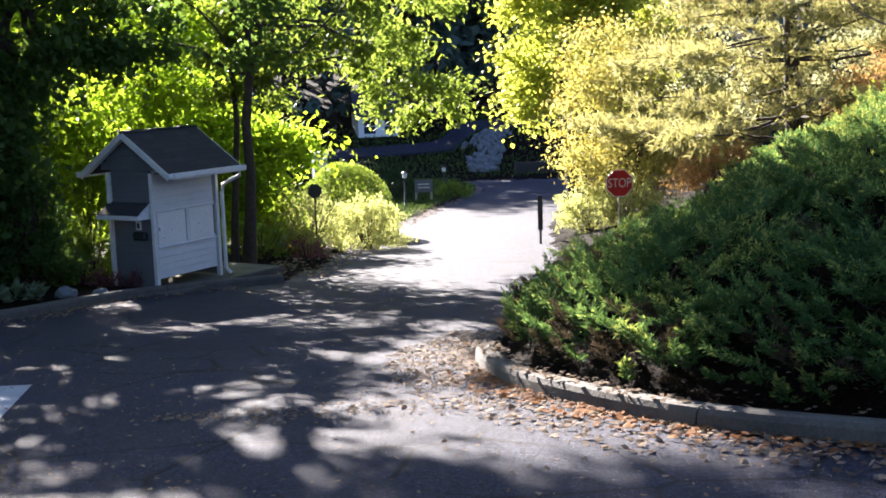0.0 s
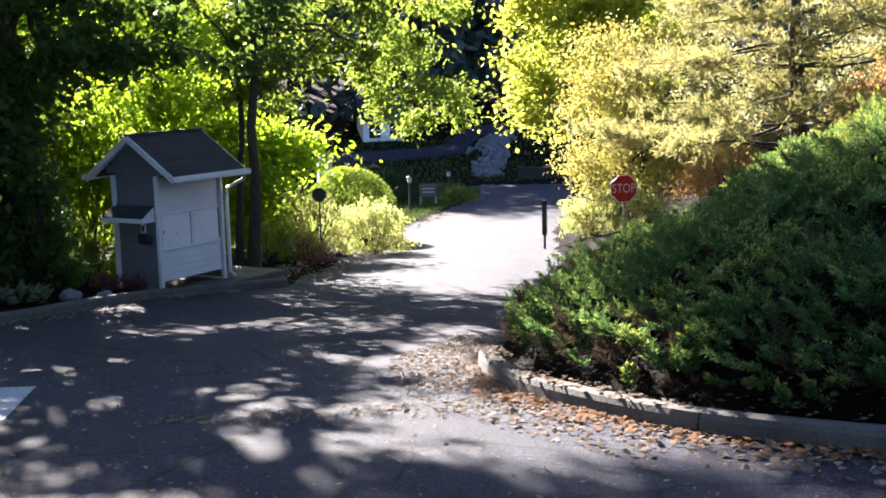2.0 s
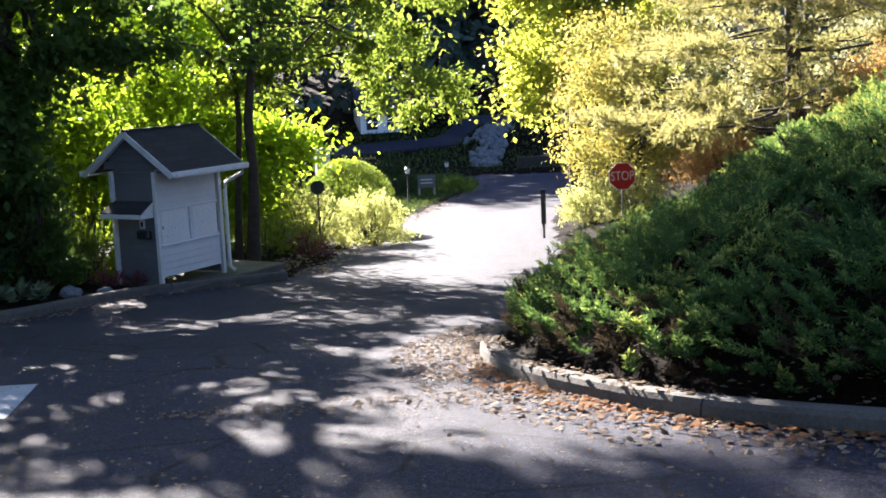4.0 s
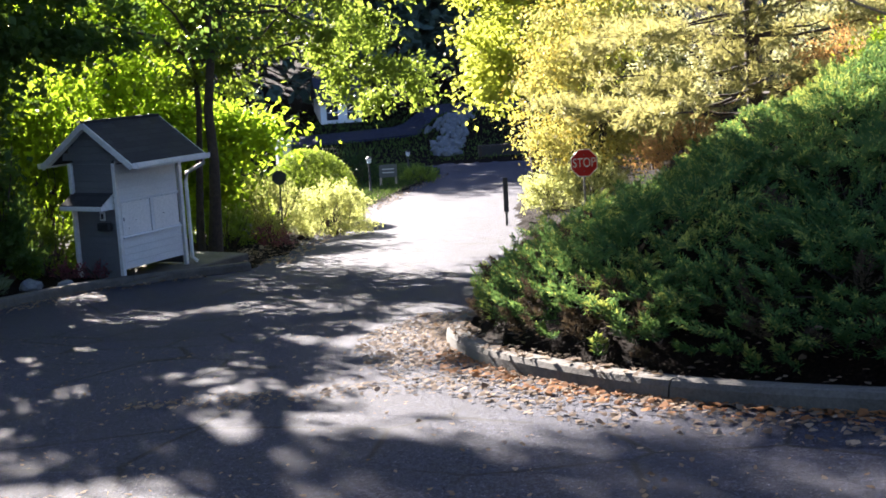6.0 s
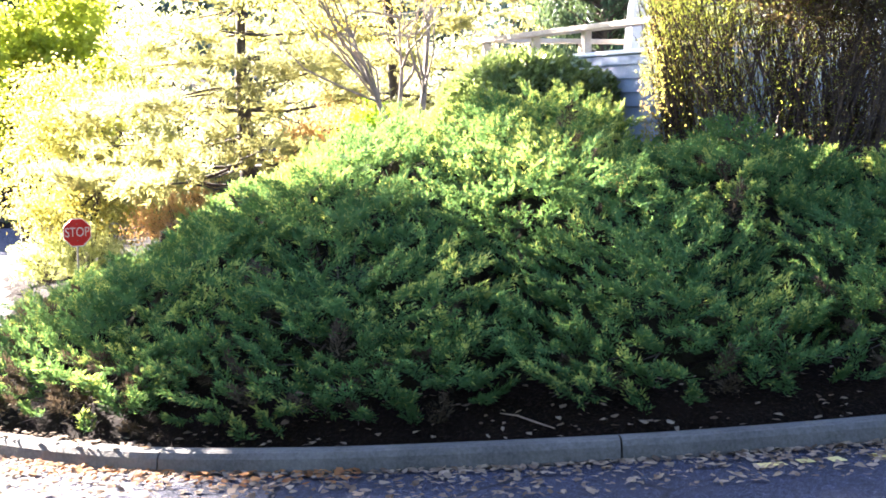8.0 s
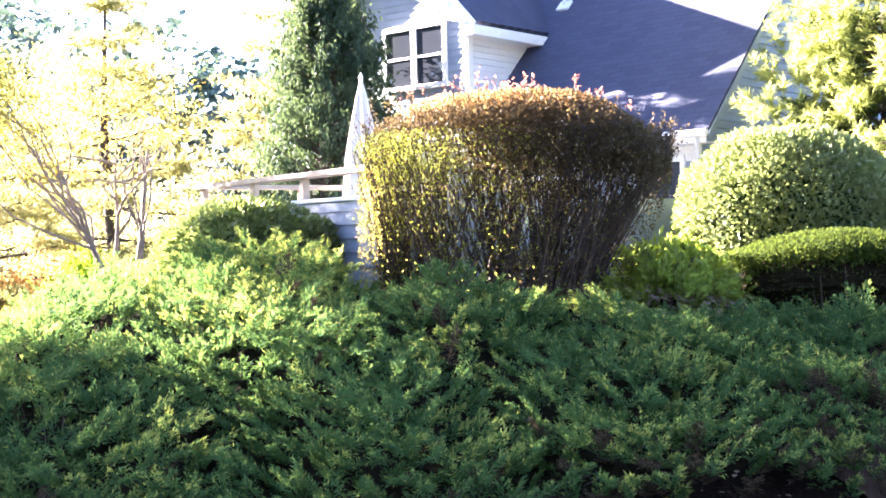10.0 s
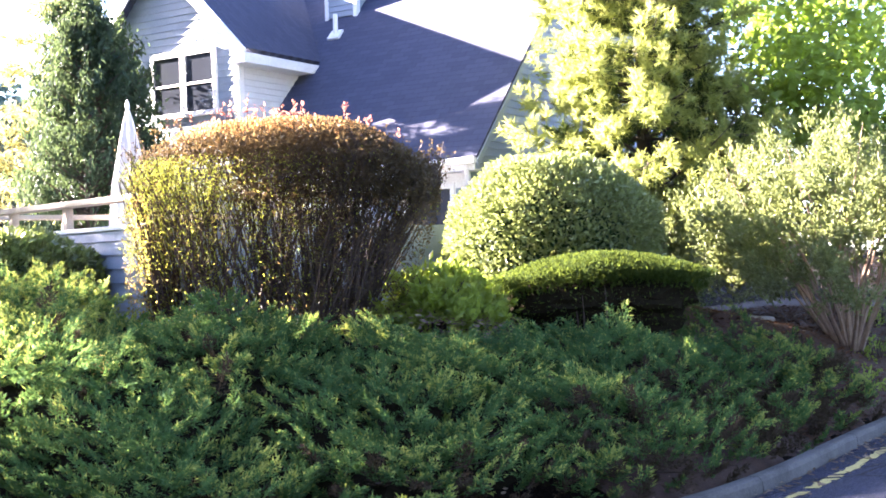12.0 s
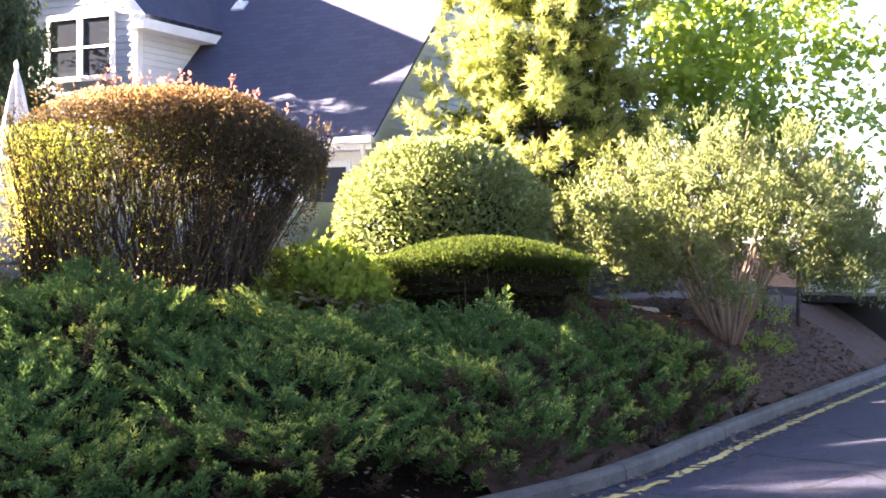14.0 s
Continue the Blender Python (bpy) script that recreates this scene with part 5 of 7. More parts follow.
def red_shrub():
    """A big vase-shaped shrub clipped square: bare fanning stems below, reddening leaves above."""
    rng = rng_of(41)
    c = np.array([9.1, 10.1, 0.80])
    r, top, turn = (1.78, 0.9), 2.52, -50
    ob = thing("red_shrub", c, "large clipped shrub with reddening leaf tips and many bare upright stems", "shrub")

    def outline(P):
        """Set unit-box places (x, y from -1 to 1, z from 0 to 1) into the clipped form."""
        x, y, z = P[:, 0], P[:, 1], P[:, 2]
        east = np.where(x > 0, 0.42, 0.05) * np.clip(1 - z / 0.78, 0, 1) ** 1.4
        shoulder = 1 - np.where(x > 0, 0.20, 0.10) * np.abs(x) ** 3 * np.clip(z - 0.35, 0, 1) / 0.65
        round_in = 1 - np.where(x > 0, 0.12, 0.07) * np.clip((z - 0.72) / 0.28, 0, 1) ** 2
        Q = np.stack([x * r[0] * (1 - east) * round_in, y * r[1] * round_in, z * top * shoulder], 1)
        return turned(c + Q, np.zeros((1, 3)), c, turn)[0]

    # stems fan out of a few crowns
    crowns = np.array([[-0.80, 0.1], [-0.45, -0.2], [-0.12, 0.15], [0.20, -0.1], [0.55, 0.1]])
    paths, twig_paths, L = [], [], []
    for i in range(240):
        k = crowns[rng.integers(0, 5)] + rng.normal(size=2) * [0.07, 0.12]
        e = np.array([np.clip(k[0] * 1.25 + rng.normal() * 0.32, -0.97, 0.97), np.clip(k[1] + rng.normal() * 0.5, -0.95, 0.95)])
        t = np.linspace(0, 1, 8)
        U = np.stack([k[0] + (e[0] - k[0]) * t ** 1.3, k[1] + (e[1] - k[1]) * t ** 1.3, -0.02 + t * rng.uniform(0.80, 0.97)], 1)
        U[1:-1, :2] += np.cumsum(rng.normal(size=(6, 2)), 0) * 0.012
        p = outline(U)
        paths.append((p, rng.uniform(0.007, 0.018) * np.linspace(1, 0.3, 8)))
        for _ in range(9 if e[0] < -0.1 else 11):
            a = rng.uniform(0.08, 1.0) ** 0.85 * 7
            q = np.array([np.interp(a, np.arange(8), p[:, m]) for m in range(3)])
            w = unit(np.r_[rng.normal(size=2) * 0.55, rng.uniform(0.5, 1.2)])
            ln = rng.uniform(0.16, 0.38)
            z1 = min(q[2] + w[2] * ln, c[2] + top * 0.97)
            end = np.array([q[0] + w[0] * ln, q[1] + w[1] * ln, z1])
            twig_paths.append((np.array([q, (q + end) / 2, end]), [0.005, 0.004, 0.002]))
            L.append(q + (end - q) * rng.uniform(0.1, 1.05, (16, 1)) + rng.normal(size=(16, 3)) * 0.018)
    # thin suckers crowding the middle and the east side
    for i in range(170):
        k = np.array([rng.uniform(-0.35, 0.65), rng.uniform(-0.5, 0.6)])
        e = np.array([np.clip(k[0] * 1.15 + rng.normal() * 0.22, -0.9, 0.95), np.clip(k[1] + rng.normal() * 0.3, -0.95, 0.95)])
        t = np.linspace(0, 1, 6)
        U = np.stack([k[0] + (e[0] - k[0]) * t, k[1] + (e[1] - k[1]) * t, -0.02 + t * rng.uniform(0.5, 0.85)], 1)
        U[1:-1, :2] += np.cumsum(rng.normal(size=(4, 2)), 0) * 0.018
        p = outline(U)
        twig_paths.append((p, rng.uniform(0.005, 0.009) * np.linspace(1, 0.4, 6)))
        q = p[1 + rng.integers(0, 5, 14)] + rng.normal(size=(14, 3)) * [0.07, 0.07, 0.12]
        L.append(q)
    V, F = tubes(paths, 5)
    tagged(part("stem_work", V, F, TWIG, ob, "bare brown stems"), kind="stuff")
    V, F = tubes(twig_paths, 3)
    tagged(part("twig_work", V, F, TWIG, ob), kind="stuff")
    L = np.concatenate(L)
    # clipped skin: tight on the top, ragged and thinning down the sides
    n = 84000
    u = unit(rng.normal(size=(n, 3)))
    u[:, 2] = np.abs(u[:, 2])
    u = u * (np.abs(u) ** 5).sum(1)[:, None] ** -0.2
    fine = np.sin(7.0 * u[:, 0] + 4 * u[:, 1]) * np.sin(5.0 * u[:, 2] + 6 * u[:, 1] + 1)
    back = np.interp(u[:, 2] + 0.10 * fine, [0.05, 0.35, 0.58, 0.72, 0.82], [0.01, 0.03, 0.10, 0.50, 1.0])
    front = np.interp(u[:, 2] + 0.10 * fine, [0.05, 0.35, 0.58, 0.72, 0.82], [0.06, 0.15, 0.26, 0.62, 1.0])
    keep = rng.random(n) < np.where((u[:, 1] < 0) & (u[:, 0] > -0.2), front, back)
    keep |= (u[:, 0] < -0.90) & (rng.random(n) < 0.36 + 0.4 * fine)
    keep |= (u[:, 1] > 0.8) & (u[:, 0] < 0.3) & (fine > -0.1) & (rng.random(n) < 0.5)
    u = u[keep]
    u *= 1 - 0.14 * rng.random((len(u), 1)) ** 1.6
    S = outline(u)
    P = np.concatenate([L, S])
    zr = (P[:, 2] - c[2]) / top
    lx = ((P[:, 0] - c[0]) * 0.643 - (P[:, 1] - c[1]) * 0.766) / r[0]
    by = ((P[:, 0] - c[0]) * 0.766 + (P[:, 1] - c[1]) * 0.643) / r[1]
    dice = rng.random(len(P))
    # tips, bronze and yellow follow the sunward side: its glow is put into colour
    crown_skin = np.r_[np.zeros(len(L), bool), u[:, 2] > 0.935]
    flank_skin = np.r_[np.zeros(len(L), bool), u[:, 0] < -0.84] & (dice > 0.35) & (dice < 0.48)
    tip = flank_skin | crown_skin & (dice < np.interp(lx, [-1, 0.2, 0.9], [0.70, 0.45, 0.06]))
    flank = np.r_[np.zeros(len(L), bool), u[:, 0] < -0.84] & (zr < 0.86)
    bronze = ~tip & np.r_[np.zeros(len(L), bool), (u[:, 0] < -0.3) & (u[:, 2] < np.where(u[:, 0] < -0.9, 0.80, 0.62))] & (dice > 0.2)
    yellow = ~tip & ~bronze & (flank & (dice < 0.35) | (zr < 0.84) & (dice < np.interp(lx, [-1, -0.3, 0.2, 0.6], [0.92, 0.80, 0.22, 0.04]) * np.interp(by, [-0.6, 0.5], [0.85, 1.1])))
    for nm, sel, mat, lab, sz in (("foliage", ~tip & ~yellow & ~bronze, L_RED, "dull red-brown leaves", 0.034), ("tip_foliage", tip, L_RED_TIP, "orange-red leaf tips, brightened for the sun on the rim", 0.036), ("bronze_foliage", bronze, L_BRONZE, "golden-brown leaves, sun on the flank in their colour", 0.032), ("yellow_foliage", yellow, L_SUN_YELLOW, "yellow-green leaves", 0.030)):
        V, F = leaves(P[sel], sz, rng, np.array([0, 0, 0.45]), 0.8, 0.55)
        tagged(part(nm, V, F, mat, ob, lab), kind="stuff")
    # dense leaves filling the upper part
    q = rng.uniform(-0.93, 0.93, (12000, 3))
    q[:, 2] = rng.uniform(0.68, 0.96, len(q)) - 0.06 * rng.random(len(q))
    q = q[(q[:, 0] > -0.30) | (q[:, 2] > 0.86) & (q[:, 0] > -0.7)]
    V, F = leaves(outline(q), 0.058, rng, None, 1.0, 0.6)
    tagged(part("inner_foliage", V, F, L_RED, ob, "dull red-brown leaves"), kind="stuff")
    # shoots above the clipped top
    paths, tips = [], []
    for _ in range(50):
        u = np.array([[np.clip(rng.normal() * 0.45 - 0.1, -0.9, 0.8), rng.uniform(-0.8, 0.8), 1.0]])
        p = outline(u)[0]
        e = p + np.r_[rng.normal(size=2) * 0.03, rng.uniform(0.04, 0.20)]
        paths.append((np.array([p - [0, 0, 0.15], p, e]), [0.005, 0.004, 0.002]))
        tips.append(p + (e - p) * rng.random((9, 1)) + rng.normal(size=(9, 3)) * 0.008)
    V, F = tubes(paths, 4)
    tagged(part("shoot_work", V, F, TWIG, ob), kind="stuff")
    V, F = leaves(np.concatenate(tips), 0.05, rng, np.array([0, 0, 0.5]), 0.7, 0.45)
    tagged(part("shoot_foliage", V, F, L_RED_SHOOT, ob, "pinkish red shoots"), kind="stuff")


red_shrub()


def loose_shrub(name, x, y, r, top, n, size, mat, seed, label, nstem=60, z=None, stem_mat=None, lo=0.25, clumps=220, sigma=0.16, wide=0.5, category="shrub", spread=0.8, way=(0, 0, 0.2), root=0.22):
    """A free-growing shrub: many stems from the base, leaf clumps with an uneven outline."""
    rng = rng_of(seed)
    c = np.array([x, y, gz(x, y) if z is None else z])
    ob = thing(name, c, label, category)
    sp = stems(c, r, top, nstem, rng, 0.016 * max(1, top / 2), spread, 0.92, root)
    V, F = tubes(sp, 5)
    tagged(part("stem_work", V, F, stem_mat or TWIG, ob), kind="stuff")
    u = unit(rng.normal(size=(clumps, 3)))
    u[:, 2] = np.abs(u[:, 2])
    q = rng.uniform(0.35, 1.06, clumps)[:, None] ** 0.55
    C = c + u * q * np.array([r[0], r[1], top * (1 - lo)]) + [0, 0, top * lo]
    C[:, 2] -= rng.random(clumps) * top * lo * 0.6
    # leaves stand along shoots that lean outwards and up
    axis = unit(u * 0.7 + np.array([0, 0, 0.5]) + rng.normal(size=u.shape) * 0.45)
    pick = rng.integers(0, clumps, n)
    reach = sigma * rng.uniform(1.4, 3.2, clumps)
    P = C[pick] + axis[pick] * (reach[pick] * rng.uniform(-0.6, 0.6, n))[:, None] + rng.normal(size=(n, 3)) * sigma * 0.42
    V, F = leaves(P, size, rng, axis[pick] * 0.9 + np.array(way), 0.7, wide, flat=0.35)
    tagged(part("foliage", V, F, mat, ob), kind="stuff")
    return ob


loose_shrub("light_green_shrub", 10.42, 9.15, (0.85, 0.7), 0.72, 5200, 0.105, L_MOUND, 51, "low light-green shrub with bare brown stems at its foot", 50, 0.86, lo=0.2, clumps=90, sigma=0.12)
loose_shrub("pale_shrub", 17.15, 7.25, (2.75, 2.5), 3.30, 60000, 0.090, L_PALE, 52, "big loose shrub with pale narrow leaves and tan stems in mulch", 30, gz(17.0, 7.3), TWIG_PALE, 0.43, 620, 0.15, 0.36, spread=0.80, root=0.075)
loose_shrub("pale_shrub", 16.35, 10.2, (0.95, 0.85), 1.75, 9000, 0.09, L_PALE, 53, "loose shrub with pale leaves behind the yew hedge", 60, None, TWIG, 0.42, 160, 0.14, 0.42)
loose_shrub("ground_sprig", 15.5, 6.35, (0.35, 0.3), 0.30, 320, 0.06, L_LIGHT, 54, "small light-green plant at the foot of the shrub", 8, None, None, 0.1, 16, 0.08)
loose_shrub("ground_sprig", 17.6, 7.0, (0.6, 0.4), 0.34, 520, 0.06, L_LIGHT, 55, "small light-green plant at the foot of the shrub", 8, None, None, 0.1, 22, 0.08)
loose_shrub("ground_sprig", 19.8, 7.9, (0.6, 0.4), 0.34, 520, 0.06, L_LIGHT, 56, "small light-green plant in the mulch", 8, None, None, 0.1, 22, 0.08)

# border log and stake
V, F = tubes([(np.array([(15.6, 9.0, gz(15.6, 9.0) + 0.05), (16.6, 8.8, gz(16.6, 8.8) + 0.05), (17.6, 8.7, gz(17.6, 8.7) + 0.05)]), [0.07, 0.075, 0.06])], 8)
solo("border_log", V, F, WOOD_RAIL, "weathered log edging the mulch bed", "log", smooth=True)
zs = gz(21.0, 7.75)
V, F = tubes([([(21.0, 7.75, zs - 0.1), (21.0, 7.75, zs + 1.1)], [0.035, 0.035])], 8)
solo("stake", V, F, BARK, "dark wooden stake in the mulch bed", "stake")


# ---- conifers ----
def needles(tips, ways, k, length, rng, burst, wide):
    """Bottle-brush tufts: needles standing out all round a shoot's end."""
    n = len(tips)
    d = unit(ways[:, None] + rng.normal(size=(n, k, 3)) * burst)
    P = np.repeat(tips[:, None], k, 1) - ways[:, None] * rng.uniform(0, 1.0, (n, k, 1)) * length * 0.9
    return blades(P.reshape(-1, 3), length, rng, d.reshape(-1, 3) * 3, 0.3, wide * 1.3)


def pine(name, x, y, height, r0, reach, seed, mat, label, z=None, first=0.1, levels=16, pads=6, shoots=10, k=14, needle=0.18, wide=0.10, droop=-0.05, burst=0.8, pad=(0.26, 0.10), inner=None, category="tree"):
    """A pine: whorls of limbs, each with flat pads of needle tufts towards its end."""
    rng = rng_of(seed)
    c = np.array([x, y, gz(x, y) if z is None else z])
    ob = thing(name, c, label, category)
    trunk = bent(c - [0, 0, 0.1], c + [0.05 * height * rng.normal() * 0.3, 0, height], rng, 12, 0.04)
    paths, T, W = [], [], []
    for lv in np.linspace(first, 0.97, levels):
        a0 = rng.uniform(0, 6.28)
        for b in range(6):
            a = a0 + b * 6.283 / 6 + rng.normal() * 0.25
            p = c + (trunk[-1] - c) * lv
            ln = reach * (1 - lv) ** 0.75 * rng.uniform(0.6, 1.1) + 0.25
            e = p + np.array([math.cos(a) * ln, math.sin(a) * ln, droop * ln + 0.10 * ln * rng.normal()])
            br = bent(p, e, rng, 6, 0.14)
            br[:, 2] += 0.10 * ln * np.linspace(0, 1, 6) ** 2
            paths.append((br, r0 * 0.22 * (1 - 0.6 * lv) * np.linspace(1, 0.15, 6)))
            m = max(2, int(pads * ln / reach + 1.5))
            for t in rng.uniform(0.30, 1.0, m) ** 0.75:
                q = np.array([np.interp(t, np.linspace(0, 1, 6), br[:, i]) for i in range(3)])
                side = rng.normal(size=3) * [0.14, 0.14, 0.05] * ln * (1.2 - t)
                hub = q + side
                paths.append((np.array([q, (q + hub) / 2 + [0, 0, 0.02], hub]), [0.012, 0.009, 0.005]))
                off = rng.normal(size=(shoots, 3)) * [pad[0], pad[0], pad[1]]
                T.append(hub + off)
                W.append(unit(off / np.array([pad[0], pad[0], pad[1]]) * 0.5 + unit(e - p) * 0.6 + [0, 0, 0.35]))
    T, W = np.concatenate(T), np.concatenate(W)
    V, F = tubes([(trunk, r0 * np.linspace(1, 0.12, 12))], 9)
    part("trunk", V, F, BARK, ob, smooth=True)
    V, F = tubes(paths, 5)
    tagged(part("limb_work", V, F, BARK, ob, smooth=True), kind="stuff")
    V, F = needles(T, W, k, needle, rng, burst, wide)
    tagged(part("needle_foliage", V, F, mat, ob), kind="stuff")
    # a second set of darker needles, nearer the trunk
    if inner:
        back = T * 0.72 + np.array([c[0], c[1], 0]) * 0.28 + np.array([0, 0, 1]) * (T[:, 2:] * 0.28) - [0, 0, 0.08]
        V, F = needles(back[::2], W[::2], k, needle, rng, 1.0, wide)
        tagged(part("inner_needles", V, F, inner, ob, "dark green inner needles"), kind="stuff")
    return ob


pine("pine_tree", 7.85, 27.2, 7.4, 0.22, 5.0, 61, L_PINE, "tall pine with long soft needles and open branches", first=0.12, levels=12, pads=5, shoots=22, k=13, needle=0.19, wide=0.09, pad=(0.30, 0.11))
pine("pine_tree", 13.2, 31.0, 9.0, 0.24, 4.4, 62, L_PINE, "tall pine with long needles standing behind the deck", first=0.08, levels=10, pads=5, shoots=16, pad=(0.36, 0.13), k=12, needle=0.20, wide=0.12)
pine("pine_tree", 19.0, 31.5, 10.0, 0.22, 4.6, 66, L_PINE, "tall open pine behind the cedars", first=0.10, levels=10, pads=5, shoots=14, pad=(0.36, 0.13), k=11, needle=0.22, wide=0.12)
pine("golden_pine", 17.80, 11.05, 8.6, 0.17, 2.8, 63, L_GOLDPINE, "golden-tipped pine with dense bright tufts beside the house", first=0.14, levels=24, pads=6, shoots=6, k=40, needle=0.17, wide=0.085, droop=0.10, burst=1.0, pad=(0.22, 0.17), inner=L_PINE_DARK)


def cedar(x, y, height, r, seed):
    """A narrow upright conifer of hanging flat sprays."""
    rng = rng_of(seed)
    c = np.array([x, y, 1.05])
    ob = thing("upright_cedar", c, "tall narrow dark-green cedar with drooping sprays behind the deck", "tree")
    paths = [(bent(c, c + [0.1, 0, height], rng, 10, 0.03), 0.13 * np.linspace(1, 0.1, 10))]
    T = []
    for _ in range(210):
        lv = rng.uniform(0.08, 0.98)
        a = rng.uniform(0, 6.283)
        ln = r * (1 - lv ** 2.2) * rng.uniform(0.7, 1.12) + 0.12
        p = c + [0.1 * lv, 0, height * lv]
        e = p + np.array([math.cos(a) * ln, math.sin(a) * ln, 0.55 * ln])
        br = bent(p, e, rng, 5, 0.12)
        paths.append((br, 0.03 * np.linspace(1, 0.15, 5)))
        t = rng.uniform(0.35, 1.05, 130)[:, None]
        T.append(p + (e - p) * t + rng.normal(size=(130, 3)) * [0.06, 0.06, 0.12] - [0, 0, 0.06])
    V, F = tubes(paths[:1], 8)
    part("trunk", V, F, BARK, ob)
    V, F = tubes(paths[1:], 5)
    tagged(part("limb_work", V, F, BARK, ob), kind="stuff")
    P = np.concatenate(T)
    V, F = leaves(P, 0.13, rng, np.array([0, 0, -0.75]), 0.5, 0.36)
    tagged(part("foliage", V, F, L_CEDAR, ob), kind="stuff")


cedar(12.1, 18.9, 5.5, 1.25, 64)
cedar(13.2, 20.6, 7.2, 1.3, 65)

# ---- broadleaved trees ----
# crab apple at the back of the bank
tree("crab_apple", (8.6, 19.4, gz(8.6, 19.4)), 2.6, 0.085, [((7.6, 19.0, 3.5), (1.6, 1.3, 0.8)), ((8.8, 19.6, 4.1), (1.4, 1.2, 0.9)), ((6.8, 19.2, 3.2), (0.9, 0.9, 0.6))], 3600, 0.055, L_GOLD, 71,
     "small spreading crab apple with thin yellowing leaves", bark=BARK_GREY, clumps=90, sigma=0.22, limbs=15, trunks=2, wide=0.5, lean=(0.35, 0.1))
# the last two dense lobes are unseen, added to shade the deck wall
tree("crab_apple", (8.35, 19.3, gz(8.35, 19.3)), 2.3, 0.07, [((6.3, 19.7, 3.7), (1.3, 1.1, 0.8)), ((7.2, 20.2, 4.3), (1.5, 1.2, 0.8)), ((5.2, 19.8, 5.0), (0.42, 0.8, 0.62), 14.0), ((5.95, 19.8, 4.3), (0.55, 0.8, 0.75), 9.0)], 20000, 0.066, L_OLIVE, 72,
     "small leaning crab apple with thin olive leaves, two unseen lobes added for shade", bark=BARK_GREY, clumps=190, sigma=0.22, limbs=15, wide=0.55, lean=(-1.0, 0.0))
loose_shrub("bright_green_shrub", 8.5, 21.2, (0.8, 0.7), 1.25, 3200, 0.09, L_BRIGHT, 73, "bright green shrub under the crab apples", 20, None, None, 0.2, 60, 0.16)
# right of the lane
tree("maple_tree", (4.6, 42.5, gz(4.6, 42.5)), 8.5, 0.20, [((3.9, 42.0, 2.2), (2.1, 2.1, 2.4)), ((4.8, 42.5, 5.2), (2.4, 2.4, 2.6)), ((3.2, 41.6, 0.2), (1.0, 1.2, 1.3)), ((6.2, 42.8, 2.6), (2.0, 2.0, 2.6))], 27000, 0.185, L_MAPLE, 74,
     "maple with yellow-green leaves turning gold beside the lane", clumps=200, sigma=0.38, limbs=30, wide=0.8)
tree("golden_tree", (5.6, 34.2, gz(5.6, 34.2)), 4.6, 0.12, [((4.7, 33.8, -0.1), (1.7, 1.5, 1.9)), ((6.2, 34.2, 0.5), (1.8, 1.6, 2.2)), ((4.6, 33.9, 1.6), (1.3, 1.3, 1.2)), ((5.3, 33.6, -1.2), (1.7, 1.3, 0.9))], 22000, 0.115, L_OLIVE, 75,
     "dense small tree with fine olive and golden leaves", clumps=260, sigma=0.26, limbs=30, wide=0.5, extra=(L_GOLD, 5000))
loose_shrub("orange_shrub", 7.0, 29.9, (1.5, 1.0), 1.6, 8000, 0.065, L_ORANGE, 76, "orange-brown autumn shrub behind the stop sign", 40, None, None, 0.2, 150, 0.18)
loose_shrub("orange_shrub", 9.6, 25.6, (1.8, 1.2), 1.9, 6500, 0.075, L_ORANGE, 77, "orange-brown autumn shrub below the pine", 40, None, None, 0.2, 120, 0.2)
loose_shrub("sunlit_shrub", 3.95, 33.0, (0.95, 0.95), 1.35, 7000, 0.07, L_CREAM, 78, "pale sunlit shrub at the edge of the lane", 30, None, None, 0.15, 110, 0.13)
loose_shrub("sunlit_shrub", 4.9, 31.9, (0.9, 0.8), 1.2, 5200, 0.07, L_CREAM, 79, "pale golden shrub beside the stop sign", 30, None, None, 0.15, 90, 0.13)

# left of the lane: the tall tree by the kiosk, its neighbours and the sunlit thicket behind
# oak lobes from z 7 up are unseen, added to shade road and bank
tree("oak_tree", (-4.05, 25.1, gz(-4.05, 25.1)), 9.5, 0.128, [((-4.0, 25.0, 4.6), (3.0, 2.6, 2.2), 0.5), ((-1.9, 26.6, 2.9), (2.3, 2.0, 1.7)), ((-0.7, 27.4, 1.5), (1.1, 1.2, 1.1)), ((-6.6, 24.6, 4.4), (2.6, 2.4, 2.1), 0.15), ((-4.6, 26.5, 7.2), (2.2, 2.2, 1.5), 0.3), ((-5.6, 23.8, 8.0), (2.6, 2.4, 1.2), 1.2), ((-8.6, 23.6, 8.0), (2.0, 2.0, 1.1), 1.0), ((-2.3, 23.4, 8.6), (2.3, 1.8, 0.9), 2.4), ((0.9, 24.4, 7.7), (1.1, 1.1, 0.6), 1.3), ((-0.6, 25.5, 9.8), (2.4, 2.2, 1.4), 0.15), ((-3.8, 24.2, 7.0), (1.5, 1.5, 1.0), 2.6), ((0.2, 24.5, 8.7), (1.7, 1.6, 1.0), 1.5), ((-0.3, 27.0, 0.6), (0.9, 1.0, 0.8)), ((-3.6, 26.0, 2.0), (1.8, 1.4, 1.2))], 72000, 0.135, L_OAK, 81,
     "slender twin-trunked oak with a spreading crown over the lane, unseen top added for shade", clumps=300, sigma=0.22, limbs=46, trunks=2, wide=0.6, lean=(0.5, 0.3))
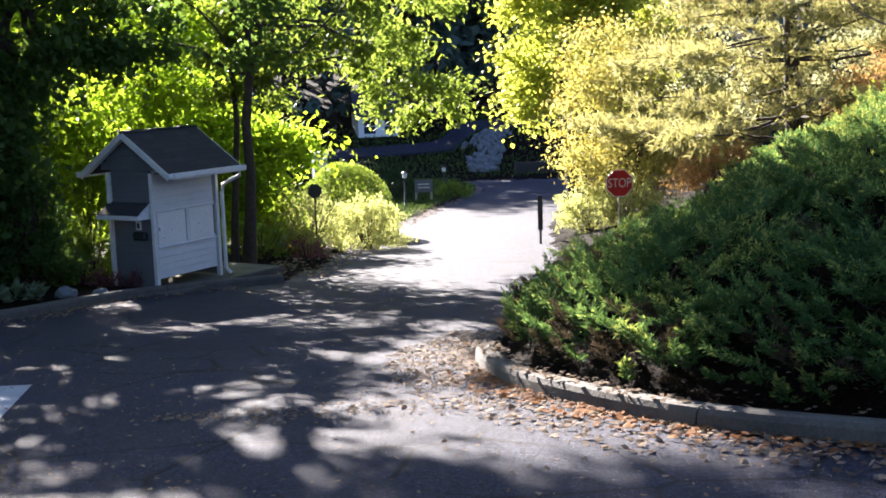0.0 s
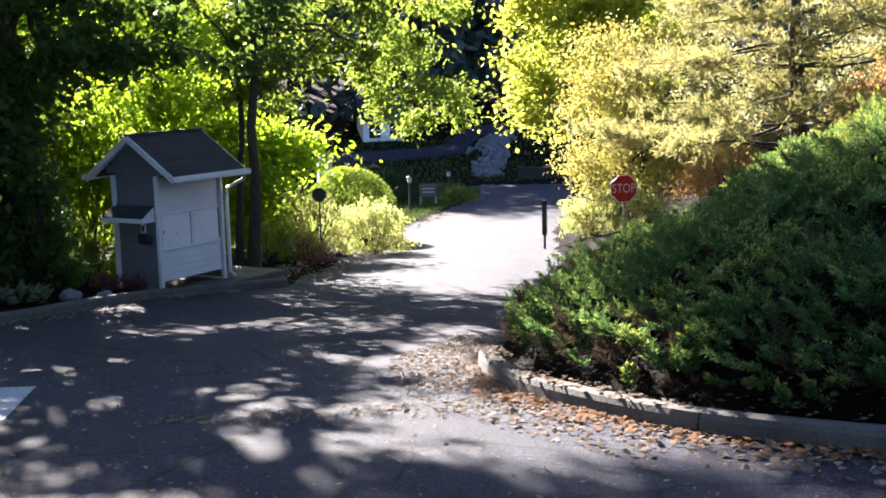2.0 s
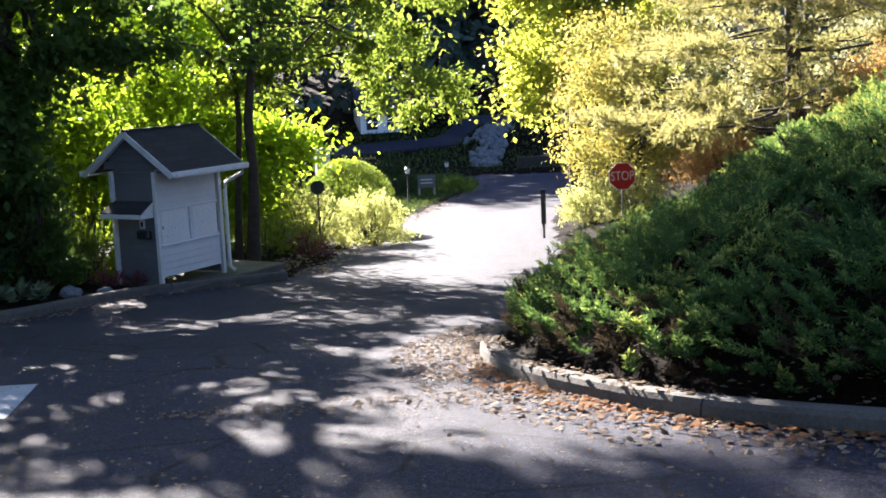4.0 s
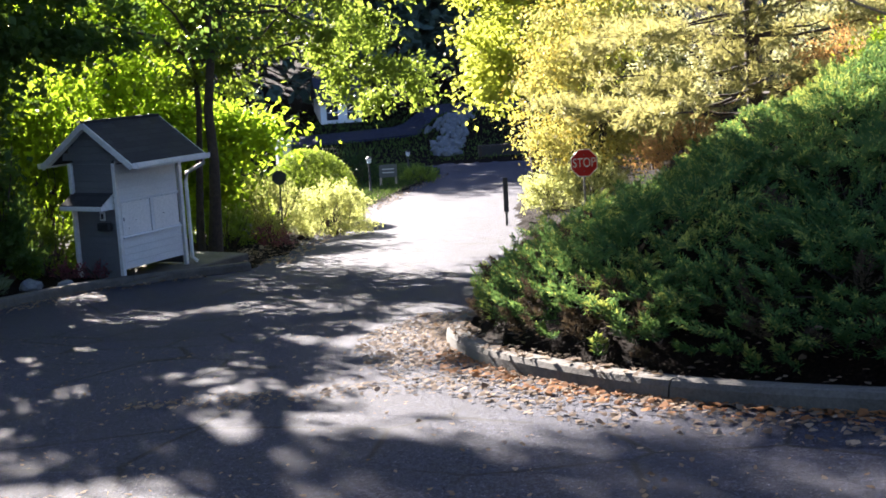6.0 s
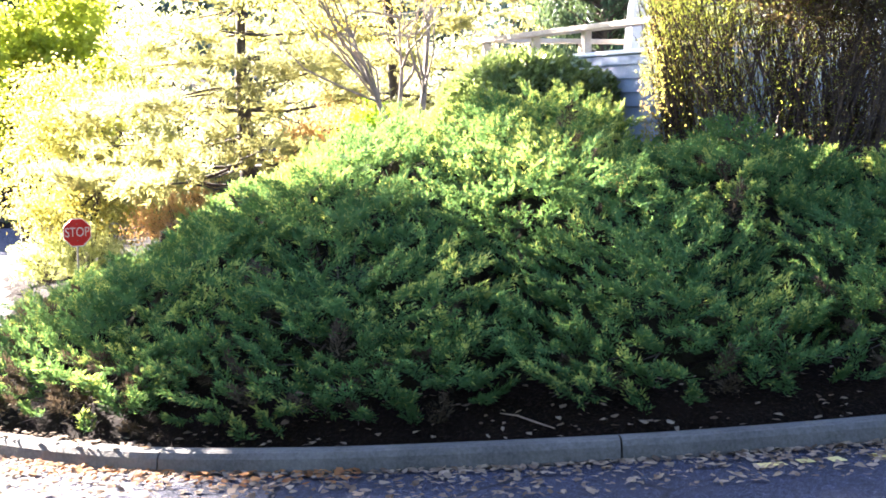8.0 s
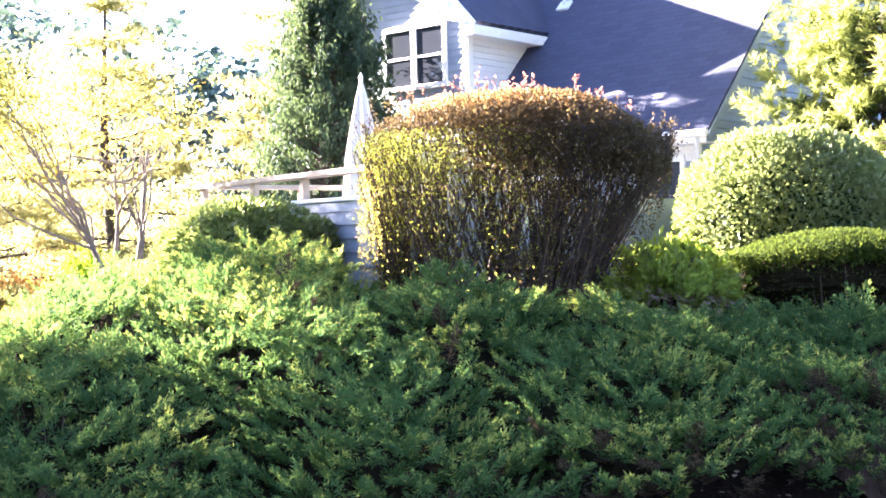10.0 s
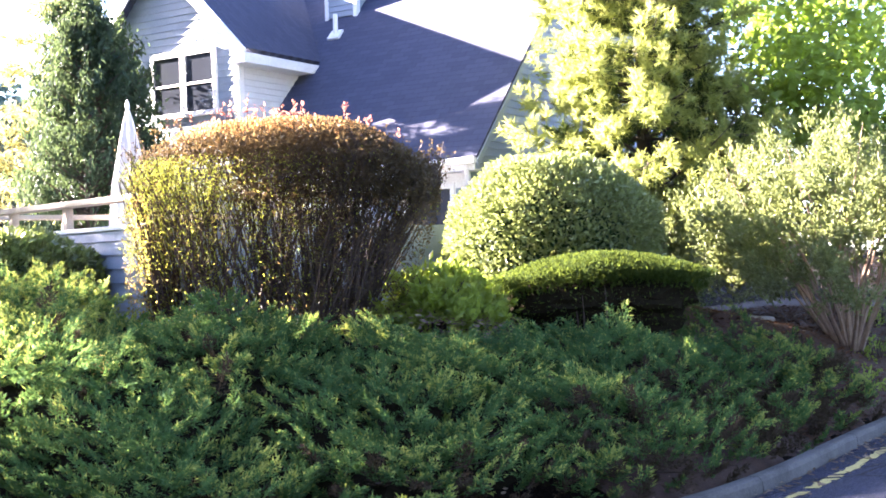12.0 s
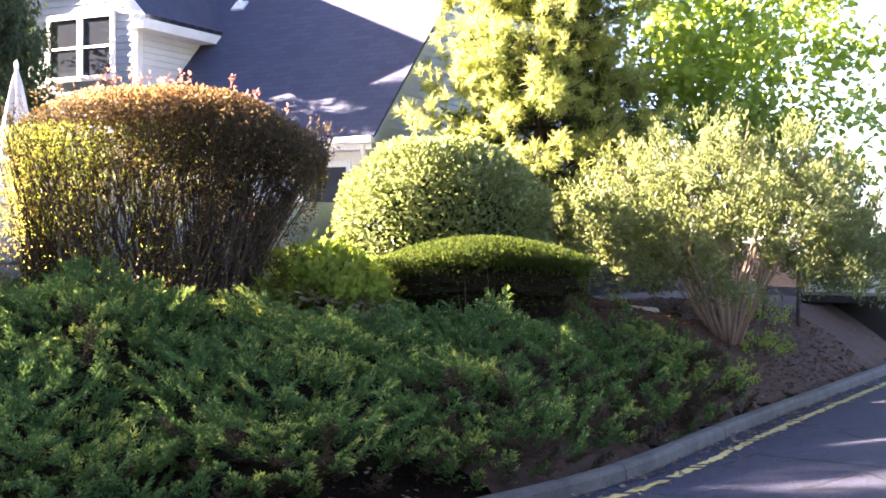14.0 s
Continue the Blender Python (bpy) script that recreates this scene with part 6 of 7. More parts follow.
# the dark tree's lobes from z 6 up are unseen, set to dapple the road
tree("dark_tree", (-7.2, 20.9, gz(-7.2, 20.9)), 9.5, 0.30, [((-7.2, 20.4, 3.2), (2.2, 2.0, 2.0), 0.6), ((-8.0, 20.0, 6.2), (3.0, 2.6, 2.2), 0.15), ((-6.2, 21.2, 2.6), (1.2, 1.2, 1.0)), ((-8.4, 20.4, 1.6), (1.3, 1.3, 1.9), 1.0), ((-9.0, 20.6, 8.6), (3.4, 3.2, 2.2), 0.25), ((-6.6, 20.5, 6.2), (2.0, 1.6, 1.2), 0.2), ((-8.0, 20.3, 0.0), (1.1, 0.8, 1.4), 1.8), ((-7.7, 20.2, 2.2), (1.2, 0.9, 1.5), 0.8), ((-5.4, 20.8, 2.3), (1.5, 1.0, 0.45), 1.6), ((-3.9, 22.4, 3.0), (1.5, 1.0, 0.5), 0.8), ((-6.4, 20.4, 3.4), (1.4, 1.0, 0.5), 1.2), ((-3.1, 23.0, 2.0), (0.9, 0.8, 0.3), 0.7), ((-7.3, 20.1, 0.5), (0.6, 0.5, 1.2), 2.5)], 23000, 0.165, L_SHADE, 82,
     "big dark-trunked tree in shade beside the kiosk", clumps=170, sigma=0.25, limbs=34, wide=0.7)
rng = rng_of(90)
for i, (x, y, hgt) in enumerate([(-9.5, 27.0, 8.0), (-6.8, 29.5, 7.0), (-12.5, 25.0, 9.0), (-5.2, 31.5, 3.6), (-12.0, 33.0, 7.0), (-14.0, 29.0, 9.0), (-10.5, 21.5, 8.5)]):
    g = gz(x, y)
    blobs = [((x + rng.normal() * 0.5, y + rng.normal() * 0.5, g + hgt * f), (hgt * w, hgt * w, hgt * 0.2)) for f, w in ((0.22, 0.24), (0.45, 0.30), (0.68, 0.30), (0.86, 0.22))]
    # sunlit trees get the bright green, the shaded one the dark copy
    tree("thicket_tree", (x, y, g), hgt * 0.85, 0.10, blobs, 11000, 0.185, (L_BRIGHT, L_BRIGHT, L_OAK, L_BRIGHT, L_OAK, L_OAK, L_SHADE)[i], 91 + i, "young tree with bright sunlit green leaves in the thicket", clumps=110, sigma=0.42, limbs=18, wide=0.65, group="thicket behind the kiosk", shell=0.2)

# shrubs left of the lane
loose_shrub("yellow_green_shrub", -3.55, 31.2, (1.25, 0.9), 1.55, 9000, 0.07, L_CREAM, 101, "sunlit yellow-green shrub at the lane edge", 40, None, None, 0.12, 150, 0.15)
loose_shrub("yellow_green_shrub", -1.95, 32.0, (1.05, 0.9), 1.45, 8000, 0.07, L_CREAM, 102, "sunlit yellow-green shrub at the lane edge", 40, None, None, 0.12, 140, 0.14)
clipped_bush("arching_bush", -2.95, 37.2, (1.55, 1.15), 2.15, 17000, 0.065, L_OAK, 103, "rounded weeping bush with a sunlit rim", 2.1, 0.0, core=False)
loose_shrub("far_shrub", 0.55, 61.2, (0.95, 0.7), 0.75, 2600, 0.09, L_OAK, 104, "low clipped green shrub near the end of the lane", 16, None, None, 0.1, 60, 0.13)
loose_shrub("far_shrub", -2.4, 58.5, (1.2, 0.9), 1.5, 3600, 0.10, L_DARK, 105, "dark shrub beside the signboard", 16, None, None, 0.1, 60, 0.2)
loose_shrub("far_shrub", -3.6, 52.0, (1.3, 0.9), 1.2, 3000, 0.10, L_DARK, 106, "dark shrub behind the garden lamp", 16, None, None, 0.1, 60, 0.2)
loose_shrub("verge_shrub", -4.1, 27.2, (0.7, 0.6), 0.95, 2600, 0.07, L_OAK, 107, "small green shrub at the foot of the oak", 20, None, None, 0.15, 50, 0.12)
loose_shrub("verge_shrub", -3.4, 28.6, (0.55, 0.5), 0.75, 2000, 0.06, L_OLIVE, 108, "small olive shrub on the verge", 20, None, None, 0.15, 40, 0.1)
loose_shrub("pink_shrub", -3.1, 27.4, (0.40, 0.35), 0.50, 900, 0.06, L_PINK, 109, "small dusky-pink autumn plant on the verge", 14, None, None, 0.15, 26, 0.08)
loose_shrub("pink_shrub", -5.35, 20.9, (0.34, 0.22), 0.26, 500, 0.055, L_PINK, 110, "dusky-pink low plant against the kiosk wall", 14, -1.95, None, 0.15, 26, 0.07)
loose_shrub("pink_shrub", -5.95, 20.9, (0.34, 0.22), 0.26, 450, 0.055, L_PINK, 111, "dusky-pink low plant against the kiosk wall", 14, -1.95, None, 0.15, 26, 0.07)
loose_shrub("thicket_shrub", -6.5, 21.6, (0.7, 0.6), 0.95, 2400, 0.10, L_OAK, 112, "leafy green shrub beside the kiosk", 20, None, None, 0.1, 40, 0.14)
loose_shrub("thicket_shrub", -8.1, 27.2, (1.4, 1.1), 3.3, 6000, 0.15, L_BRIGHT, 117, "bright sunlit leafy shrub in the thicket", 24, None, None, 0.08, 120, 0.2)
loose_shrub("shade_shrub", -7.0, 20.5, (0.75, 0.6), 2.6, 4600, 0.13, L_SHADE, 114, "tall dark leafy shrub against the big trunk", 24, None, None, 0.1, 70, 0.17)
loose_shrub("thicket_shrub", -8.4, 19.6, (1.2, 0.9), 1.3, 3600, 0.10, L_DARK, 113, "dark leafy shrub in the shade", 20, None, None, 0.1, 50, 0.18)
tree("evergreen_tree", (20.2, 11.6, gz(20.2, 11.6)), 4.6, 0.10, [((20.2, 11.6, 3.0), (1.2, 1.2, 1.4)), ((20.6, 11.2, 4.4), (1.0, 1.0, 1.2)), ((21.4, 11.0, 3.2), (1.3, 1.2, 1.5))], 14000, 0.10, L_DARK, 116,
     "dark leafy evergreen in shade between the golden pine and the drive", clumps=90, sigma=0.28, limbs=16, wide=0.55)
# bright tree by the house drive
tree("drive_tree", (22.0, 9.6, gz(22.0, 9.6)), 5.5, 0.12, [((21.0, 8.6, 4.8), (2.0, 1.8, 1.5)), ((22.6, 8.4, 4.2), (1.8, 1.7, 1.6)), ((22.0, 9.6, 6.4), (2.2, 2.0, 1.4)), ((19.9, 8.8, 4.3), (0.9, 0.9, 0.8))], 9500, 0.175, L_LIGHT, 115,
     "tree with broad bright green leaves beside the drive", clumps=130, sigma=0.36, limbs=26, wide=0.75)


# ---- plants along the left verge ----
def hosta(x, y, r, seed):
    rng = rng_of(seed)
    z = gz(x, y)
    ob = thing("hosta", (x, y, z), "low hosta clump with pale-edged leaves on the verge", "plant", "hostas on the verge")
    n = 26
    a = rng.uniform(0, 6.283, n)
    q = rng.uniform(0.1, 1, n)
    P = np.stack([x + 0.3 * r * q * np.cos(a), y + 0.3 * r * q * np.sin(a), z + 0.05 + 0.14 * (1 - q)], 1)
    w = np.stack([np.cos(a), np.sin(a), 0.9 - 0.7 * q], 1)
    V, F = leaves(P, 0.20 * r / 0.35, rng, w * 2, 0.35, 0.6, 0.3)
    part("leaf_clump", V, F, L_HOSTA, ob)


rng = rng_of(120)
for i in range(22):
    t = i / 21
    x, y = -6.1 - 4.2 * t, 18.4 - 2.4 * t
    hosta(x + rng.normal() * 0.15, y + rng.uniform(-0.1, 0.9), rng.uniform(0.25, 0.42), 121 + i)


def rock(name, x, y, z, r, seed, label):
    rng = rng_of(seed)
    bm = bmesh.new()
    bmesh.ops.create_icosphere(bm, subdivisions=2, radius=1.0)
    ax = rng.normal(size=(5, 3))
    for v in bm.verts:
        k = 1 + 0.18 * sum(math.sin(2.0 * float(np.dot(a, v.co)) + i) for i, a in enumerate(ax)) / 2
        v.co = Vector((v.co.x * r[0] * k + x, v.co.y * r[1] * k + y, v.co.z * r[2] * k + z))
    ob = bm_part(name, bm, STONE, None)
    return tagged(ob, label, "rock")


rock("verge_stone", -6.05, 19.3, gz(-6.05, 19.3) + 0.05, (0.20, 0.15, 0.11), 3, "grey stone lying in the verge")
rock("verge_stone", -5.6, 19.7, gz(-5.6, 19.7) + 0.04, (0.13, 0.1, 0.08), 4, "grey stone lying in the verge")


# ---- fallen leaves ----
def litter(name, X, Y, size, mat, seed, label, lift=0.012, zf=road_z):
    rng = rng_of(seed)
    n = len(X)
    P = np.stack([X, Y, zf(X, Y) + lift + rng.random(n) * 0.012], 1)
    a = rng.uniform(0, 6.283, n)
    d = np.stack([np.cos(a), np.sin(a), rng.normal(size=n) * 0.16], 1)
    s = np.stack([-np.sin(a), np.cos(a), rng.normal(size=n) * 0.20], 1)
    L = (size * rng.uniform(0.5, 1.35, n))[:, None]
    w = L * rng.uniform(0.16, 0.46, (n, 1))
    cup = np.array([0, 0, 1.0]) * L * rng.uniform(-0.10, 0.20, (n, 1))
    V = np.stack([P - d * L * 0.5, P - d * L * 0.15 + s * w + cup, P + d * L * 0.22 + s * w * 0.7 + cup * 0.6, P + d * L * 0.55, P + d * L * 0.22 - s * w * 0.7 + cup * 0.5, P - d * L * 0.15 - s * w + cup], 1).reshape(-1, 3)
    b = np.arange(n)[:, None] * 6
    F = np.concatenate([b + [0, 1, 5], b + [1, 2, 5], b + [2, 4, 5], b + [2, 3, 4]])
    solo(name, V, F, mat, label, "leaves", kind="stuff")


def beside(line, s0, s1, n, rng, lo, hi, power=1.6):
    """Places beside a line, thick against it and thinning out."""
    step = np.r_[0, np.cumsum(np.linalg.norm(np.diff(line, axis=0), axis=1))]
    s = rng.uniform(s0, s1, n)
    c = np.stack([np.interp(s, step, line[:, 0]), np.interp(s, step, line[:, 1])], 1)
    e = np.stack([np.interp(s + 0.05, step, line[:, 0]), np.interp(s + 0.05, step, line[:, 1])], 1)
    d = unit(e - c)
    nr = np.stack([d[:, 1], -d[:, 0]], 1)
    off = lo + (hi - lo) * rng.random(n) ** power
    p = c + nr * off[:, None]
    return p[:, 0], p[:, 1]


rng = rng_of(200)
X, Y = beside(KERB, 0.0, 13.5, 3000, rng, 0.0, 0.85, 2.0)
litter("leaf_litter", X, Y, 0.060, L_FALLEN, 201, "drift of dry brown fallen leaves along the kerb")
X, Y = beside(KERB, 3.0, 7.5, 420, rng, 0.0, 0.40, 1.6)
litter("leaf_litter", X, Y, 0.062, L_FALLEN_ORANGE, 202, "drift of orange fallen leaves against the kerb", 0.02)
X, Y = beside(KERB, 0.0, 3.5, 1100, rng, -0.25, 0.8, 1.5)
litter("leaf_litter", X, Y, 0.055, L_FALLEN, 203, "fallen leaves round the nose of the kerb")
X, Y = beside(KERB, 0.3, 6.0, 300, rng, -0.24, 0.0, 1.0)
litter("kerb_leaves", X, Y, 0.065, L_FALLEN, 213, "dry leaves and crumbs lying on top of the kerb", 0.155)
X, Y = beside(KERB, 10.0, 26.0, 420, rng, 0.0, 0.6, 1.8)
litter("leaf_litter", X, Y, 0.075, L_FALLEN, 204, "scattered dry leaves along the kerb")
X = rng.uniform(-5.0, 3.5, 1500)
Y = 4.4 + rng.random(1500) ** 1.4 * 9
ok = ~inside(BED, X, Y)
litter("scattered_leaves", X[ok], Y[ok], 0.036, L_FALLEN, 205, "scattered dry leaves on the asphalt", 0.006)
X = rng.uniform(-2.2, 0.7, 420)
Y = 8.95 + 0.10 * X + rng.normal(size=420) * np.interp(X, [-2.4, 0.5], [0.10, 0.28])
litter("leaf_drift", X, Y, 0.048, L_FALLEN, 214, "thin drift of dry leaves across the asphalt", 0.006)
X, Y = beside(LEFT_KERB, 22.0, 41.0, 700, rng, -0.05, 0.6, 1.6)
litter("leaf_litter", X, Y, 0.08, L_FALLEN, 206, "dry leaves along the verge kerb")
X, Y = beside(LEFT_EDGE, 0.5, 45.0, 2600, rng, -0.9, 0.6, 1.0)
litter("leaf_litter", X, Y, 0.10, L_FALLEN, 207, "brown leaves drifted along the lane edge", 0.03, lambda a, b: np.maximum(road_z(a, b), ground_z(a, b)))
X, Y = beside(KERB, 0.2, 13.0, 520, rng, -1.0, -0.2, 1.0)
litter("bed_leaves", X, Y, 0.055, L_FALLEN, 208, "dry leaves lying on the soil under the junipers", 0.02, ground_z)
X, Y = beside(KERB, 13.5, 30.0, 320, rng, -3.0, -0.2, 1.0)
litter("bed_leaves", X, Y, 0.06, L_FALLEN, 209, "dry leaves and twigs on the mulch", 0.02, ground_z)

X = rng.uniform(12.6, 22.0, 17000)
Y = rng.uniform(5.0, 11.0, 17000)
ok = inside(BED, X, Y)
litter("bark_mulch", X[ok], Y[ok], 0.065, L_BARK, 211, "reddish-brown bark chips spread on the bed", 0.032, ground_z)

X = rng.normal(10.0, 0.45, 260)
Y = rng.normal(8.45, 0.28, 260)
litter("bed_leaves", X, Y, 0.07, L_FALLEN, 212, "pale dry leaves and twigs before the light green shrub", 0.30, ground_z)

# a fallen twig, a pale boulder and a sprig of orange leaves caught in the junipers
rng = rng_of(300)
P = np.array([(3.75, 6.98), (3.83, 6.89), (3.91, 6.76), (3.99, 6.66)])
V, F = tubes([(np.c_[P, ground_z(P[:, 0], P[:, 1]) + [0.012, 0.022, 0.020, 0.012]], [0.004, 0.006, 0.006, 0.004])], 6)
solo("fallen_branch", V, F, TWIG_PALE, "thin bare branch lying on the soil under the junipers", "branch", smooth=True)
rock("pale_boulder", -3.95, 29.1, gz(-3.95, 29.1) + 0.28, (0.33, 0.26, 0.20), 7, "pale flat boulder among the verge shrubs")
c = np.array([5.75, 8.7, gz(5.75, 8.7) + 0.42])
V, F = leaves(c + rng.normal(size=(60, 3)) * [0.07, 0.07, 0.04], 0.04, rng, np.array([0, 0, 0.5]), 0.8, 0.5)
solo("orange_sprig", V, F, L_ORANGE, "sprig of orange leaves caught in the juniper", "leaves", kind="stuff")

# grass: the lawn along the lane and the far bank
rng = rng_of(210)
X = rng.uniform(-9, 2, 26000)
Y = rng.uniform(36, 77, 26000)
ok = inside(LEFT_BED, X, Y)
X, Y = X[ok], Y[ok]
V, F = leaves(np.stack([X, Y, ground_z(X, Y)], 1), 0.16, rng, np.array([0, 0, 2.0]), 0.9, 0.35)
solo("lawn_grass", V, F, GRASS, "short green grass beside the lane", "grass", kind="stuff")
X = rng.uniform(-24, 36, 16000)
Y = rng.uniform(78, 112, 16000)
V, F = leaves(np.stack([X, Y, ground_z(X, Y)], 1), 0.24, rng, np.array([0, 0, 1.4]), 0.9, 0.4)
solo("bank_grass", V, F, GRASS, "rough grass on the far bank", "grass", kind="stuff")

# ---- far bank: road climbing across it, riprap, a white house, woods ----
a = spline([(-40, 92), (-14, 94), (-2, 97), (6, 101), (16, 106), (40, 112)], 1.0)
d = unit(np.gradient(a, axis=0))
nr = np.stack([-d[:, 1], d[:, 0]], 1)
lo, hi = a - nr * 2.6, a + nr * 2.6
zl = ground_z(a[:, 0], a[:, 1])
V = np.concatenate([np.c_[lo, zl - 0.1], np.c_[lo, zl + 0.08], np.c_[hi, zl + 0.40], np.c_[hi, zl - 0.1]])
n = len(a)
i = np.arange(n - 1)
F = np.concatenate([np.stack([k * n + i, k * n + i + 1, (k + 1) * n + i + 1, (k + 1) * n + i], 1) for k in range(3)])
solo("hill_road", V, F[:, ::-1], ASPHALT, "asphalt road climbing across the far bank", "road", kind="structure")

rng = rng_of(230)
riprap = thing("riprap", (3.4, 88, gz(3.4, 88)), "slope of loose pale grey rocks on the far bank", "rocks", kind="structure")
shapes = []
for k in range(6):
    bm = bmesh.new()
    bmesh.ops.create_icosphere(bm, subdivisions=1, radius=1.0)
    for v in bm.verts:
        v.co *= 1 + rng.normal() * 0.16
    me = bpy.data.meshes.new("rock")
    bm.to_mesh(me)
    bm.free()
    me.materials.append(STONE)
    shapes.append(me)
for k in range(240):
    t = rng.random()
    x = 2.9 + 0.9 * t + rng.normal() * (0.45 + 0.30 * t)
    y = 80.5 + 15 * t
    r = rng.uniform(0.14, 0.36)
    ob = new("rock", shapes[k % 6])
    ob.parent = riprap
    ob.location = Vector((x, y, gz(x, y) + r * 0.3)) - riprap.location
    ob.rotation_euler = (rng.uniform(0, 6), rng.uniform(0, 6), rng.uniform(0, 6))
    ob.scale = (r * 1.3, r, r * 0.8)


def far_house():
    x, y = -5.2, 108.0
    z = gz(x, y) - 0.6
    m = axes((x, y, z), (1, 0.15), (-0.15, 1))
    ob = thing("far_house", (x, y, z), "white house half hidden behind trees on the far hill", "house")
    box_in("wall", m, (-2.0, 0, -1.0), (1.6, 7, 2.6), WHITE_TRIM, ob, "white wall", 0)
    slab_in("roof", m, [(-2.3, -0.5, 2.5), (1.9, -0.5, 2.5), (1.9, 3.5, 4.6), (-2.3, 3.5, 4.6)], 0.2, SHINGLE_BLUE, ob)
    slab_in("roof", m, [(-2.3, 7.5, 2.5), (-2.3, 3.5, 4.6), (1.9, 3.5, 4.6), (1.9, 7.5, 2.5)], 0.2, SHINGLE_BLUE, ob)
    for wx in (-1.5, 0.3):
        for wz in (0.9,):
            window(m, wx, wx + 1.0, -0.02, wz, wz + 1.3, ob, 1)


far_house()

# barrier box at the end of the lane
m = axes((6.4, 79.5, gz(6.4, 79.5)), (1, 0.06), (-0.06, 1))
culvert = thing("culvert", (6.4, 79.5, gz(6.4, 79.5)), "dark low culvert opening in the bank", "culvert")
box_in("headwall", m, (-1.7, 0.0, -0.3), (1.7, 0.35, 0.72), BARK, culvert, "", 0.03)
box_in("opening", m, (-1.5, -0.012, 0.0), (1.5, 0.0, 0.62), BLACK, culvert, "dark opening", 0)


def woodland(name, spots, n, size, mat, seed, label):
    """Far trees as one mass: trunks and leaf clumps."""
    rng = rng_of(seed)
    paths, Ps = [], []
    for x, y, hgt in spots:
        g = gz(x, y)
        c = np.array([x, y, g])
        paths.append((bent(c - [0, 0, 0.3], c + [rng.normal() * 0.6, 0, hgt * 0.9], rng, 6, 0.05), 0.028 * hgt * np.linspace(1, 0.2, 6) * 0.7))
        bl = [(c + [rng.normal() * hgt * 0.10, rng.normal() * hgt * 0.1, hgt * f], (hgt * w, hgt * w, hgt * 0.16)) for f, w in ((0.22, 0.16), (0.40, 0.24), (0.6, 0.27), (0.8, 0.22), (0.95, 0.12))]
        P, _, _ = in_blobs(bl, n // len(spots), rng, 46, hgt * 0.05, 0.45)
        Ps.append(P)
    V1, F1 = tubes(paths, 6)
    V2, F2 = leaves(np.concatenate(Ps), size, rng, np.array([0, 0, -0.2]), 1.0, 0.75)
    ob = solo(name, V2, F2, mat, label, "woods", kind="stuff")
    tagged(part("trunk_mass", V1, F1, BARK, ob), kind="stuff")
    return ob


rng = rng_of(240)
spots = [(x + rng.normal() * 2, 128 + rng.uniform(0, 30), rng.uniform(20, 27)) for x in np.linspace(-75, 80, 40)]
spots += [(x + rng.normal() * 1.2, 115 + rng.uniform(0, 6), rng.uniform(24, 27)) for x in np.arange(-50, 44, 4.6)]
spots += [(x, y, h) for x, y, h in ((1, 116, 15), (4.5, 119, 16), (8, 117, 14), (-2, 118, 14), (12, 119, 15), (16, 117, 14))]
# mostly hidden trees on the left, added to shade the far lane
spots += [(x + rng.normal() * 1.2, y + rng.normal() * 2, rng.uniform(21, 25)) for x, y in ((-15, 106), (-21, 104), (-27, 102), (-19, 97), (-25, 95), (-33, 98))]
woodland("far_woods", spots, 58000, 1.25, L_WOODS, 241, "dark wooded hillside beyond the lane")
spots = [(x + rng.normal() * 1.5, y + rng.normal() * 2, rng.uniform(8, 13)) for x, y in ((-20, 24), (-17, 27), (-24, 27), (-16, 20), (-24, 20), (-19, 17), (-29, 22))]
woodland("side_woods", spots, 26000, 0.26, L_OAK, 242, "dense green woods to the side of the kiosk")
spots = [(x + rng.normal() * 1.2, y + rng.normal() * 2, rng.uniform(7, 11)) for x, y in ((10, 50), (14, 46), (18, 48), (22, 44), (27, 46), (12, 58), (19, 58), (27, 56))]
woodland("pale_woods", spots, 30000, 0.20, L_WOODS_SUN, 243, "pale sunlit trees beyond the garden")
# unseen trees behind the viewpoint, added to hold back sky light
spots = [(x + rng.normal() * 1.5, y + rng.normal() * 2, rng.uniform(18, 25)) for x, y in ((-30, 8), (-32, -2), (-28, -12), (-21, -17), (-13, -20), (-5, -22), (3, -22), (11, -21), (-24, -26), (-8, -30), (8, -30))]
woodland("sky_block_woods", spots, 26000, 0.95, L_WOODS, 244, "unseen tall trees added behind the viewpoint to cut the sky light")


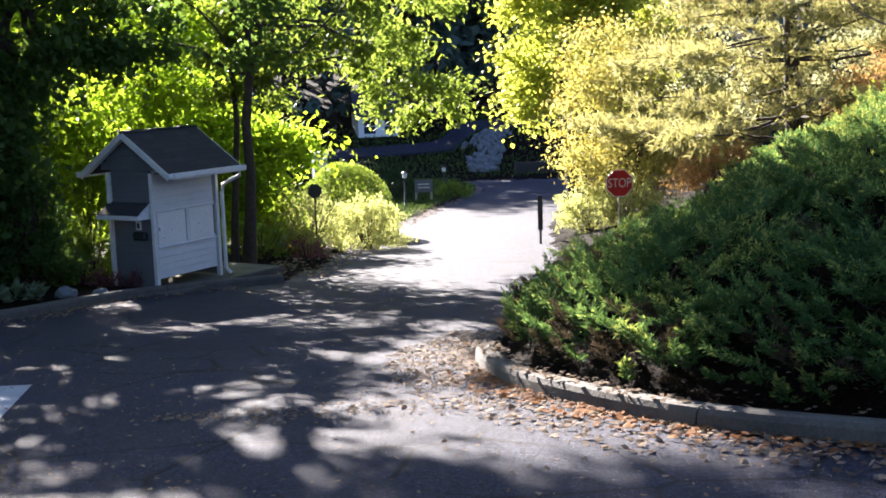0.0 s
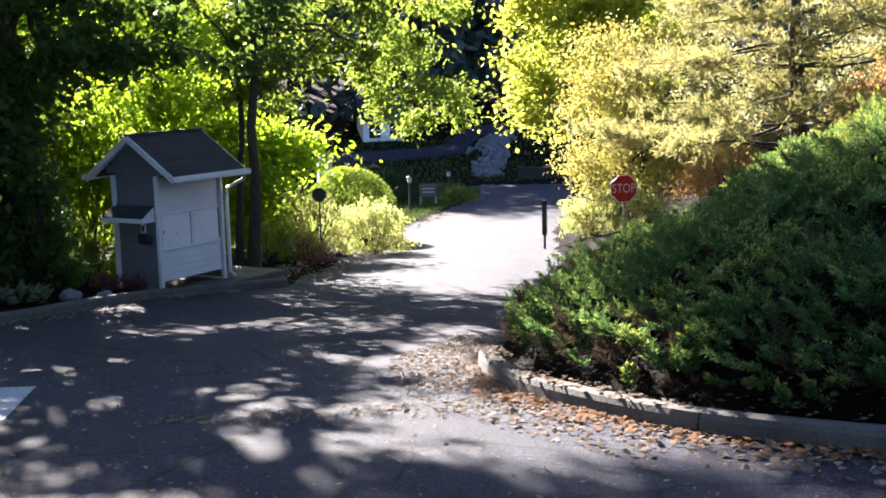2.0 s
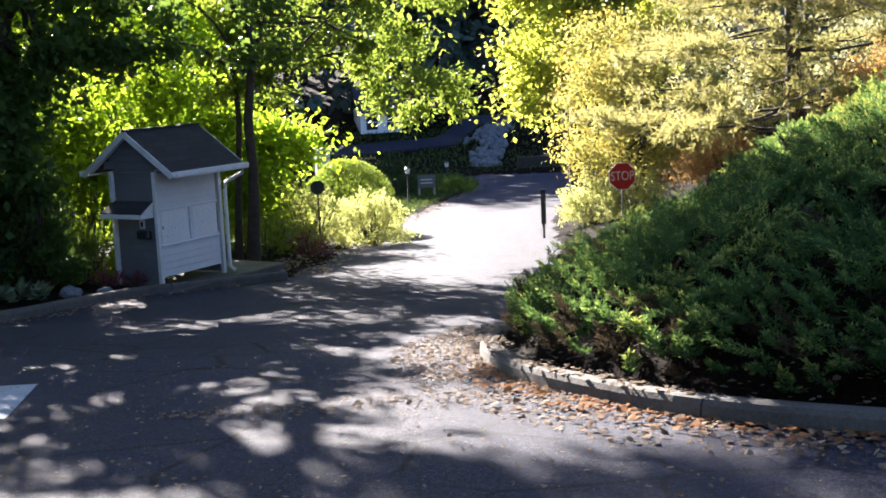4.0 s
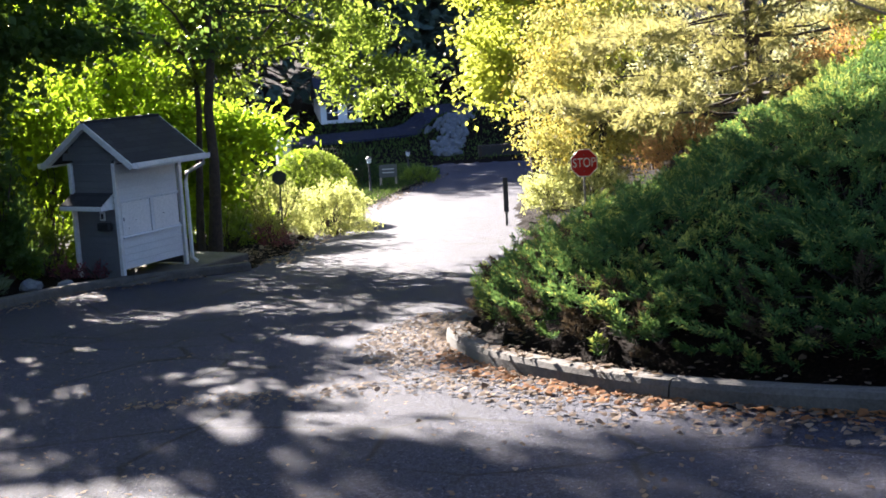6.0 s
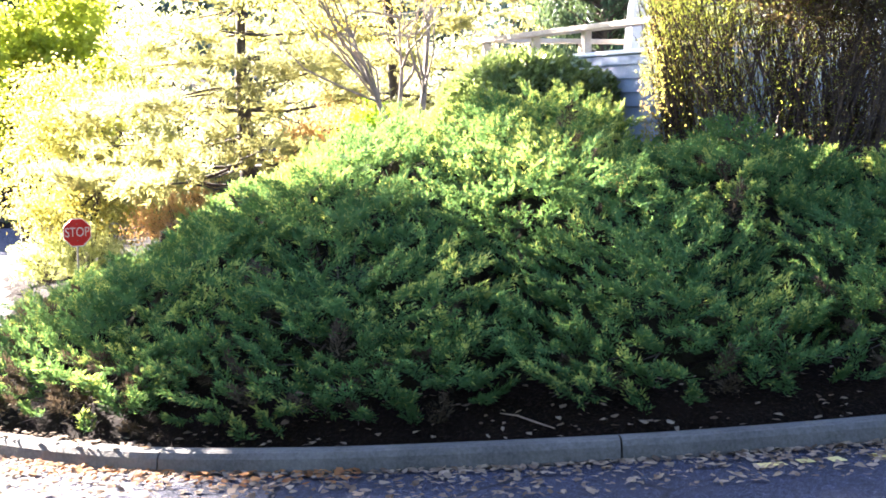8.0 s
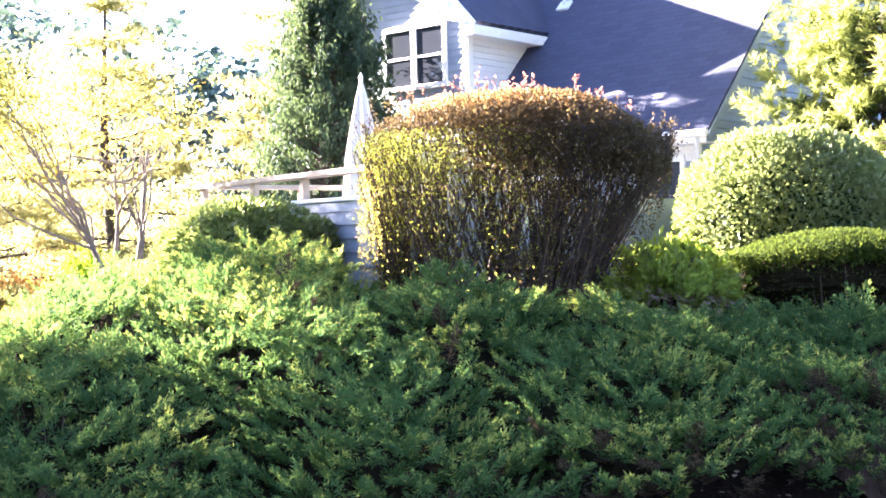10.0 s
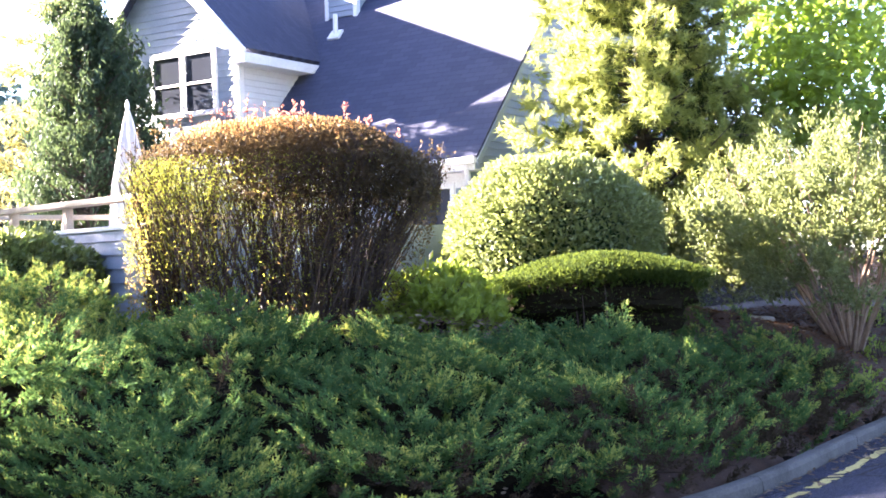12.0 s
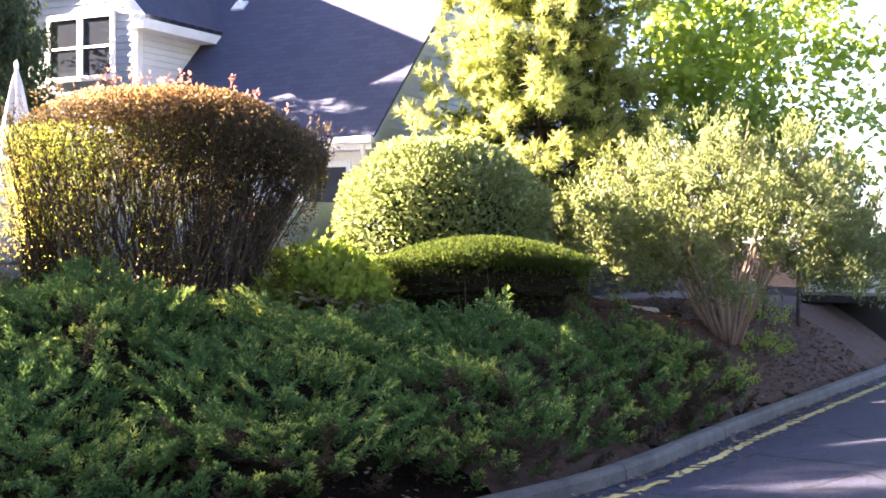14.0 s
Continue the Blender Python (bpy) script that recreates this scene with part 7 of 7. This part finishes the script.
# ---- parked vehicle beside the house ----
def van():
    o = (24.2, 8.0, gz(24.2, 8.0))
    m = axes(o, (0.25, -0.97), (0.97, 0.25))      # x across the tail, y towards the front
    ob = thing("parked_van", o, "white parked vehicle seen from behind through the shrub", "vehicle")
    prof = [(0.0, 0.42), (0.0, 1.02), (0.12, 1.12), (0.45, 1.68), (0.9, 1.76), (2.6, 1.74), (3.4, 1.15), (4.35, 1.0), (4.5, 0.7), (4.45, 0.42)]
    k = len(prof)
    V = [tuple(m @ Vector((x * (0.82 if z > 1.3 else 1.0), y, z))) for x in (-0.9, 0.9) for y, z in prof]
    F = np.array([[i, (i + 1) % k, k + (i + 1) % k, k + i] for i in range(k)])
    part("body", V, [F, np.array([list(range(k))[::-1], list(range(k, 2 * k))])], CAR_PAINT, ob, "white painted body")
    box_in("bumper", m, (-0.9, -0.10, 0.40), (0.9, 0.05, 0.62), BLACK, ob, "dark bumper", 0.03)
    box_in("bumper_strip", m, (-0.88, -0.115, 0.56), (0.88, -0.10, 0.62), STEEL, ob, "pale strip", 0.005)
    box_in("tail_recess", m, (-0.62, -0.015, 0.66), (0.62, 0.0, 0.98), CAR_PAINT, ob, "", 0.005)
    bg = box_in("number_plate", m, (-0.26, -0.03, 0.72), (0.26, -0.015, 0.94), PLATE_GREEN, ob, "green plate with plain bars", 0.005)
    for a in (-0.16, -0.02, 0.10):
        box_in("plate_bar", m, (a, -0.034, 0.80), (a + 0.09, -0.031, 0.88), WHITE_SIGN, bg, "", 0)
    V = [tuple(m @ Vector(p)) for p in ((-0.66, 0.10, 1.14), (0.66, 0.10, 1.14), (0.6, 0.42, 1.66), (-0.6, 0.42, 1.66))]
    V += [tuple(m @ (Vector(p) + Vector((0, 0.03, 0)))) for p in ((-0.66, 0.10, 1.14), (0.66, 0.10, 1.14), (0.6, 0.42, 1.66), (-0.6, 0.42, 1.66))]
    V = (np.array(V) - np.array([0.035 * m[0][1], 0.035 * m[1][1], 0.0])).tolist()
    part("rear_window", V, np.array([[0, 1, 2, 3], [7, 6, 5, 4], [0, 4, 5, 1], [1, 5, 6, 2], [2, 6, 7, 3], [3, 7, 4, 0]]), GLASS, ob, "dark rear window")
    for x in (-0.84, 0.84):
        box_in("tail_lamp", m, (x - 0.06, -0.02, 0.68), (x + 0.06, 0.06, 1.0), RED_SIGN, ob, "red tail lamp", 0.01)
        for y in (0.85, 3.6):
            c = m @ Vector((x, y, 0.32))
            e = m.to_3x3() @ Vector((0.11 if x > 0 else -0.11, 0, 0))
            V, F = tubes([([tuple(c - e), tuple(c - e * 0.95), tuple(c + e * 0.95), tuple(c + e)], [0.24, 0.32, 0.32, 0.24])], 20)
            w = part("wheel", V, F, TYRE, ob, "black tyre", True)
            V, F = tubes([([tuple(c + e * 0.5), tuple(c + e * 0.98), tuple(c + e * 1.02)], [0.2, 0.2, 0.02])], 16)
            part("rim", V, F, STEEL, w)


van()
